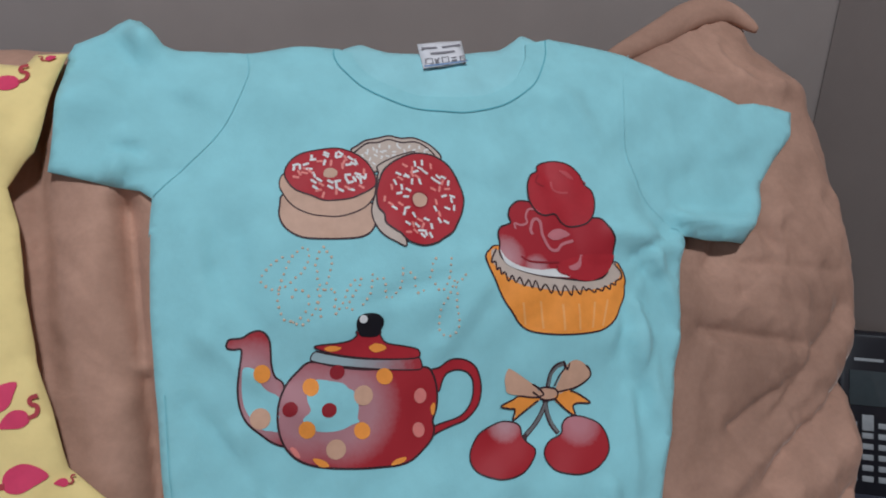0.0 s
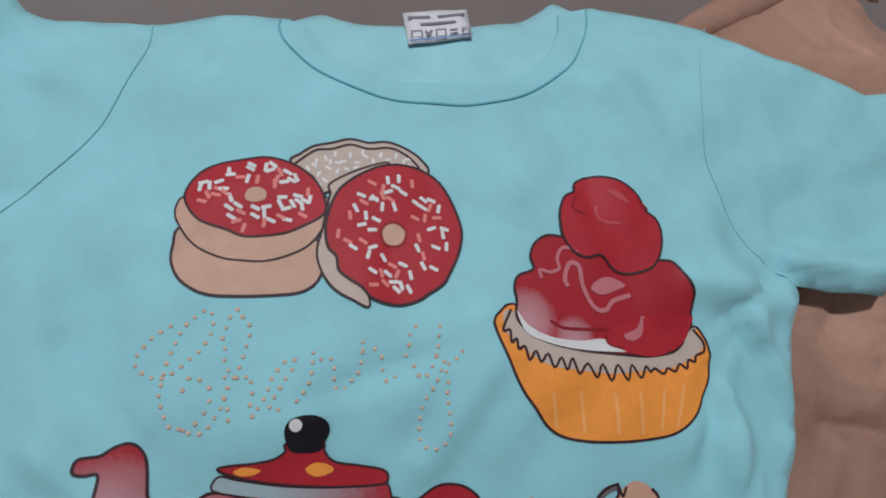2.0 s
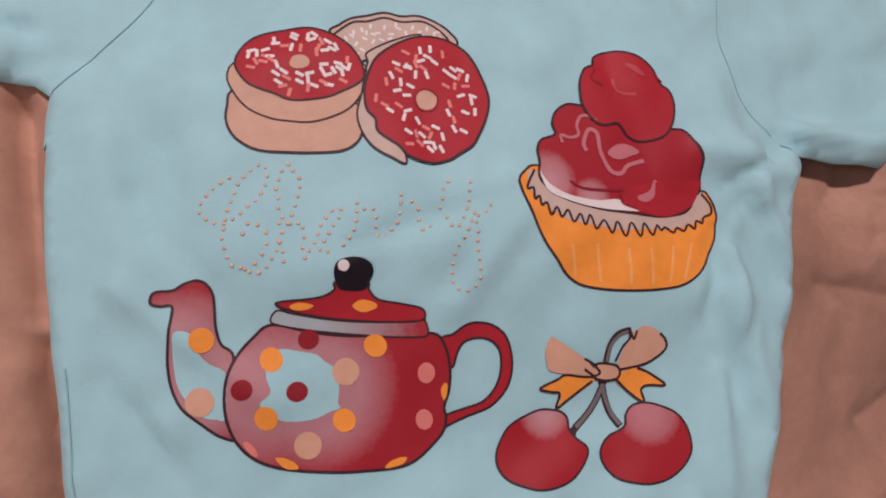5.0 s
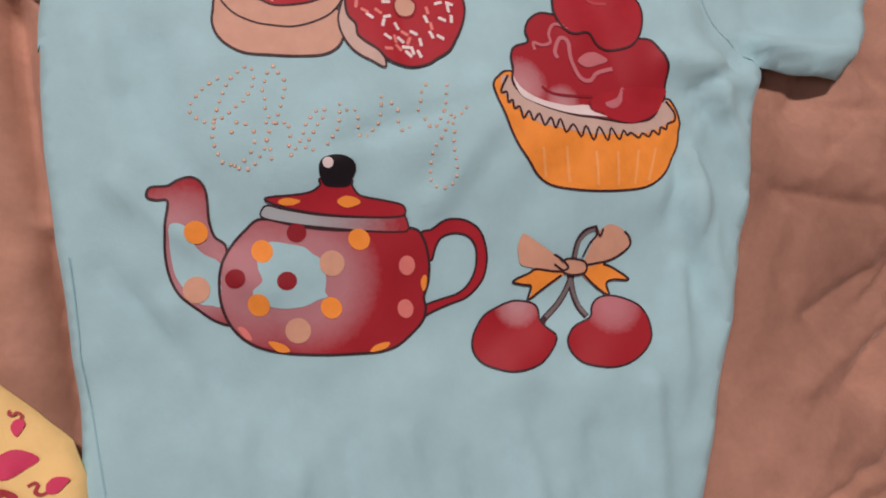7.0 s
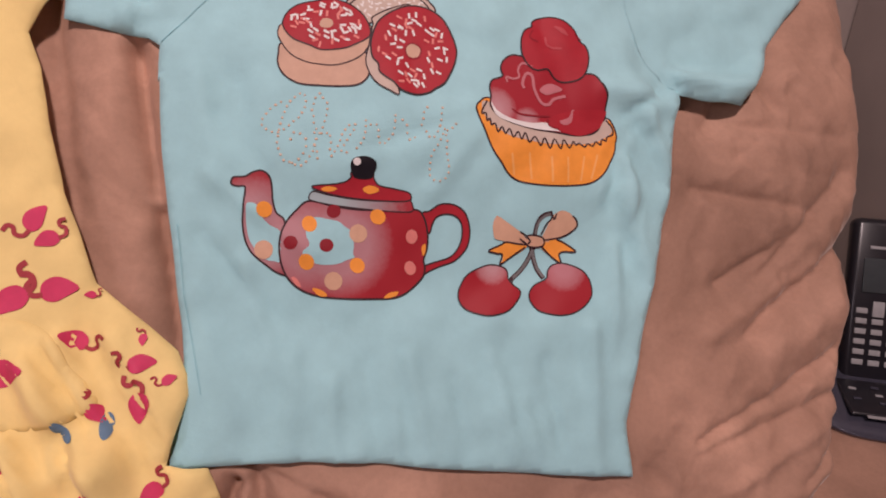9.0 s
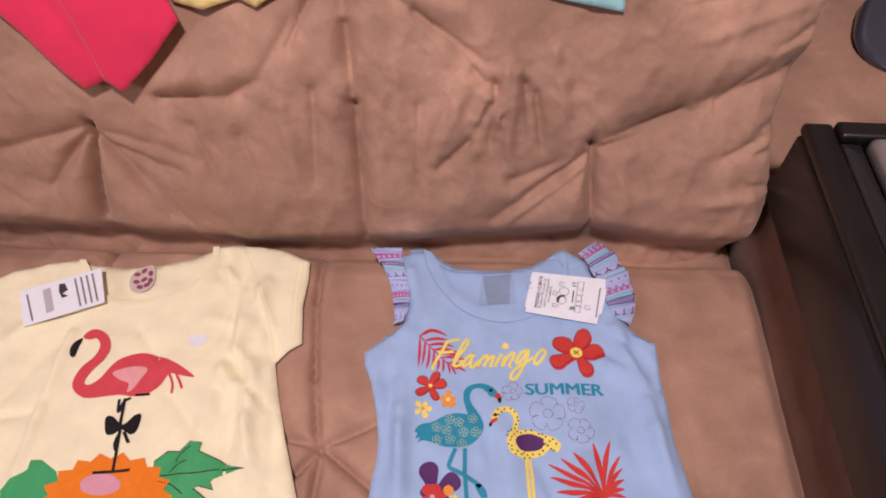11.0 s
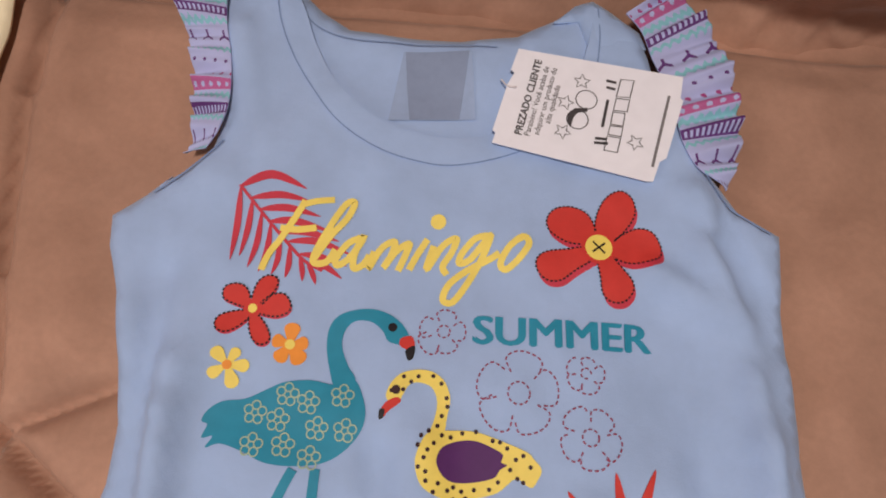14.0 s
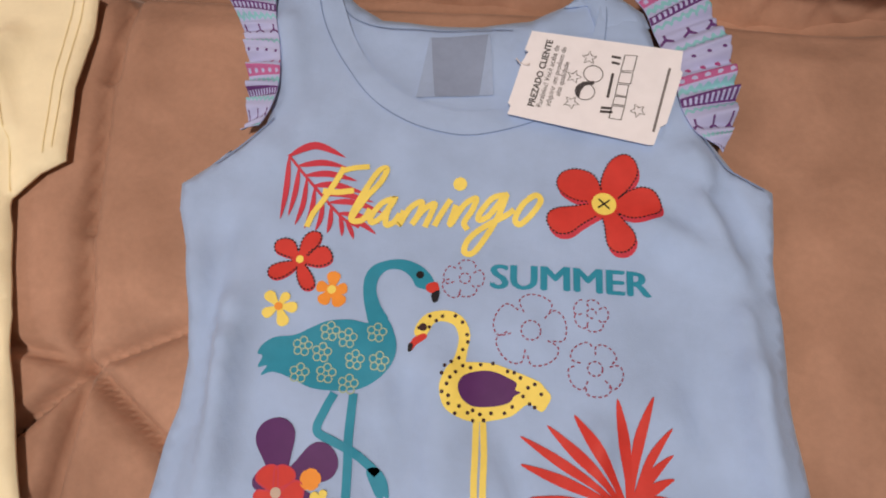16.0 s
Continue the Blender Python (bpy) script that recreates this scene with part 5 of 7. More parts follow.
for pts in ([(11.87, 47.55), (12.20, 47.54), (12.68, 47.25), (12.84, 46.92), (12.27, 47.02)], [(16.81, 46.27), (17.06, 46.54), (17.56, 46.64), (17.88, 46.56), (17.57, 46.30)], [(19.86, 49.49), (20.06, 49.79), (20.19, 49.66), (20.11, 49.17), (19.93, 48.98)]):
    AQUA.fill("dot_print", pts, INK_ORANGE, aqua_tee, 5)
AQUA.fill("dot_print", [(10.55, 48.47), (10.80, 48.50), (11.06, 48.13), (11.12, 47.78), (10.84, 47.91)], INK_ROSE, aqua_tee, 5)
for pts in ([(13.24, 54.32), (13.70, 54.42), (14.31, 54.21), (13.92, 54.06), (13.42, 54.12)], [(16.07, 54.02), (16.51, 54.20), (17.07, 54.00), (17.15, 53.75), (16.58, 53.62), (16.20, 53.77)]):
    AQUA.fill("dot_print", pts, INK_ORANGE, aqua_tee, 8)

# ---- cherries with a bow
CH1 = faded("cherry_ink", (0.36, 0.014, 0.022), (0.62, 0.40, 0.42), [((spot((25.04, 47.57))), 0.1, 1.5)], 0.7)
CH2 = faded("cherry_ink_second", (0.36, 0.014, 0.022), (0.56, 0.30, 0.33), [((spot((30.65, 46.75))), 0.3, 1.9)], 0.6)
AQUA.ribbons("stem_print", [[(28.46, 48.70), (27.98, 47.82), (27.31, 47.07), (26.48, 46.50), (26.28, 46.19)], [(28.28, 48.73), (28.42, 47.61), (28.62, 46.87), (28.98, 46.24)]], 0.36, INK_LINE, aqua_tee, 0)
AQUA.ribbons("stem_core", [[(28.37, 48.48), (27.98, 47.82), (27.31, 47.07), (26.56, 46.57)], [(28.31, 48.49), (28.45, 47.61), (28.68, 46.86), (28.99, 46.32)], [(28.62, 49.60), (28.88, 50.38), (29.40, 50.83), (29.96, 50.96)]], 0.2, INK_GREYSTEM, aqua_tee, 1)
AQUA.ribbons("stem_print", [[(28.54, 49.47), (28.82, 50.39), (29.31, 50.90), (30.06, 51.03)]], 0.34, INK_LINE, aqua_tee, 0)
outlined(AQUA, "cherry_print", [(25.49, 47.61), (24.76, 47.73), (23.84, 47.53), (23.06, 47.19), (22.54, 46.58), (22.24, 45.96), (22.25, 45.28), (22.66, 44.68), (23.46, 44.26), (24.15, 44.06), (25.04, 44.06), (25.83, 44.27), (26.54, 44.83), (26.91, 45.31), (26.86, 45.66), (26.42, 46.09), (26.19, 46.54), (26.20, 47.05), (25.98, 47.39)], CH1, aqua_tee, 0.13, 2, label="shiny crimson cherry print")
outlined(AQUA, "cherry_print", [(30.41, 47.22), (29.76, 47.12), (29.38, 46.75), (29.24, 46.28), (28.88, 46.06), (28.28, 45.87), (27.81, 45.50), (27.60, 45.06), (27.70, 44.50), (28.18, 43.87), (29.03, 43.51), (29.92, 43.33), (30.89, 43.41), (31.79, 43.81), (32.42, 44.41), (32.58, 45.09), (32.48, 45.83), (32.06, 46.47), (31.18, 46.99)], CH2, aqua_tee, 0.13, 2, label="shiny crimson cherry print")
for pts, mt in (([(25.33, 50.07), (25.34, 50.64), (25.60, 51.17), (25.84, 51.19), (26.70, 50.51), (27.57, 49.75), (27.99, 48.97), (26.89, 49.16), (25.85, 49.43), (25.41, 49.64)], INK_SALMON), ([(29.15, 49.24), (29.48, 49.92), (30.03, 50.72), (30.39, 51.02), (30.88, 51.13), (31.51, 50.81), (31.94, 50.17), (32.00, 49.86), (31.53, 49.48), (30.35, 49.07), (29.52, 48.84)], INK_SALMON), ([(27.91, 48.78), (27.19, 49.01), (26.44, 49.23), (25.81, 49.09), (25.03, 48.84), (24.87, 48.72), (25.45, 48.52), (25.89, 48.37), (25.91, 48.00), (25.69, 47.69), (26.30, 47.99), (27.27, 48.36)], INK_ORANGE), ([(29.02, 48.62), (29.87, 49.08), (30.65, 48.88), (31.38, 48.27), (31.75, 47.95), (30.86, 48.03), (30.45, 47.88), (30.45, 47.24), (29.86, 47.74)], INK_ORANGE), ([(27.92, 49.47), (28.18, 49.58), (28.95, 49.41), (29.32, 49.07), (29.18, 48.65), (28.55, 48.66), (27.95, 48.89)], INK_SALMON)):
    AQUA.fill("bow_print", pts, mt, aqua_tee, 4, label="orange ribbon bow print")
AQUA.ribbons("bow_outline", [[(27.86, 48.91), (27.19, 49.03), (26.29, 49.25), (25.81, 49.09), (24.88, 48.78), (25.45, 48.52), (25.89, 48.37), (25.69, 47.69), (26.46, 48.06), (27.77, 48.72)], [(29.08, 48.61), (29.86, 47.74), (30.48, 47.24), (30.45, 47.88), (30.86, 48.05), (31.75, 47.95), (30.95, 48.69), (30.34, 49.01)], [(29.23, 49.08), (30.68, 49.16), (31.53, 49.48), (32.00, 49.86), (31.95, 50.31), (31.66, 50.65)], [(27.92, 49.53), (28.33, 49.56), (29.10, 49.33), (29.31, 48.98), (29.12, 48.66), (28.39, 48.65), (27.86, 48.91), (28.19, 49.09), (27.86, 49.57), (27.40, 49.92)], [(29.06, 49.54), (29.50, 50.21), (29.96, 50.64), (29.97, 51.07), (30.18, 50.55), (30.38, 50.96)], [(27.38, 49.38), (27.95, 48.89)]], 0.13, INK_LINE, aqua_tee, 6)

# ---- the word Cherry in rhinestones
WORD = [
    [(11.22, 60.35), (10.75, 60.13), (10.36, 59.86), (10.05, 59.54), (9.78, 59.21), (9.80, 58.89), (10.10, 58.57), (10.42, 58.37), (10.77, 58.30), (11.22, 58.47), (11.55, 58.68), (11.89, 58.95), (12.22, 59.16), (12.48, 59.46), (12.71, 59.79), (12.85, 60.16), (12.87, 60.52), (12.73, 60.88), (12.36, 60.75), (11.98, 60.47), (11.66, 60.19), (11.50, 59.83), (11.28, 59.48), (11.12, 59.10), (10.96, 58.75), (10.85, 58.35), (10.75, 58.02), (10.65, 57.66), (10.68, 57.31), (10.74, 57.00), (10.86, 56.60), (11.06, 56.29), (11.45, 56.25), (11.76, 55.99), (12.12, 55.98), (12.43, 56.20), (12.70, 56.53), (12.93, 56.81), (13.06, 57.19), (13.25, 57.54), (13.19, 58.06)],
    [(11.56, 57.75), (11.73, 58.08), (12.00, 58.27), (12.28, 58.03), (12.56, 57.73), (12.57, 57.31), (12.39, 56.92), (12.19, 56.60), (11.85, 56.34), (11.48, 56.19)],
    [(13.20, 59.63), (13.32, 59.93), (13.45, 60.28), (13.63, 60.60), (13.95, 60.76), (14.05, 60.36), (14.28, 60.04), (14.25, 59.66), (14.14, 59.27), (13.98, 58.84), (13.83, 58.46), (13.64, 58.15), (13.46, 57.88), (13.25, 57.54), (13.12, 57.18), (13.22, 56.77), (13.21, 56.34)],
    [(13.27, 59.20), (13.22, 58.79), (13.26, 58.41), (13.48, 58.19), (13.84, 57.83), (14.14, 58.05), (14.21, 57.62), (14.22, 57.25), (14.10, 56.80), (14.16, 56.38)],
    [(14.39, 56.66), (14.64, 56.98), (14.79, 57.23), (14.94, 57.59), (15.07, 57.87), (15.30, 58.11), (15.61, 58.39), (15.99, 58.41), (15.85, 58.00), (15.57, 57.70), (15.31, 57.34), (15.08, 57.03), (14.85, 56.60), (15.24, 56.51), (15.67, 56.51), (15.99, 56.83), (16.29, 57.15), (16.51, 57.48), (16.63, 57.87), (16.70, 58.22), (16.74, 58.62), (17.09, 58.28), (17.49, 58.27), (17.56, 57.84), (17.52, 57.48), (17.49, 57.16), (17.80, 56.96), (18.14, 57.23), (18.44, 57.45), (18.63, 57.77), (18.73, 58.13), (18.80, 58.49), (18.84, 58.83)],
    [(18.80, 58.49), (19.16, 58.51), (19.52, 58.40), (19.59, 58.03), (19.58, 57.66), (19.62, 57.26), (19.80, 56.98), (20.06, 57.21)],
    [(21.18, 59.26), (20.92, 58.97), (20.83, 58.58), (20.68, 58.18), (20.62, 57.86), (21.02, 57.81), (20.91, 57.43), (21.21, 57.00), (21.48, 57.19), (21.75, 57.55), (21.95, 57.91), (22.05, 58.23), (22.12, 58.67), (22.25, 59.15)],
    [(23.12, 57.95), (22.85, 57.69), (22.49, 57.53), (22.16, 57.35), (21.86, 57.05), (21.78, 56.71), (21.45, 56.38), (21.26, 56.14), (21.05, 55.77), (20.98, 55.45), (20.90, 55.09), (20.91, 54.74), (20.89, 54.43), (21.13, 54.11), (21.42, 54.02), (21.77, 54.08), (22.08, 54.37), (22.23, 54.79), (22.21, 55.13), (22.22, 55.50), (22.20, 55.84), (22.19, 56.24), (22.28, 56.65), (22.27, 57.00), (22.21, 57.39), (22.20, 57.72), (21.95, 57.91)]]
studs = []
for row in WORD:
    p = spline(row, 10, False)
    run = np.concatenate([[0], np.cumsum(np.hypot(*np.diff(p, axis=0).T))])
    k = max(2, int(run[-1] / 0.41))
    for s in np.linspace(0, run[-1], k):
        studs.append((np.interp(s, run, p[:, 0]), np.interp(s, run, p[:, 1])))


def build_studs():
    verts, faces = [], []
    rng = random.Random(8)
    for u, v in studs:
        k = len(verts)
        r = 0.098 * rng.uniform(0.85, 1.1)
        ring = np.array(disc(u, v, r, 7))
        top = np.array(disc(u, v, r * 0.55, 7))
        h = float(AQUA.height(np.array(u), np.array(v)))
        verts += list(on_back(ring[:, 0], ring[:, 1], np.full(7, h + 0.02))) + list(on_back(top[:, 0], top[:, 1], np.full(7, h + 0.055)))
        faces += [(k + i, k + (i + 1) % 7, k + 7 + (i + 1) % 7, k + 7 + i) for i in range(7)] + [tuple(range(k + 7, k + 14))]
    ob = keep(raw("rhinestone_word", verts, faces, STUD, None, "copper rhinestones set in handwritten letters reading Cherry", False), aqua_tee)
    ob["kind"] = "stuff"


build_studs()

# ---- care label in the neck
LABEL = plain("white_satin_label", (0.74, 0.70, 0.72), 0.5, grain=200, vary=0.04)
TAGCARD = plain("white_card", (0.87, 0.88, 0.95), 0.55, grain=90, vary=0.03)
INK_GREY = ink("grey_print_ink", (0.22, 0.20, 0.22))
AQUA.panel("care_label", [(23.18, 76.80), (25.21, 77.19), (27.07, 77.38), (26.64, 74.74), (24.95, 74.41), (22.94, 74.06)], LABEL, aqua_tee, 0.20, 0.5, "small white satin care label", 0.06)
AQUA.ribbons("label_print", [[(23.27, 76.10), (24.29, 76.25), (24.59, 76.30)], [(25.03, 76.34), (26.69, 76.69)], [(23.86, 75.54), (25.94, 75.88)]], 0.22, INK_GREY, aqua_tee, 17, smooth=False)
AQUA.ribbons("label_mark", [[(23.24, 74.89), (23.81, 74.98), (23.73, 74.43), (23.16, 74.34)], [(24.65, 75.12), (25.17, 75.22), (25.07, 74.61), (24.55, 74.52)], [(26.15, 75.26), (26.58, 75.36), (26.47, 74.79), (26.05, 74.70)]], 0.10, INK_GREY, aqua_tee, 17, closed=True, smooth=False)
AQUA.ribbons("label_mark", [[(24.02, 74.98), (24.26, 74.47)], [(24.40, 75.07), (23.94, 74.43)], [(25.39, 75.06), (25.84, 75.16)], [(25.32, 74.76), (25.77, 74.85)]], 0.12, INK_GREY, aqua_tee, 17, smooth=False)
AQUA.ribbons("label_fold", [[(22.95, 74.10), (24.96, 74.46), (26.65, 74.79)]], 0.14, BLUE_SEAM, aqua_tee, 17, smooth=False)

# ---------------------------------------------------------------- blue tank top prints
INK_FLAME = ink("vermilion_ink", (0.62, 0.045, 0.035))
INK_CORAL = ink("raspberry_leaf_ink", (0.58, 0.045, 0.075))
INK_YELLOW = ink("yellow_ink", (0.88, 0.70, 0.15))
INK_TURQ = ink("turquoise_ink", (0.012, 0.26, 0.40))
INK_PLUM = ink("plum_ink", (0.095, 0.022, 0.13))
INK_WINE = ink("wine_stitch_ink", (0.30, 0.06, 0.12))
INK_LIME = ink("pale_green_ink", (0.38, 0.50, 0.36))


def flower(cloth_, name, centre, petals, mat, parent, width, layer=1, label=""):
    """Round petals about a centre: each petal a rounded lobe towards its tip."""
    shapes = []
    for tip in petals:
        c, t = np.array(centre), np.array(tip)
        d = t - c
        n = np.array((-d[1], d[0]))
        shapes.append([tuple(c + d * a + n * b * width) for a, b in ((0.04, 0.10), (0.40, 0.30), (0.72, 0.44), (0.93, 0.30), (1.0, 0.0), (0.93, -0.30), (0.72, -0.44), (0.40, -0.30), (0.04, -0.10))])
    for s in shapes:
        cloth_.fill(name, s, mat, parent, layer, 0.9, label, per=4)
    return shapes


def stitches(cloth_, name, curves, mat, parent, layer, width=0.07, dash=0.28, closed=True):
    """Dashed printed stitching along curves."""
    out = []
    for c in curves:
        p = spline(c, 10, closed)
        if closed:
            p = np.concatenate([p, p[:1]])
        run = np.concatenate([[0], np.cumsum(np.hypot(*np.diff(p, axis=0).T))])
        s = 0.0
        while s + dash * 0.62 < run[-1]:
            out.append([(np.interp(q, run, p[:, 0]), np.interp(q, run, p[:, 1])) for q in (s, s + dash * 0.31, s + dash * 0.62)])
            s += dash
    return cloth_.ribbons(name, out, width, mat, parent, layer, smooth=False)


# palm frond behind the word
spine = line([(14.15, -3.56), (15.14, -4.48), (16.38, -5.60), (17.58, -6.59), (18.47, -6.93)], 8)
SKY.ribbons("frond_spine", [spine], 0.14, INK_CORAL, blue_top, 1, smooth=False)
for a, b, c, w in ((((14.23, -3.59)), ((15.45, -2.80)), ((17.15, -3.25)), 0.36), (((14.77, -4.05)), ((15.99, -3.72)), ((17.37, -3.82)), 0.30), (((15.24, -4.51)), ((16.45, -4.30)), ((18.00, -4.48)), 0.30), (((15.76, -5.03)), ((16.90, -4.87)), ((18.55, -5.11)), 0.30), (((16.29, -5.47)), ((17.49, -5.30)), ((19.03, -5.52)), 0.28), (((16.77, -5.84)), ((18.06, -5.66)), ((19.62, -6.05)), 0.28), (((17.36, -6.34)), ((18.35, -6.34)), ((19.55, -6.60)), 0.26), (((17.86, -6.66)), ((18.59, -6.74)), ((19.40, -7.19)), 0.24),
                   (((14.21, -3.67)), ((14.32, -5.35)), ((14.39, -7.08)), 0.26), (((14.80, -4.16)), ((14.82, -5.46)), ((14.74, -6.85)), 0.24), (((15.31, -4.65)), ((15.36, -6.11)), ((15.20, -7.29)), 0.24), (((15.82, -5.13)), ((15.89, -6.40)), ((15.72, -7.43)), 0.24), (((16.35, -5.61)), ((16.45, -6.68)), ((16.32, -7.48)), 0.22), (((16.87, -6.01)), ((16.98, -6.89)), ((16.95, -7.53)), 0.22), (((17.38, -6.41)), ((17.61, -7.05)), ((17.71, -7.57)), 0.2), (((17.75, -6.64)), ((18.09, -7.16)), ((18.31, -7.62)), 0.2)):
    p = np.array(line([a, b, c], 6))
    t = np.gradient(p, axis=0)
    n = np.stack([-t[:, 1], t[:, 0]], 1) / np.maximum(np.hypot(t[:, 0], t[:, 1])[:, None], 1e-9)
    prof = (np.sin(np.linspace(0.25, math.pi, len(p))) * w * 0.6)[:, None]
    SKY.fill("frond_leaf", [tuple(q) for q in np.concatenate([p + n * prof, (p - n * prof)[::-1]])], INK_CORAL, blue_top, 1, 0.9, smooth_outline=False)

# lettering
FL = [
    [(17.03, -4.08), (17.71, -3.76), (18.46, -3.57)],
    [(17.18, -3.83), (16.88, -4.69), (16.43, -5.72), (16.03, -6.48), (15.83, -7.3)],
    [(16.29, -5.27), (17.06, -5.25), (17.89, -5.03)],
    [(18.0, -6.48), (18.55, -5.36), (19.17, -4.38), (19.38, -3.57), (18.99, -3.72), (18.42, -5.04), (18.04, -6.15), (18.06, -6.63), (18.59, -6.51), (18.89, -5.9)],
    [(19.93, -5.18), (19.41, -5.56), (18.99, -6.3), (19.1, -6.6), (19.54, -6.25), (19.93, -5.52), (20.06, -5.07), (19.78, -5.98), (19.84, -6.64), (20.22, -6.43), (20.45, -5.94)],
    [(20.63, -5.73), (20.48, -6.55), (20.92, -5.55), (21.46, -5.15), (21.42, -5.73), (21.14, -6.41), (21.59, -5.6), (22.13, -5.14), (22.04, -5.67), (21.8, -6.48)],
    [(22.93, -4.82), (22.58, -5.57), (22.28, -6.36)],
    [(23.25, -5.08), (23.06, -6.21), (23.65, -5.05), (24.23, -4.64), (24.1, -5.26), (23.77, -5.98), (24.0, -6.35)],
    [(25.63, -4.32), (25.07, -4.56), (24.55, -5.31), (24.5, -5.75), (24.94, -5.53), (25.44, -4.78), (25.76, -4.3), (25.46, -5.46), (24.92, -6.72), (24.41, -7.57), (23.97, -7.53), (24.13, -6.83), (24.85, -6.07), (25.82, -5.41), (26.23, -5.06)],
    [(27.23, -4.18), (26.67, -4.69), (26.33, -5.5), (26.59, -5.79), (27.11, -5.26), (27.5, -4.51), (27.26, -4.18), (26.88, -4.42)]]
SKY.ribbons("lettering", FL, 0.31, INK_YELLOW, blue_top, 3, "yellow handwritten lettering reading Flamingo")
SKY.fill("lettering_dot", disc(*(23.31, -3.96), 0.36, 8), INK_YELLOW, blue_top, 3)
S0, S1 = np.array(((25.45, -9.32))), np.array(((33.36, -8.69)))
ANG = math.degrees(math.atan2(*(S1 - S0)[::-1]))
for k in (-0.07, 0.0, 0.07):
    SKY.text("lettering", "SUMMER", (S0[0] + k, S0[1] + abs(k) * 0.6), 1.38 * np.hypot(*(S1 - S0)) / 6.2, ANG, INK_TURQ, blue_top, 2 + k * 4, 0.0, 1.16, 0.0)

# flowers


def pieced_flower(petals, core, shift, label):
    """A flower of uneven petals with a paler-edged offset layer and a stitched line round each petal."""
    for petal in petals:
        SKY.fill("flower_shade", [(x + shift[0], y + shift[1]) for x, y in petal], INK_CORAL, blue_top, 0, 0.9, per=4)
        SKY.fill("flower_print", petal, INK_FLAME, blue_top, 1, 0.9, label, per=4)
    stitches(SKY, "flower_stitch", petals, INK_BLACK, blue_top, 2, 0.085, 0.2)
    SKY.fill("flower_core", disc(*core[:2], core[2], 10), INK_FLAME, blue_top, 2.5)


BIG_PETALS = [
    [(30.49, -3.41), (30.54, -2.56), (30.91, -1.72), (31.57, -1.3), (32.12, -1.63), (32.28, -2.33), (31.96, -3.08), (31.39, -3.78), (30.81, -4.06)],
    [(30.52, -3.41), (30.08, -2.62), (29.26, -2.38), (28.53, -2.62), (28.24, -3.16), (28.41, -3.69), (29.1, -4.09), (29.76, -4.17), (30.41, -3.98)],
    [(30.16, -4.28), (29.25, -4.48), (28.35, -4.73), (27.92, -5.13), (27.97, -5.66), (28.45, -6.06), (29.09, -5.97), (29.7, -5.43), (30.33, -4.94), (30.71, -4.62)],
    [(30.65, -4.76), (30.81, -5.54), (30.98, -6.31), (31.38, -6.65), (31.95, -6.57), (32.32, -6.13), (32.3, -5.61), (31.77, -5.02), (31.16, -4.49)],
    [(31.2, -4.01), (31.71, -3.46), (32.43, -3.05), (33.09, -3.13), (33.5, -3.7), (33.51, -4.25), (32.93, -4.59), (32.15, -4.77), (31.49, -4.65), (31.02, -4.31)]]
pieced_flower(BIG_PETALS, (30.69, -4.21, 0.8), (0.12, -0.26), "large vermilion flower print")
SKY.fill("flower_eye", disc(*((30.69, -4.21)), 0.62, 12), INK_YELLOW, blue_top, 3)
ex, ey = ((30.69, -4.21))
SKY.ribbons("eye_cross", [[(ex - 0.28, ey - 0.25), (ex + 0.28, ey + 0.25)], [(ex - 0.28, ey + 0.25), (ex + 0.28, ey - 0.25)]], 0.09, INK_BLACK, blue_top, 4, smooth=False)
RED_PETALS = [
    [(15.71, -8.79), (15.8, -7.94), (16.17, -7.52), (16.63, -7.57), (16.71, -7.95), (16.45, -8.5), (16.03, -8.94)],
    [(15.71, -8.79), (15.41, -8.19), (14.92, -8.03), (14.45, -8.25), (14.46, -8.7), (14.87, -8.9), (15.6, -9.02)],
    [(15.69, -9.13), (14.96, -9.28), (14.46, -9.59), (14.44, -10.03), (14.86, -10.2), (15.36, -9.91), (15.8, -9.35)],
    [(15.73, -9.29), (15.9, -10.02), (16.25, -10.47), (16.64, -10.5), (16.83, -10.21), (16.6, -9.74), (16.08, -9.25)],
    [(15.98, -9.01), (16.43, -8.44), (17.03, -8.23), (17.44, -8.62), (17.39, -9.01), (16.87, -9.27), (16.12, -9.2)]]
pieced_flower(RED_PETALS, (15.83, -9.03, 0.4), (0.05, -0.1), "vermilion flower print")
SKY.fill("flower_eye", disc(*((15.83, -9.03)), 0.2, 8), INK_YELLOW, blue_top, 3)
flower(SKY, "flower_print", ((17.73, -10.36)), [((16.94, -10.24)), ((17.70, -9.43)), ((18.49, -10.19)), ((18.38, -11.09)), ((17.32, -11.14))], INK_ORANGE, blue_top, 0.85, 1, "orange flower print")
SKY.fill("flower_eye", disc(*((17.73, -10.36)), 0.22, 8), INK_YELLOW, blue_top, 3)
flower(SKY, "flower_print", ((15.31, -11.55)), [((14.60, -10.93)), ((15.64, -10.82)), ((16.24, -11.49)), ((15.77, -12.46)), ((14.63, -12.10))], INK_YELLOW, blue_top, 0.68, 1, "yellow flower print")
SKY.fill("flower_eye", disc(*((15.31, -11.55)), 0.2, 6), INK_ORANGE, blue_top, 3)
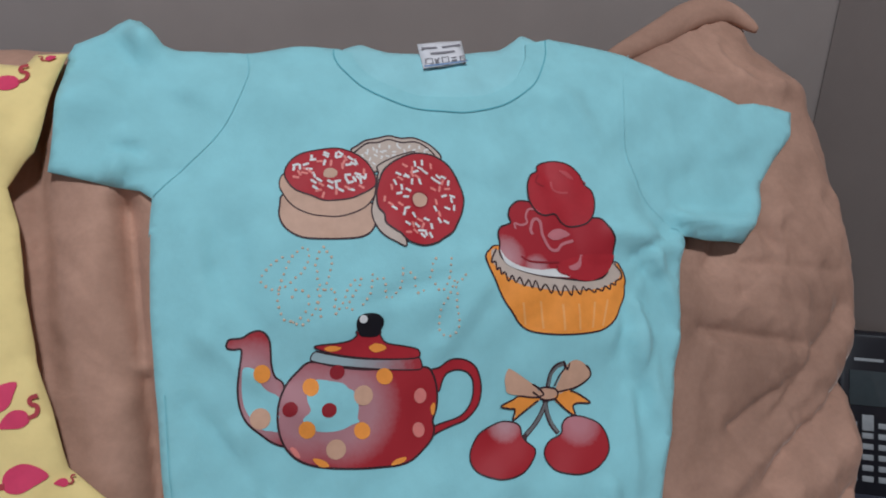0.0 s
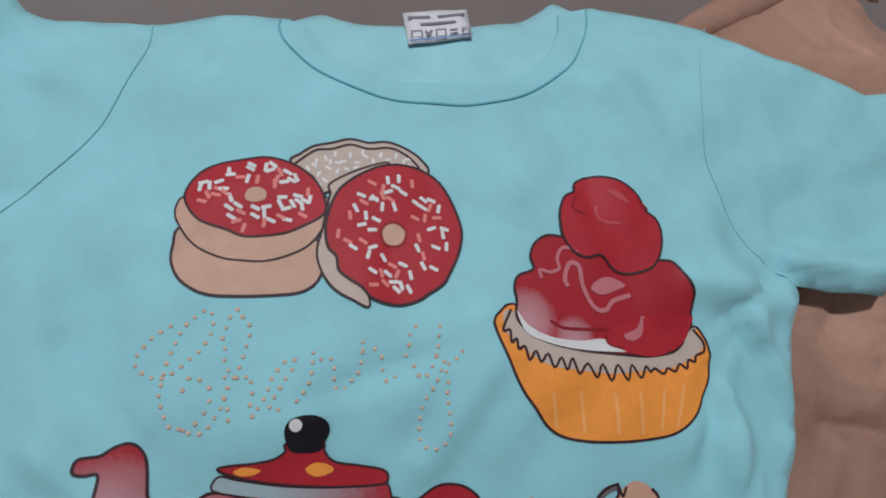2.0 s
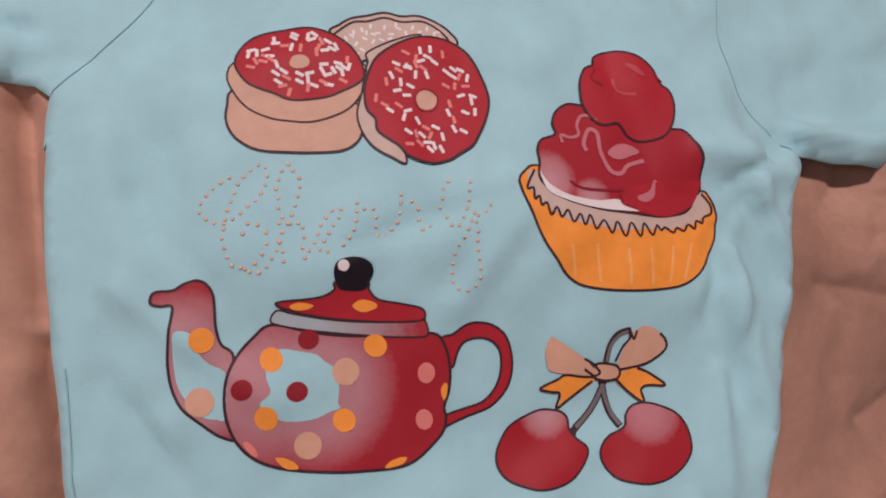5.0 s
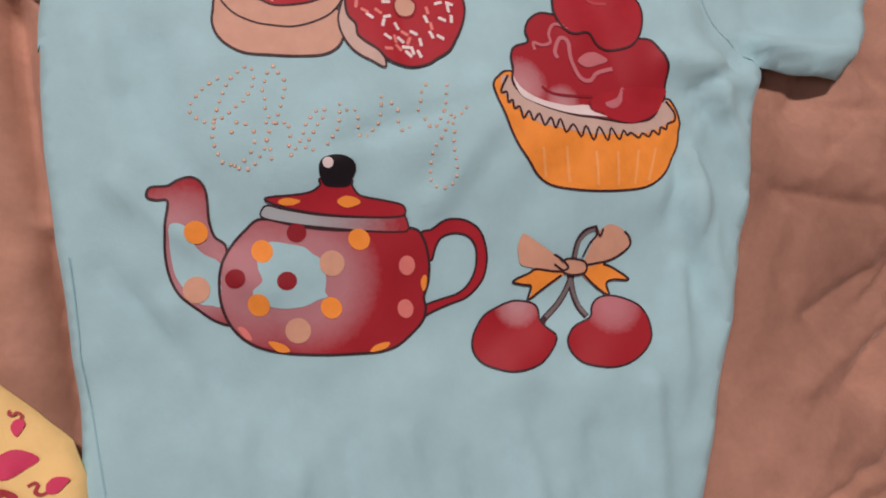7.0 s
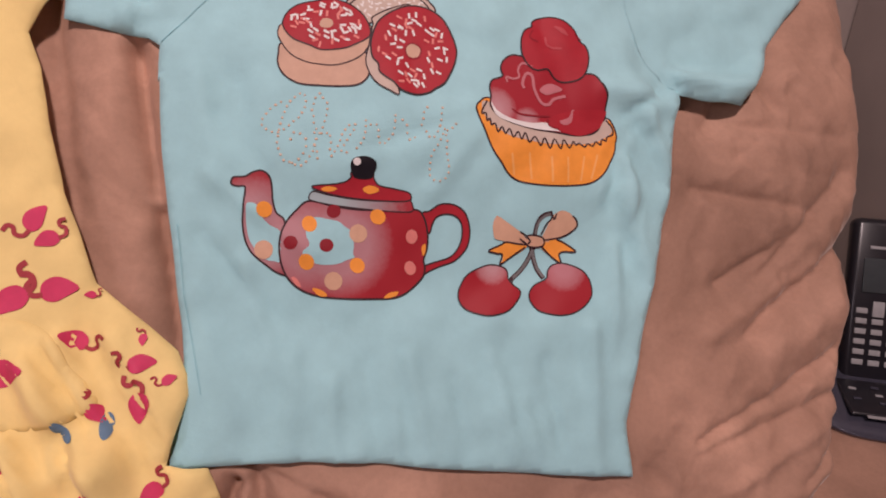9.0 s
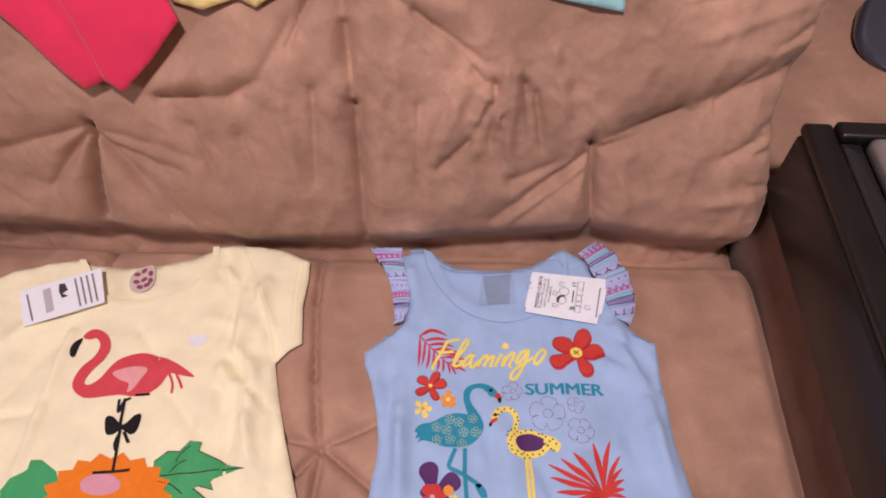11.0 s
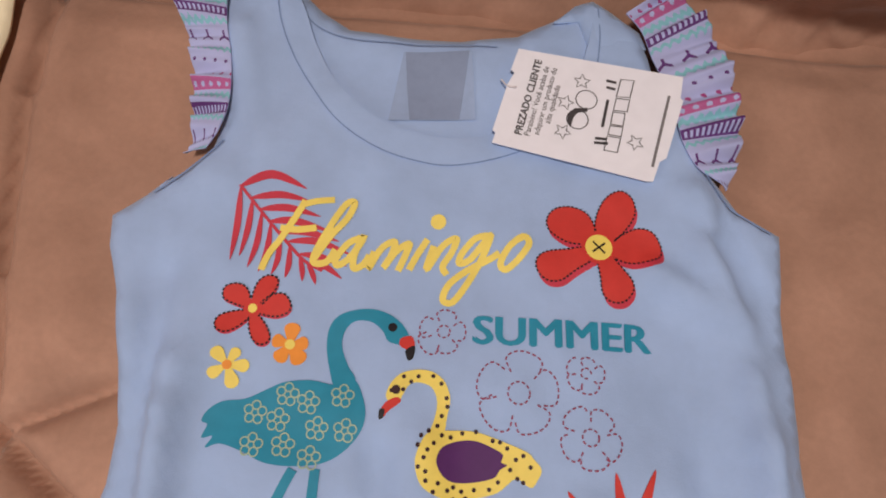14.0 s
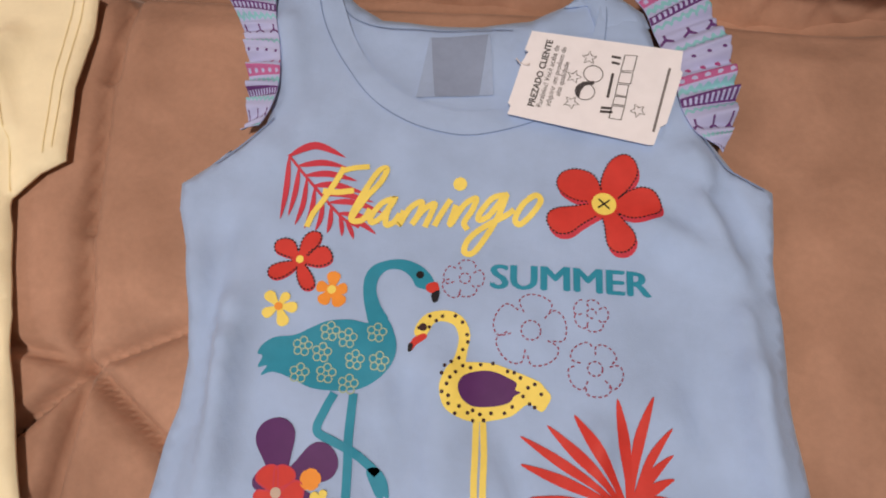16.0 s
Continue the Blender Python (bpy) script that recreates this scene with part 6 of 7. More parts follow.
for c, tips in ((((24.19, -8.93)), [((23.15, -8.80)), ((24.25, -7.97)), ((25.13, -8.83)), ((24.50, -9.85)), ((23.36, -9.78))]),
                (((27.65, -11.14)), [((25.92, -10.64)), ((27.82, -9.39)), ((29.28, -10.66)), ((28.59, -12.58)), ((26.44, -12.47))]),
                (((30.44, -9.95)), [((29.64, -9.63)), ((30.49, -9.28)), ((31.25, -9.90)), ((30.75, -10.77)), ((29.80, -10.52))]),
                (((30.78, -12.56)), [((29.88, -11.59)), ((31.41, -11.51)), ((32.02, -12.94)), ((31.05, -13.82)), ((29.71, -13.25))])):
    loops = []
    for tip in tips:
        q, t = np.array(c), np.array(tip)
        d = t - q
        n = np.array((-d[1], d[0]))
        loops.append([tuple(q + d * a + n * b) for a, b in ((0.45, 0.28), (0.75, 0.46), (0.97, 0.25), (1.0, -0.1), (0.85, -0.42), (0.5, -0.38))])
    stitches(SKY, "stitched_flower", loops, INK_WINE, blue_top, 1, 0.07, 0.27, False)
    r = float(np.hypot(*(np.array(tips[0]) - np.array(c)))) * 0.26
    stitches(SKY, "flower_ring", [disc(*c, r, 10)], INK_WINE, blue_top, 1, 0.07, 0.25)

# turquoise flamingo
SKY.fill("flamingo_print", [(20.01, -11.93), (19.59, -11.19), (19.29, -10.25), (19.26, -9.41), (19.57, -8.83), (20.22, -8.50), (21.00, -8.36), (21.76, -8.49), (22.36, -8.85), (22.72, -9.33), (22.72, -9.77), (22.28, -9.76), (21.85, -9.66), (21.56, -9.26), (21.00, -8.93), (20.30, -9.00), (19.94, -9.49), (19.94, -10.16), (20.33, -10.92), (20.75, -11.51)], INK_TURQ, blue_top, 1, 0.5, "turquoise flamingo neck print", per=4)
SKY.fill("flamingo_print", [(20.67, -11.46), (21.16, -12.09), (21.41, -12.85), (21.27, -13.64), (20.66, -14.48), (19.85, -14.98), (18.69, -15.20), (17.64, -15.19), (16.66, -14.88), (15.71, -14.70), (15.16, -14.93), (15.35, -14.45), (14.92, -14.57), (15.03, -14.03), (14.76, -13.91), (14.95, -13.42), (15.47, -13.03), (16.35, -12.82), (17.17, -12.33), (17.87, -11.94), (18.92, -11.73), (19.92, -11.79)], INK_TURQ, blue_top, 1, 0.6, "turquoise flamingo body print", per=4)
SKY.ribbons("flamingo_leg", [[(18.86, -15.30), (18.58, -16.10), (18.37, -17.05), (19.15, -17.41), (20.10, -17.76), (20.91, -18.21), (21.41, -18.56)], [(19.74, -15.18), (19.80, -16.23), (19.85, -17.23), (19.98, -18.19), (20.16, -19.54), (20.31, -20.71), (20.31, -20.98)]], 0.40, INK_TURQ, blue_top, 1)
SKY.fill("flamingo_foot", [(20.88, -18.49), (21.36, -18.29), (21.88, -18.77), (22.09, -19.50), (21.86, -19.45), (21.78, -19.65), (21.53, -19.52), (21.31, -19.25)], INK_TURQ, blue_top, 1)
SKY.fill("flamingo_foot", [(20.49, -20.62), (20.76, -20.74), (21.50, -20.75), (21.35, -21.01), (21.04, -21.04), (21.12, -21.52), (20.73, -21.44), (20.26, -20.95)], INK_TURQ, blue_top, 1)
SKY.fill("flamingo_beak", [(22.39, -9.48), (22.84, -9.32), (23.03, -9.72), (22.81, -9.92), (22.41, -9.81)], INK_FLAME, blue_top, 2)
SKY.fill("flamingo_beak", [(22.68, -9.94), (23.03, -9.72), (23.04, -10.22), (22.85, -10.38), (22.72, -10.20)], INK_BLACK, blue_top, 3)
SKY.fill("flamingo_eye", disc(*((21.97, -9.04)), 0.2, 8), INK_BLACK, blue_top, 2)
for c in (((18.06, -12.43)), ((18.97, -12.65)), ((20.34, -12.21)), ((16.86, -13.31)), ((17.85, -13.49)), ((19.50, -13.63)), ((20.68, -13.57)), ((16.99, -14.59)), ((18.27, -14.44)), ((19.40, -14.80))):
    SKY.ribbons("flower_mark", [disc(c[0] + 0.30 * math.cos(a), c[1] + 0.30 * math.sin(a), 0.18, 7) for a in (0.3, 1.55, 2.8, 4.05, 5.3)], 0.06, INK_LIME, blue_top, 2, closed=True, per=2)

# yellow spotted flamingo
SKY.fill("flamingo_print", [(22.32, -12.19), (22.12, -11.90), (22.28, -11.36), (22.68, -10.92), (23.36, -10.70), (24.00, -10.74), (24.51, -11.09), (24.82, -11.75), (24.77, -12.54), (24.70, -13.17), (24.12, -13.40), (24.26, -12.61), (24.28, -11.92), (23.99, -11.38), (23.44, -11.24), (23.03, -11.39), (22.84, -11.80), (22.66, -12.20)], INK_YELLOW, blue_top, 1, 0.5, "yellow spotted flamingo neck print", per=4)
SKY.fill("flamingo_print", [(24.09, -13.19), (23.74, -13.91), (23.71, -14.52), (24.03, -15.22), (24.67, -15.57), (25.49, -15.69), (26.35, -15.49), (27.20, -15.17), (27.88, -14.55), (28.50, -14.82), (28.77, -14.49), (28.88, -14.06), (28.55, -13.71), (28.22, -13.45), (27.13, -13.15), (26.04, -12.93), (24.98, -13.01)], INK_YELLOW, blue_top, 1, 0.6, "yellow spotted flamingo body print", per=4)
SKY.fill("wing_print", [(24.55, -14.26), (24.71, -13.72), (25.34, -13.39), (26.08, -13.29), (26.86, -13.49), (27.25, -13.68), (27.22, -13.98), (27.47, -14.07), (27.19, -14.29), (26.99, -14.61), (26.28, -14.88), (25.40, -15.00), (24.86, -14.78)], INK_PLUM, blue_top, 2, 0.6, "plum wing print")
SKY.ribbons("flamingo_leg", [[(25.58, -15.68), (25.71, -17.15), (25.79, -18.25), (25.97, -19.79)], [(25.90, -15.64), (26.11, -17.10), (26.19, -18.20), (26.34, -19.84)]], 0.30, INK_YELLOW, blue_top, 1)
SKY.fill("flamingo_foot", [(25.98, -19.77), (26.42, -19.72), (26.42, -20.27), (25.99, -20.47), (25.20, -20.49), (25.08, -20.26)], INK_YELLOW, blue_top, 1)
SKY.fill("flamingo_beak", [(22.59, -11.96), (22.77, -12.13), (22.32, -12.57), (22.15, -12.84), (21.99, -12.61), (22.17, -12.21)], INK_FLAME, blue_top, 2)
SKY.fill("flamingo_beak", [(22.15, -12.84), (21.98, -12.92), (21.95, -12.55), (22.16, -12.52)], INK_BLACK, blue_top, 3)
SKY.fill("flamingo_eye", disc(*((22.51, -11.65)), 0.19, 8), INK_LINE, blue_top, 2)
SKY.blobs("spots", [disc(x, y, 0.095, 7) for x, y in [(22.76, -11.07), (23.37, -10.99), (23.99, -10.90), (24.37, -11.17), (24.66, -11.74), (24.74, -12.08), (24.55, -12.48), (24.42, -12.90), (24.09, -13.13), (23.81, -13.35), (23.10, -11.25), (22.33, -11.71), (22.81, -11.61), (23.72, -13.73), (24.02, -14.18), (23.84, -14.56), (24.21, -15.05), (24.56, -15.44), (25.14, -15.33), (25.71, -15.31), (26.22, -15.19), (26.84, -15.10), (27.16, -14.77), (27.61, -14.23), (27.94, -14.54), (28.19, -14.66), (27.40, -13.41), (27.80, -13.81), (28.09, -13.62), (27.08, -13.21), (26.77, -13.19), (26.04, -12.93), (25.48, -13.06), (25.02, -13.28), (24.65, -13.24), (24.36, -13.58), (24.13, -13.86), (24.72, -15.09), (25.36, -15.18), (28.43, -14.03), (24.16, -14.70), (25.91, -15.55), (25.42, -15.64)]], INK_LINE, blue_top, 3)["kind"] = "stuff"

# red palm leaf and dark flower at the lower corners
fan = ((32.66, -18.72))
for tip, w in ((((27.64, -16.01)), 0.5), (((28.82, -15.37)), 0.55), (((29.98, -14.74)), 0.6), (((31.84, -13.78)), 0.6), (((33.48, -13.46)), 0.55), (((34.39, -14.75)), 0.45), (((34.51, -15.90)), 0.45), (((34.60, -16.92)), 0.5), (((34.56, -17.82)), 0.5), (((27.79, -17.23)), 0.55), (((28.30, -18.58)), 0.55), (((29.66, -19.39)), 0.5), (((30.46, -19.88)), 0.5), (((31.98, -19.80)), 0.45), (((33.83, -20.41)), 0.55), (((34.64, -18.59)), 0.4), (((32.78, -20.02)), 0.35)):
    c, t = np.array(fan), np.array(tip)
    d = t - c
    n = np.array((-d[1], d[0])) / np.hypot(*d)
    bend = 0.35 * (1 if d[0] > 0 else -1)
    SKY.fill("palm_leaf", [tuple(c + d * a + n * (b * w * 0.6 + bend * a * (1 - a) * 2)) for a, b in ((0.0, 0.25), (0.3, 0.5), (0.6, 0.95), (0.85, 0.6), (1.0, 0.0), (0.85, -0.35), (0.6, -0.6), (0.3, -0.4), (0.0, -0.25))], INK_FLAME, blue_top, 1, 0.9, per=3)
plum = ((17.16, -19.59))
flower(SKY, "flower_print", plum, [((16.24, -16.78)), ((19.39, -17.91)), ((19.77, -21.45)), ((16.81, -22.23)), ((15.91, -19.57))], INK_PLUM, blue_top, 0.72, 1, "dark plum flower print")
mid = ((17.07, -19.95))
shapes = flower(SKY, "flower_print", mid, [((16.30, -18.96)), ((17.38, -18.78)), ((18.30, -19.78)), ((17.53, -21.10)), ((16.21, -20.48))], INK_FLAME, blue_top, 0.95, 2, "vermilion flower print")
SKY.ribbons("flower_outline", shapes, 0.07, INK_CORAL, blue_top, 3, closed=True)
SKY.fill("flower_eye", disc(*mid, 0.24, 8), INK_PALE, blue_top, 4)
oc = ((18.48, -19.19))
flower(SKY, "flower_print", oc, [(oc[0] + 0.48 * math.cos(a), oc[1] + 0.48 * math.sin(a)) for a in (0.3, 1.55, 2.8, 4.05, 5.3)], INK_ORANGE, blue_top, 1.2, 3, "small orange flower print")
yc = ((19.15, -20.15))
flower(SKY, "flower_print", yc, [((18.65, -19.74)), ((19.16, -19.53)), ((19.83, -20.01)), ((19.50, -20.82)), ((18.43, -20.60))], INK_YELLOW, blue_top, 0.7, 3, "small yellow flower print")
SKY.fill("flower_eye", disc(*yc, 0.2, 6), INK_ORANGE, blue_top, 5)
# see-through size mark in the neck
SKY.fill("neck_stamp", [(20.43, 4.88), (23.79, 5.42), (24.08, 3.78), (24.42, 1.69), (20.22, 0.93), (20.31, 2.94)], ink("pale_neck_stamp", (0.32, 0.43, 0.64)), blue_top, -21, smooth_outline=False)
SKY.fill("size_mark", [(20.51, 4.89), (23.68, 5.40), (23.67, 3.56), (23.63, 1.58), (21.23, 1.13), (20.84, 3.02)], ink("grey_size_mark", (0.25, 0.32, 0.47)), blue_top, -20, smooth_outline=False, label="grey printed neck mark")

# ---------------------------------------------------------------- pale yellow tee prints
INK_PINK = ink("flamingo_pink_ink", (0.68, 0.07, 0.09))
INK_PINKPALE = ink("pale_pink_ink", (0.80, 0.36, 0.36))
INK_GREEN = ink("leaf_green_ink", (0.045, 0.36, 0.13))
INK_TANGERINE = ink("tangerine_ink", (0.86, 0.21, 0.01))
INK_LILAC = ink("lilac_ink", (0.70, 0.32, 0.40))
CREAM.fill("leaf_print", [(-9.85, -18.68), (-8.87, -17.59), (-7.63, -17.57), (-6.82, -16.58), (-5.74, -16.54), (-5.72, -17.41), (-3.74, -18.02), (-2.57, -18.53), (-0.85, -18.72), (-2.71, -19.38), (-3.86, -20.09), (-3.31, -20.83), (-4.85, -20.58), (-5.21, -20.86), (-3.05, -22.04), (-4.53, -21.88), (-6.17, -22.45), (-7.59, -22.95), (-9.00, -22.48)], INK_GREEN, butter_tee, 1, 0.7, "green leaf print", smooth_outline=False)
CREAM.ribbons("leaf_vein", [[(-8.76, -19.95), (-6.46, -19.65), (-3.34, -19.00), (-1.03, -18.75)], [(-7.94, -19.61), (-7.32, -18.82), (-6.53, -18.39)], [(-9.01, -20.45), (-7.44, -20.70), (-6.06, -21.42)], [(-7.65, -18.63), (-7.49, -17.89), (-6.62, -17.05)]], 0.12, INK_LINE, butter_tee, 2)
CREAM.ribbons("leaf_outline", [[(-9.85, -18.68), (-8.87, -17.59), (-7.63, -17.57), (-6.82, -16.58), (-5.74, -16.54), (-5.72, -17.41), (-3.74, -18.02), (-2.57, -18.53), (-0.85, -18.72), (-2.71, -19.38), (-3.86, -20.09), (-3.31, -20.83), (-4.85, -20.58), (-5.21, -20.86), (-3.05, -22.04), (-4.53, -21.88), (-6.17, -22.45), (-7.59, -22.95), (-9.00, -22.48)]], 0.1, INK_LINE, butter_tee, 2, smooth=False)
CREAM.fill("leaf_print", [(-18.81, -20.34), (-20.67, -19.41), (-21.77, -19.50), (-21.60, -20.40), (-22.76, -21.44), (-23.36, -22.43), (-22.53, -23.98), (-19.38, -23.73), (-17.21, -22.55)], INK_GREEN, butter_tee, 1, 0.7, "green leaf print", smooth_outline=False)
petal_c = ((-13.09, -21.30))
pts = []
for i in range(36):
    a = 2 * math.pi * i / 36
    r = 1.0 if i % 2 else 0.86
    pts.append((petal_c[0] + 6.4 * r * math.cos(a), petal_c[1] - 1.2 + 4.4 * r * math.sin(a)))
CREAM.fill("flower_print", pts, INK_TANGERINE, butter_tee, 2, 0.7, "large tangerine flower print", smooth_outline=False)
CREAM.fill("flower_heart", disc(petal_c[0] - 1.0, petal_c[1] + 0.1, 1.9, 14, 1.0), INK_LILAC, butter_tee, 3)
CREAM.fill("flamingo_print", [(-22.43, -6.17), (-22.13, -5.38), (-21.16, -5.09), (-19.77, -5.77), (-18.97, -7.09), (-19.09, -8.45), (-19.75, -9.81), (-20.09, -11.13), (-19.61, -11.53), (-18.69, -10.83), (-17.74, -8.68), (-16.23, -7.77), (-14.64, -7.51), (-12.42, -7.95), (-10.62, -8.68), (-8.71, -9.83), (-10.25, -9.75), (-11.51, -9.65), (-11.99, -10.83), (-12.82, -11.83), (-14.41, -12.39), (-15.62, -12.36), (-17.03, -12.59), (-19.29, -12.94), (-20.87, -12.13), (-21.37, -11.03), (-21.09, -9.59), (-20.26, -8.20), (-20.16, -6.97), (-20.87, -6.20), (-21.56, -6.39)], INK_PINK, butter_tee, 2, 0.6, "bright pink flamingo print", per=4)
CREAM.fill("wing_print", [(-17.52, -9.97), (-16.22, -9.36), (-14.77, -9.12), (-13.93, -9.38), (-14.24, -10.50), (-14.70, -11.67), (-15.16, -12.01), (-15.35, -11.09), (-16.61, -10.67)], INK_PINKPALE, butter_tee, 3, 0.6)
CREAM.ribbons("feather", [[(-11.51, -9.65), (-10.81, -10.75), (-10.66, -11.67)], [(-10.79, -9.60), (-10.13, -10.44), (-9.64, -11.16)]], 0.25, INK_PINK, butter_tee, 2)
CREAM.fill("beak_print", [(-23.18, -7.61), (-23.02, -6.70), (-22.37, -6.31), (-22.41, -7.34), (-22.40, -8.49), (-22.89, -8.40)], INK_BLACK, butter_tee, 2)
CREAM.ribbons("leg_print", [[(-15.07, -12.68), (-14.67, -14.70), (-14.16, -16.40), (-13.66, -18.59), (-13.33, -20.07)], [(-15.60, -12.85), (-15.19, -14.14), (-15.04, -13.05), (-14.51, -12.58)], [(-14.17, -12.25), (-12.75, -12.02)], [(-15.22, -20.22), (-13.37, -19.96), (-11.83, -19.63)]], 0.28, INK_BLACK, butter_tee, 4)
CREAM.fill("bow_print", [(-14.23, -15.36), (-15.58, -14.65), (-16.16, -14.93), (-15.55, -16.39), (-14.83, -16.45), (-14.11, -15.93), (-13.04, -16.31), (-12.58, -15.70), (-12.79, -14.26), (-13.48, -14.31)], INK_BLACK, butter_tee, 4, label="black bow print")
CREAM.ribbons("bow_tail", [[(-14.16, -16.11), (-14.26, -17.25), (-13.87, -17.95)], [(-13.82, -16.08), (-12.93, -17.15)]], 0.3, INK_BLACK, butter_tee, 4)
CREAM.fill("size_sticker", disc(*((-9.79, -5.58)), 1.0, 12, 0.75), ink("clear_white_sticker", (0.82, 0.80, 0.84), 0.3), butter_tee, 1, label="small white size sticker")
CREAM.fill("neck_mark", [(-20.37, 2.68), (-18.33, 3.83), (-17.44, 1.51), (-18.28, 0.16), (-19.87, 0.49)], ink("mottled_neck_print", (0.60, 0.50, 0.44)), butter_tee, -19, label="brown and pink printed neck label")
CREAM.blobs("neck_mark_motif", [disc(x, y, 0.42, 7, 0.30, i) for i, (x, y) in enumerate([(-19.79, 2.51), (-19.13, 3.04), (-18.25, 2.76), (-19.51, 1.49), (-18.74, 1.88), (-17.96, 1.82), (-18.89, 0.82), (-18.19, 1.20)])], INK_WINE, butter_tee, -17)

# ---------------------------------------------------------------- flamingo motifs on the yellow blouse
INK_FUCHSIA = ink("fuchsia_ink", (0.66, 0.05, 0.13))
INK_CRIMSON = ink("crimson_motif_ink", (0.42, 0.05, 0.06))
INK_BLUEGREY = ink("blue_grey_ink", (0.12, 0.22, 0.33))


def motif(place, size, turn, flip=1):
    """A little flamingo: round body, hooked neck, thin legs."""
    c, s = math.cos(turn), math.sin(turn)
    layer = 24 if inside(np.array(FRILL, float), np.array([place])).any() else 2
    while not inside(np.array(sun_outline, float), np.array([(place[0] + 1.25 * size * math.cos(q), place[1] + 1.25 * size * math.sin(q)) for q in np.arange(0, 6.2, 0.5)])).all():
        size *= 0.85
        if size < 0.45:
            return

    def at(x, y):
        x *= flip
        return place[0] + size * (x * c - y * s), place[1] + size * (x * s + y * c)
    SUN.fill("flamingo_motif", [at(x, y) for x, y in ((-0.55, 0.1), (-0.35, 0.42), (0.1, 0.5), (0.5, 0.25), (0.75, -0.15), (0.3, -0.3), (-0.15, -0.38), (-0.5, -0.2))], INK_FUCHSIA, print_romper, layer, 0.6, per=3)
    SUN.ribbons("motif_neck", [[at(x, y) for x, y in ((-0.5, 0.0), (-0.85, 0.1), (-0.95, 0.45), (-0.7, 0.65), (-0.75, 0.9), (-1.05, 0.95))]], 0.2 * size, INK_CRIMSON, print_romper, layer, per=4)


for (x, y), size, turn, flip in ((((-16.38, 50.80)), 1.5, 0.7, 1), (((-6.50, 49.09)), 1.4, 0.4, -1), (((-15.53, 47.64)), 1.5, -0.8, 1), (((-9.85, 42.09)), 1.3, -0.7, -1), (((0.38, 41.45)), 1.2, 1.2, -1), (((0.55, 35.83)), 1.2, 0.4, -1), (((-2.40, 41.42)), 0.9, -0.6, 1), (((-8.23, 39.16)), 1.0, -0.9, 1), (((-9.73, 36.78)), 1.0, 0.3, 1), (((-3.25, 36.10)), 0.9, 0.8, 1), (((-2.46, 50.92)), 1.0, 1.5, 1), (((-7.18, 44.55)), 1.5, 0.3, 1), (((-10.35, 43.21)), 1.2, -0.9, 1), (((-3.14, 46.08)), 1.0, -0.8, -1),
                                 (((-1.82, 75.03)), 1.7, 0.5, 1), (((-4.11, 73.00)), 1.2, 0.2, -1), (((-2.26, 51.10)), 1.7, 1.3, 1), (((-4.00, 52.64)), 1.5, 0.1, -1), (((-4.63, 53.99)), 1.3, 1.0, 1), (((-3.46, 55.55)), 1.0, -0.4, -1), (((-3.87, 49.39)), 1.6, 0.2, 1), (((-1.96, 48.86)), 1.3, -0.3, -1), (((2.19, 42.80)), 1.3, 0.5, 1), (((0.91, 45.65)), 1.2, 1.2, -1), (((0.64, 44.07)), 1.0, 0.2, 1), ((-10, 66), 1.5, 0.3, 1), ((-16, 70), 1.5, 0.8, -1), ((-16, 60), 1.5, -0.5, 1), ((-20, 55), 1.4, 0.2, 1), ((-12, 54), 1.4, 0.9, -1)):
    motif((x, y), size * 1.28, turn, flip)
for x, y in [(-10.29, 48.31), (-7.70, 46.25), (-4.18, 40.57), (-1.71, 40.51), (-10.54, 47.00)]:
    SUN.fill("leaf_motif", disc(x, y, 0.8, 8, 0.4, x), INK_BLUEGREY, print_romper, 24 if inside(np.array(FRILL, float), np.array([(x, y)])).any() else 2)

# ---------------------------------------------------------------- ruffles on the straps
LAVENDER = cloth("pale_lavender_cotton", (0.43, 0.47, 0.75))
RUFFLE_WINE = ink("ruffle_wine", (0.36, 0.06, 0.20), 0.85)
RUFFLE_TURQ = ink("ruffle_turquoise", (0.22, 0.52, 0.60), 0.85)
RUFFLE_PLUM = ink("ruffle_plum", (0.12, 0.04, 0.18), 0.85)
RUFFLE_ROSE = ink("ruffle_rose", (0.46, 0.12, 0.30), 0.85)


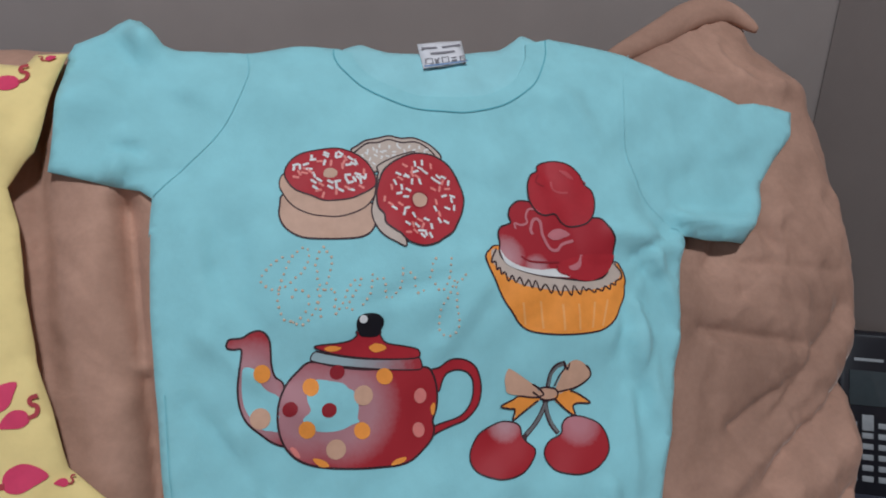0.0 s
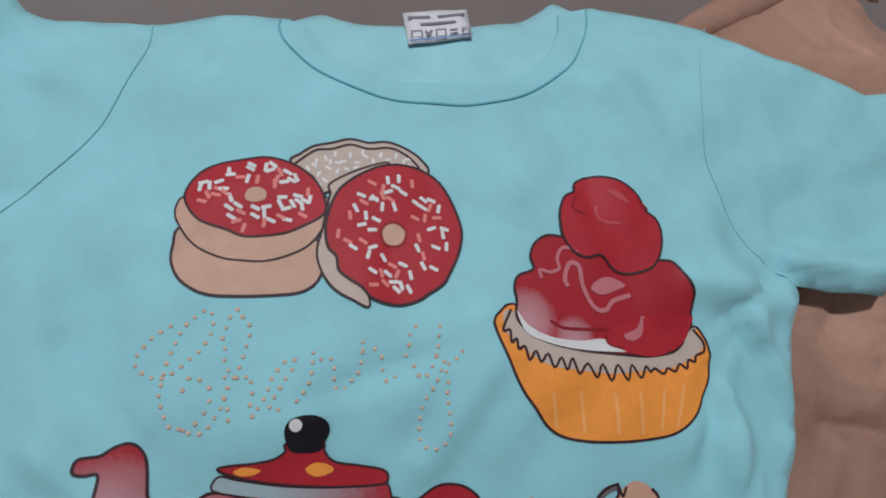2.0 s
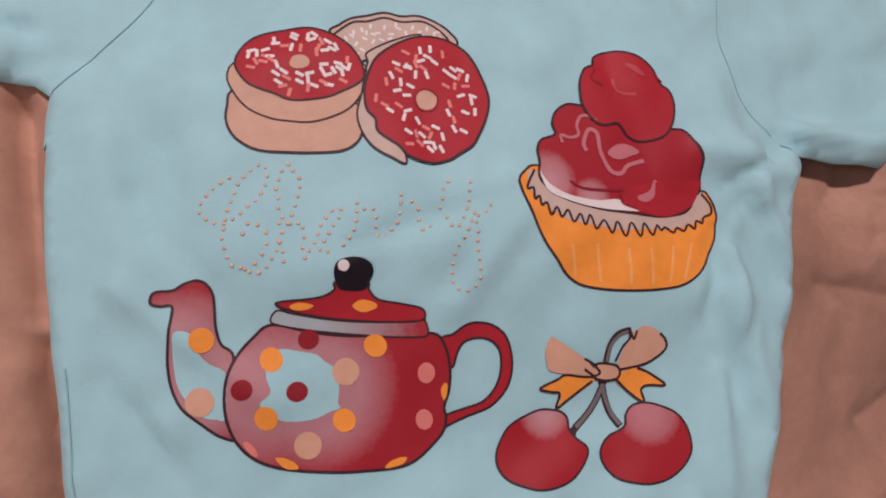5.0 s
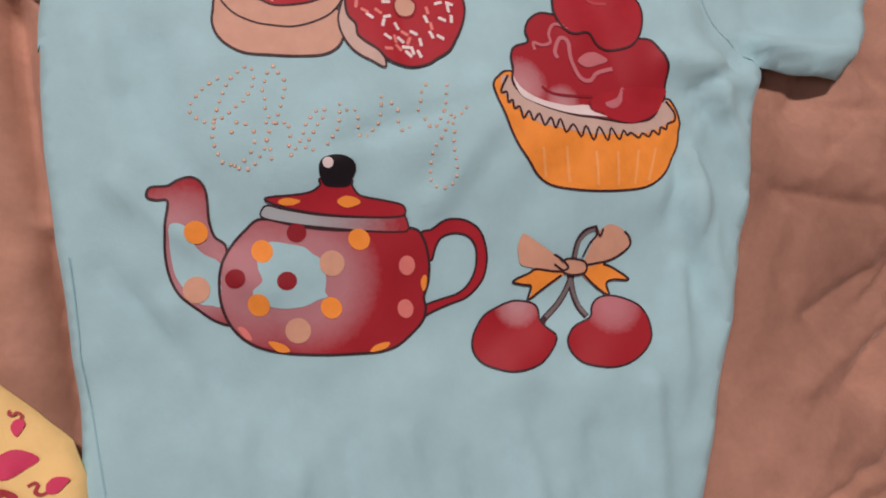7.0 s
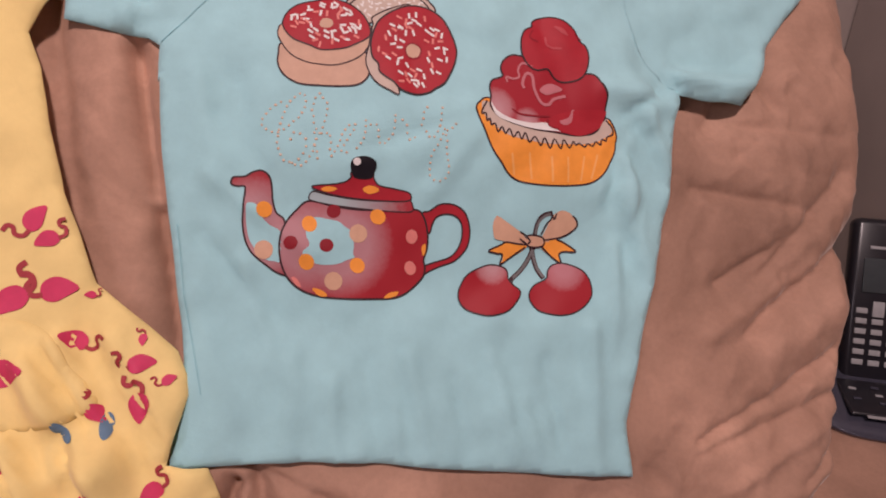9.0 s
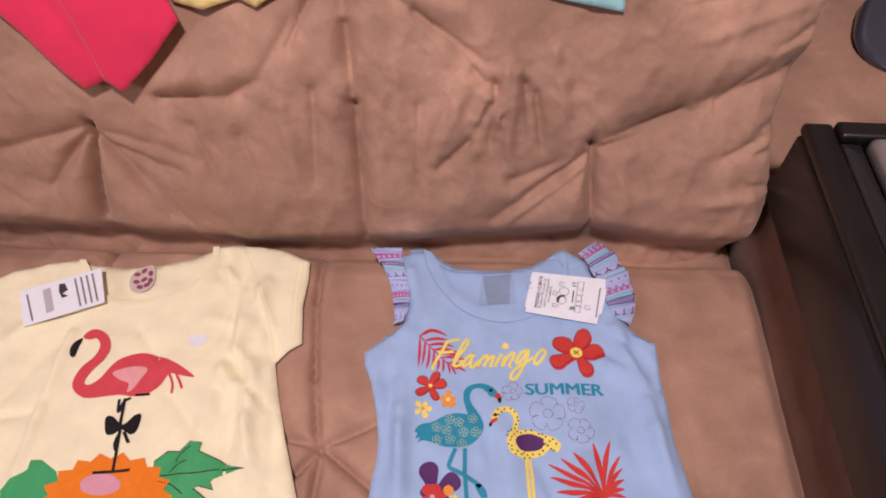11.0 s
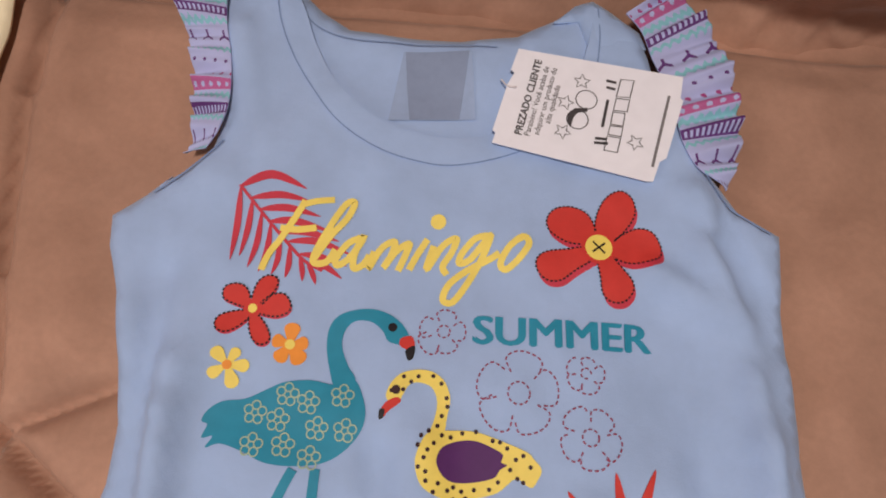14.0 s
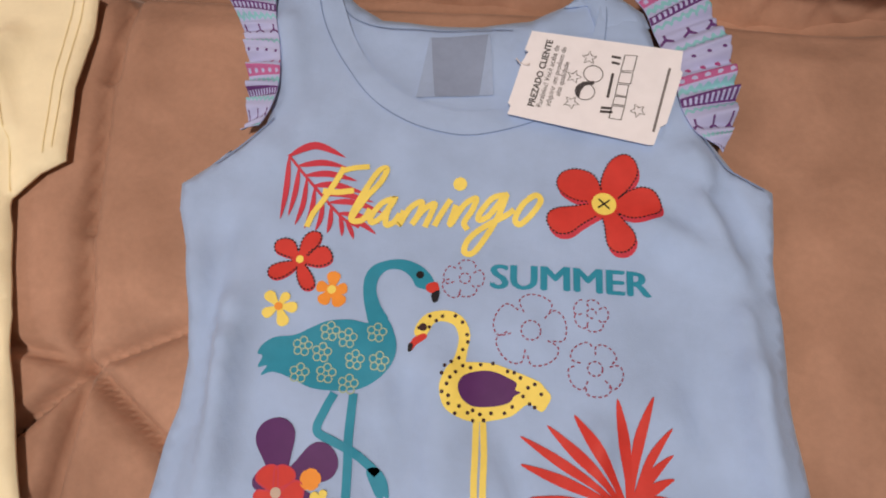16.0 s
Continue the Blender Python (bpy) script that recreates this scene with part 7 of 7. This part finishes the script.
def ruffle(name, inner, outer, waves, amp, parent, lift, seed):
    """A gathered frill between a sewn edge and a free wavy edge, in printed bands."""
    ns, nr = 220, 44
    a, b = spline(inner, 12, False), spline(outer, 12, False)

    def even(p, k):
        run = np.concatenate([[0], np.cumsum(np.hypot(*np.diff(p, axis=0).T))])
        s = np.linspace(0, run[-1], k)
        return np.stack([np.interp(s, run, p[:, 0]), np.interp(s, run, p[:, 1])], 1)
    a, b = even(a, ns), even(b, ns)
    rng = np.random.RandomState(seed)
    s = np.linspace(0, 1, ns)
    wave = np.sin(2 * math.pi * waves * (s + 0.06 * np.sin(9 * s)) + rng.uniform(0, 6)) + 0.4 * np.sin(2 * math.pi * waves * 2.3 * s + 1)
    r = np.linspace(0, 1, nr)
    P = a[:, None] * (1 - r[None, :, None]) + b[:, None] * r[None, :, None]
    along = np.gradient(a + b, axis=0)
    along /= np.hypot(along[:, 0], along[:, 1])[:, None]
    P = P + (along * (np.cos(2 * math.pi * waves * s) * 0.07)[:, None])[:, None] * r[None, :, None]
    H = lift + amp * wave[:, None] * (r[None] ** 0.8) - 0.25 * r[None] ** 2
    H = np.maximum(H, 0.25)
    top = on_seat(P[..., 0], P[..., 1], H).reshape(-1, 3)
    low = on_seat(P[..., 0], P[..., 1], H - 0.09).reshape(-1, 3)
    mats = [LAVENDER, RUFFLE_WINE, RUFFLE_TURQ, RUFFLE_PLUM, RUFFLE_ROSE]
    faces = grid_faces(ns, nr)
    n = len(top)
    length = float(np.sum(np.hypot(*np.diff(0.5 * (a + b), axis=0).T)))

    def band(d, r):
        """Which ink lies at d centimetres along the frill and share r across it."""
        d = (d + 0.35 * seed) % 5.6
        zig = 0.11 * (abs((r * 7.0) % 1.0 - 0.5) * 4 - 1)
        if d < 1.3:
            x, y = (r * 4.0 + 0.5 * (d > 0.65)) % 1.0 - 0.5, (d % 0.65) - 0.32
            return (1 if d > 0.65 else 3) if (x * 0.75 + y * 0.5) ** 2 / 0.05 + (y - 0.5 * x) ** 2 / 0.02 < 0.55 else 0
        if d < 1.85:
            return 0 if ((r * 5.0) % 1.0 - 0.5) ** 2 / 0.05 + (d - 1.58) ** 2 / 0.018 < 1 else 4
        if abs(d - 2.2 - zig) < 0.15:
            return 2
        if 2.6 < d < 3.15:
            return 3 if d < 2.72 or d > 3.05 or (r * 11.0) % 1.0 < 0.45 else 0
        if abs(d - 3.45 - zig) < 0.10:
            return 2
        if 3.85 < d < 4.85:
            x, y = (r * 2.6 + 0.2) % 1.0 - 0.5, d - 4.35
            return 3 if abs(y - 0.8 * abs(x)) < 0.09 and abs(x) < 0.28 or abs(x) < 0.05 and -0.35 < y < 0.1 else 0
        return 2 if abs(d - 5.2 - zig) < 0.12 else 0

    idx = []
    for k in range(len(faces)):
        i, j = divmod(k, nr - 1)
        idx.append(band((i + 0.5) / ns * length, (j + 0.5) / nr))
    g = np.arange(n).reshape(ns, nr)
    rim = np.concatenate([g[:, 0], g[-1, 1:], g[-2::-1, -1], g[0, -2:0:-1]])
    allf = faces + [[i + n for i in f[::-1]] for f in faces] + [(rim[k], rim[k - 1], rim[k - 1] + n, rim[k] + n) for k in range(len(rim))]
    ob = raw(name, np.concatenate([top, low]), allf, None, None, "gathered lavender frill with printed bands")
    for m in mats:
        ob.data.materials.append(m)
    ob.data.polygons.foreach_set("material_index", idx + idx + [0] * len(rim))
    keep(ob, parent)


ruffle("ruffle", [(10.82, 8.06), (11.13, 6.52), (11.52, 4.90), (12.06, 3.36), (12.42, 1.85), (12.58, 0.51), (12.43, -0.84), (12.06, -1.90)], [(7.12, 7.75), (8.25, 6.28), (9.29, 4.75), (10.04, 3.08), (10.51, 1.58), (10.84, 0.12), (11.12, -1.17), (11.06, -2.32)], 6.5, 0.34, blue_top, 1.25, 1)
ruffle("ruffle", [(31.43, 8.64), (32.25, 7.65), (32.84, 6.10), (33.55, 4.62), (34.02, 3.16), (34.45, 1.59), (35.15, 0.40), (36.26, -0.26)], [(33.47, 10.58), (35.22, 9.65), (36.49, 7.49), (37.21, 5.13), (37.37, 2.88), (37.19, 1.10), (36.61, -0.43)], 7.0, 0.32, blue_top, 1.25, 2)


# ---------------------------------------------------------------- hang tags
def card(name, outline, height, mat, parent, thick=0.06, put=on_seat):
    p = np.array(outline, float)
    if np.sum(p[:, 0] * np.roll(p[:, 1], -1) - np.roll(p[:, 0], -1) * p[:, 1]) < 0:
        p = p[::-1]
    n = len(p)
    h = np.full(n, height)
    v = np.concatenate([put(p[:, 0], p[:, 1], h), put(p[:, 0], p[:, 1], h - thick)])
    f = [tuple(range(n)), tuple(range(2 * n - 1, n - 1, -1))] + [(i, i + n, (i + 1) % n + n, (i + 1) % n) for i in range(n)]
    return keep(raw(name, v, f, mat, None, smooth=False), parent)


INK_CARD = ink("charcoal_card_ink", (0.06, 0.055, 0.06))
blue_tag = thing("price_tag", tuple(on_seat(32, 3, 1.4)), "white card hang tag with grey print on the blue tank top", "hang tag", "hang tags")


def on_tag(x, y, h):
    """The tag's own place on the seat."""
    return on_seat(np.asarray(x, float) + 0.05, np.asarray(y, float) - 0.20, h)


CARD = Cloth(on_tag, no_fold, 1.46, [], 1, 0.0, 9)
card("card", [(26.04, 5.73), (34.27, 5.29), (34.15, 4.09), (34.28, 3.95), (33.82, 1.95), (33.52, 0.75), (33.21, 0.51), (32.92, -0.55), (32.64, -0.59), (25.25, 0.39), (25.36, 0.93), (25.21, 1.06), (25.68, 3.63), (25.97, 4.35), (25.77, 4.48)], 1.46, TAGCARD, blue_tag, put=on_tag)


def tag_words(words, start, end, size_share, mat=INK_CARD, bold=0.0):
    a, b = np.array(start), np.array(end)
    size = 1.0
    ob = CARD.text("lettering", words, tuple(a), size * size_share, math.degrees(math.atan2(b[1] - a[1], b[0] - a[0])), mat, blue_tag, 0, 0.0, 1.0, bold)
    return ob


tag_words("PREZADO CLIENTE", ((26.58, 0.92)), ((27.25, 5.16)), 0.50, bold=0.012)
tag_words("Parab\u00e9ns! Voc\u00ea acaba de", ((26.97, 0.92)), ((27.67, 5.06)), 0.40)
tag_words("adquirir um produto de", ((27.41, 1.04)), ((28.04, 4.89)), 0.40)
tag_words("alta qualidade", ((27.89, 1.72)), ((28.29, 4.11)), 0.40)
CARD.ribbons("web_line", [[(32.85, 0.17), (33.58, 4.10)]], 0.13, ink("grey_card_ink", (0.20, 0.19, 0.20)), blue_tag, 0, smooth=False)


def star(c, r, turn):
    return [(c[0] + (r if i % 2 == 0 else r * 0.45) * math.cos(turn + math.pi * i / 5), c[1] + (r if i % 2 == 0 else r * 0.45) * math.sin(turn + math.pi * i / 5)) for i in range(10)]


for k, c in enumerate((((29.29, 4.28)), ((28.55, 3.01)), ((28.52, 1.42)), ((32.01, 1.32)))):
    CARD.ribbons("star_mark", [star(c, 0.42, 0.3 + k)], 0.05, INK_CARD, blue_tag, 0, closed=True, smooth=False)
# the logo as plain shapes
for c, r in ((((29.56, 3.30)), 0.52), (((29.19, 2.17)), 0.52)):
    CARD.ribbons("logo_ring", [disc(*c, r, 14)], 0.05, INK_CARD, blue_tag, 0, closed=True, smooth=False)
CARD.fill("logo_shape", [(28.73, 1.92), (28.70, 2.34), (29.02, 2.74), (29.64, 2.86), (29.65, 2.65), (29.17, 2.52), (28.98, 2.20), (28.90, 1.71)], INK_CARD, blue_tag, 1, smooth_outline=False)
CARD.ribbons("logo_bars", [[(30.05, 1.05), (30.71, 1.08)], [(30.09, 1.29), (30.62, 1.30)], [(30.47, 4.51), (30.97, 4.45)], [(30.49, 4.14), (30.93, 4.07)], [(30.40, 1.92), (30.60, 3.45)]], 0.14, INK_CARD, blue_tag, 0, smooth=False)
for q in ([(30.54, 0.71), (31.17, 0.68), (31.30, 1.45), (30.66, 1.48)], [(30.68, 1.57), (31.32, 1.54), (31.38, 2.05), (30.77, 2.06)], [(30.79, 2.15), (31.38, 2.11), (31.46, 2.81), (30.87, 2.82)], [(30.89, 2.91), (31.56, 2.91), (31.65, 3.59), (31.00, 3.59)], [(31.00, 3.68), (31.67, 3.72), (31.83, 4.70), (31.18, 4.67)]):
    CARD.ribbons("logo_block", [q], 0.06, INK_CARD, blue_tag, 0, closed=True, smooth=False)


def thread(points, parent):
    cu = bpy.data.curves.new("tag_thread", "CURVE")
    cu.dimensions, cu.bevel_depth, cu.bevel_resolution = "3D", 0.0004, 1
    s = cu.splines.new("POLY")
    s.points.add(len(points) - 1)
    for q, p in zip(s.points, points):
        q.co = (*p, 1)
    tmp = bpy.data.objects.new("tag_thread", cu)
    scene.collection.objects.link(tmp)
    bpy.context.view_layer.update()
    me = bpy.data.meshes.new_from_object(tmp.evaluated_get(bpy.context.evaluated_depsgraph_get()))
    bpy.data.objects.remove(tmp)
    keep(link("tag_thread", me, LABEL, None, "clear plastic tag thread"), parent)


p = np.array(line([(25.42, 3.78), (25.74, 3.32), (26.16, 3.20)], 5))
thread(on_seat(p[:, 0], p[:, 1], np.linspace(1.25, 1.7, len(p))), blue_tag)

yellow_tag = thing("price_tag", tuple(on_seat(-26, 0, 1.4)), "white card hang tag with grey print on the pale yellow T-shirt", "hang tag", "hang tags")
card("card", [(-31.70, -1.43), (-23.61, 2.37), (-21.31, -2.12), (-28.95, -5.81)], 1.75, TAGCARD, yellow_tag)
YCARD = Cloth(on_seat, no_fold, 1.75, [], 1, 0.0, 9)
TAG_GREY = ink("grey_tag_ink", (0.25, 0.23, 0.25))
for row in ([(-26.03, 0.69), (-23.79, -2.82)], [(-25.47, 0.96), (-23.24, -2.56)], [(-24.91, 1.24), (-22.69, -2.29)], [(-24.34, 1.52), (-22.14, -2.03)], [(-30.56, -1.80), (-28.28, -5.04)]):
    YCARD.ribbons("print_line", [row], 0.2, TAG_GREY, yellow_tag, 0, smooth=False)
YCARD.fill("print_mark", [(-27.53, -0.20), (-26.94, -0.01), (-26.14, -0.88), (-26.58, -1.37), (-25.80, -1.62), (-26.31, -1.95), (-27.04, -1.25)], INK_CARD, yellow_tag, 0, smooth_outline=False)
YCARD.ribbons("print_block", [[(-28.70, -0.91), (-26.85, -3.78)]], 0.8, ink("pale_grey_tag_ink", (0.5, 0.48, 0.5)), yellow_tag, 0, smooth=False)

# printed strip on the lower part of the yellow tee
CREAM.fill("strip_print", [(-7.76, -26.09), (-3.33, -23.84), (-2.04, -26.37), (-6.20, -28.31)], INK_WHITE, butter_tee, 3, smooth_outline=False, label="white printed strip with black and pink marks")
for x, y in [(-5.39, -24.95), (-4.44, -24.57), (-5.98, -25.60), (-4.83, -25.67), (-3.85, -25.37)]:
    CREAM.fill("strip_mark", disc(x, y, 0.5, 8, 0.22, 0.3), INK_BLACK, butter_tee, 5)
for x, y in [(-3.34, -24.82), (-3.07, -25.42), (-6.50, -25.91), (-3.36, -24.38)]:
    CREAM.fill("strip_mark", disc(x, y, 0.45, 6, 0.3, 0.3), INK_CORAL, butter_tee, 5)

# ---------------------------------------------------------------- pressed cushions
BACK_CLOTHES = [aqua_outline, line(BACK_NECK, 4) + line(COLLAR_OUT[::-1], 4), sun_outline, [(-23.24, 47.37), (-14.73, 47.12), (-7.91, 30.61), (-14.97, 24.05), (-18.91, 24.29), (-26.24, 32.81)]]
SEAT_CLOTHES = [sky_outline, cream_outline, line(SKY_NECK, 3), line(CREAM_NECK, 3)]
build_back_cushion()
build_seat_cushion()


def tube(name, centre, radius, mat, parent, sides=10, label="", flat=1.0):
    p = np.array(centre, float)
    t = np.gradient(p, axis=0)
    t /= np.linalg.norm(t, axis=1)[:, None]
    verts, faces = [], []
    for i in range(len(p)):
        up = np.array(BN)
        side = np.cross(t[i], up)
        side /= np.linalg.norm(side)
        up = np.cross(side, t[i])
        r = radius[i] if hasattr(radius, "__len__") else radius
        verts += [p[i] + r * (math.cos(2 * math.pi * k / sides) * side + math.sin(2 * math.pi * k / sides) * flat * up) for k in range(sides)]
    for i in range(len(p) - 1):
        for k in range(sides):
            k2 = (k + 1) % sides
            faces.append((i * sides + k, i * sides + k2, (i + 1) * sides + k2, (i + 1) * sides + k))
    faces += [tuple(range(sides))[::-1], tuple(range((len(p) - 1) * sides, len(p) * sides))]
    return keep(raw(name, verts, faces, mat, None, label), parent)


ear = np.array(line([(41.0, 76.2), (46.5, 78.6), (51.0, 80.7), (55.0, 81.0), (58.0, 79.2)], 8))
tube("piping", on_back(ear[:, 0], ear[:, 1], np.full(len(ear), -3.4)), 0.014 * np.sin(np.linspace(0.35, 3.0, len(ear))) ** 0.7, SUEDE, sofa, 14, "folded corner edge of the back cushion", 0.7)

# ---------------------------------------------------------------- dark box with a silver top on the armrest
case = thing("side_table_box", (0.7, -0.3, 0.508), "dark espresso wooden box with a silver panel on the armrest", "box")
keep(part("body", box_bm(0.508, -0.52, 0.508, 0.918, 0.135, 0.598, 0.006), BLACKWOOD, None), case)
keep(part("rim", box_bm(0.508, -0.52, 0.600, 0.536, 0.135, 0.612, 0.004), BLACKWOOD, None), case)
keep(part("rim", box_bm(0.539, 0.115, 0.600, 0.918, 0.137, 0.614, 0.004), BLACKWOOD, None), case)
keep(part("strip", box_bm(0.539, -0.52, 0.600, 0.558, 0.112, 0.607, 0.002), BLACKGLOSS, None, "glossy black strip"), case)
keep(part("panel", box_bm(0.560, -0.50, 0.600, 0.905, 0.110, 0.620, 0.008, 4), SILVER, None, "brushed silver lid with rounded corners"), case)

# ---------------------------------------------------------------- cordless telephone
PHONE = plain("charcoal_plastic", (0.016, 0.015, 0.020), 0.28, grain=200, vary=0.1)
PHONE_GREY = plain("dark_silver_plastic", (0.075, 0.075, 0.105), 0.25, 0.3, grain=200, vary=0.05, coat=0.2)
KEYCAP = plain("grey_keycap_plastic", (0.33, 0.33, 0.34), 0.4, grain=100)
SCREEN = plain("grey_lcd_screen", (0.05, 0.06, 0.065), 0.12, grain=50, coat=0.4)
E1, E2 = Vector((0.93, -0.37, 0)).normalized(), Vector((0.37, 0.93, 0)).normalized()
ARM_Z = 0.506
phone = thing("cordless_phone", (0.779, 0.426, ARM_Z), "black cordless telephone standing in its charcoal base on the armrest", "telephone")
PC = Vector((0.779, 0.427, ARM_Z))


def phone_base():
    bm = bmesh.new()
    rings = []
    for zz, k in ((0.0, 0.96), (0.008, 1.0), (0.016, 0.99), (0.022, 0.94), (0.026, 0.86)):
        ring = []
        for i in range(40):
            a = 2 * math.pi * i / 40
            c, s = math.cos(a), math.sin(a)
            x = 0.087 * math.copysign(abs(c) ** 0.72, c) * k
            y = 0.092 * math.copysign(abs(s) ** 0.72, s) * k
            tilt = zz * (1 + 0.5 * (y / 0.086)) if zz > 0.01 else zz
            ring.append(bm.verts.new(PC + E1 * x + E2 * y + Vector((0, 0, tilt))))
        rings.append(ring)
    for a, b in zip(rings, rings[1:]):
        for i in range(40):
            bm.faces.new((a[i], a[(i + 1) % 40], b[(i + 1) % 40], b[i]))
    bm.faces.new(rings[-1])
    bm.faces.new(rings[0][::-1])
    return bm


keep(part("base", phone_base(), PHONE_GREY, None, "dark silver charging base"), phone)


def slab_on(origin, ax, ay, az, w, d, h, bevel):
    bm = box_bm(-w / 2, -d / 2, 0, w / 2, d / 2, h, bevel, 3)
    m = Matrix((ax, ay, az)).transposed().to_4x4()
    m.translation = origin
    bmesh.ops.transform(bm, matrix=m, verts=bm.verts[:])
    return bm


zt = (Vector((0, 0, 1)) - E2 * 0.13).normalized()
yt = zt.cross(E1).normalized()
front = PC + Vector((0, 0, 0.021))
keep(part("key_panel", slab_on(front - E2 * 0.035 + E1 * 0.004, E1, E2, Vector((0, 0, 1)), 0.085, 0.07, 0.005, 0.003), PHONE, None, "black key panel"), phone)
for i, (x, y) in enumerate(((-0.028, -0.01), (0.0, -0.004), (0.0, -0.02), (0.0, -0.035), (0.03, -0.01), (0.03, -0.03), (-0.028, -0.03))):
    keep(part("button", slab_on(front + E1 * (x + 0.004) + E2 * (y - 0.012) + Vector((0, 0, 0.005)), E1, E2, Vector((0, 0, 1)), 0.009, 0.004, 0.002, 0.0008), KEYCAP if i in (0, 2, 4) else PHONE_GREY, None), phone)
keep(part("name_bar", slab_on(front - E2 * 0.074 + Vector((0, 0, 0.0035)), E1, E2, Vector((0, 0, 1)), 0.045, 0.005, 0.0012, 0.0004), KEYCAP, None, "pale plain bar where the maker's mark is"), phone)
HUP = Vector(((0.0330, 0.0829, 0.1677))).normalized()
HN = (HUP.cross(E1)).normalized()
if HN.y > 0:
    HN = -HN
HX = HUP.cross(HN).normalized()
if HX.x < 0:
    HX = -HX
H0 = Vector(((0.788, 0.4316, 0.540)))
HL = 0.205


def hand_slab(name, x, s, w, l, lift, t, mat, bevel, label=""):
    bm = box_bm(-w / 2, -l / 2, 0, w / 2, l / 2, t, bevel, 3)
    m = Matrix((HX, HUP, HN)).transposed().to_4x4()
    m.translation = H0 + HX * x + HUP * s + HN * lift
    bmesh.ops.transform(bm, matrix=m, verts=bm.verts[:])
    bmesh.ops.recalc_face_normals(bm, faces=bm.faces[:])
    return keep(part(name, bm, mat, None, label), phone)


W = 0.072
hand_slab("handset", 0, HL * 0.5 - 0.008, W, HL + 0.012, -0.026, 0.026, PHONE, 0.009, "black upright handset")
hand_slab("screen", 0.002, HL * 0.62, W * 0.66, HL * 0.22, 0.0005, 0.0015, SCREEN, 0.0006, "grey display")
hand_slab("name_bar", 0.002, HL * 0.80, W * 0.5, 0.004, 0.0005, 0.001, KEYCAP, 0.0004)
for r in range(6):
    for c in range(3):
        if r == 5 and c == 1:
            continue
        hand_slab("key", (c - 1) * W * 0.27, HL * (0.06 + 0.066 * r), W * 0.19, HL * 0.036, 0.0005, 0.0025, KEYCAP, 0.001)
hand_slab("key", 0, HL * 0.405, W * 0.2, HL * 0.10, 0.0005, 0.003, KEYCAP, 0.0012, "tall pale navigation key")
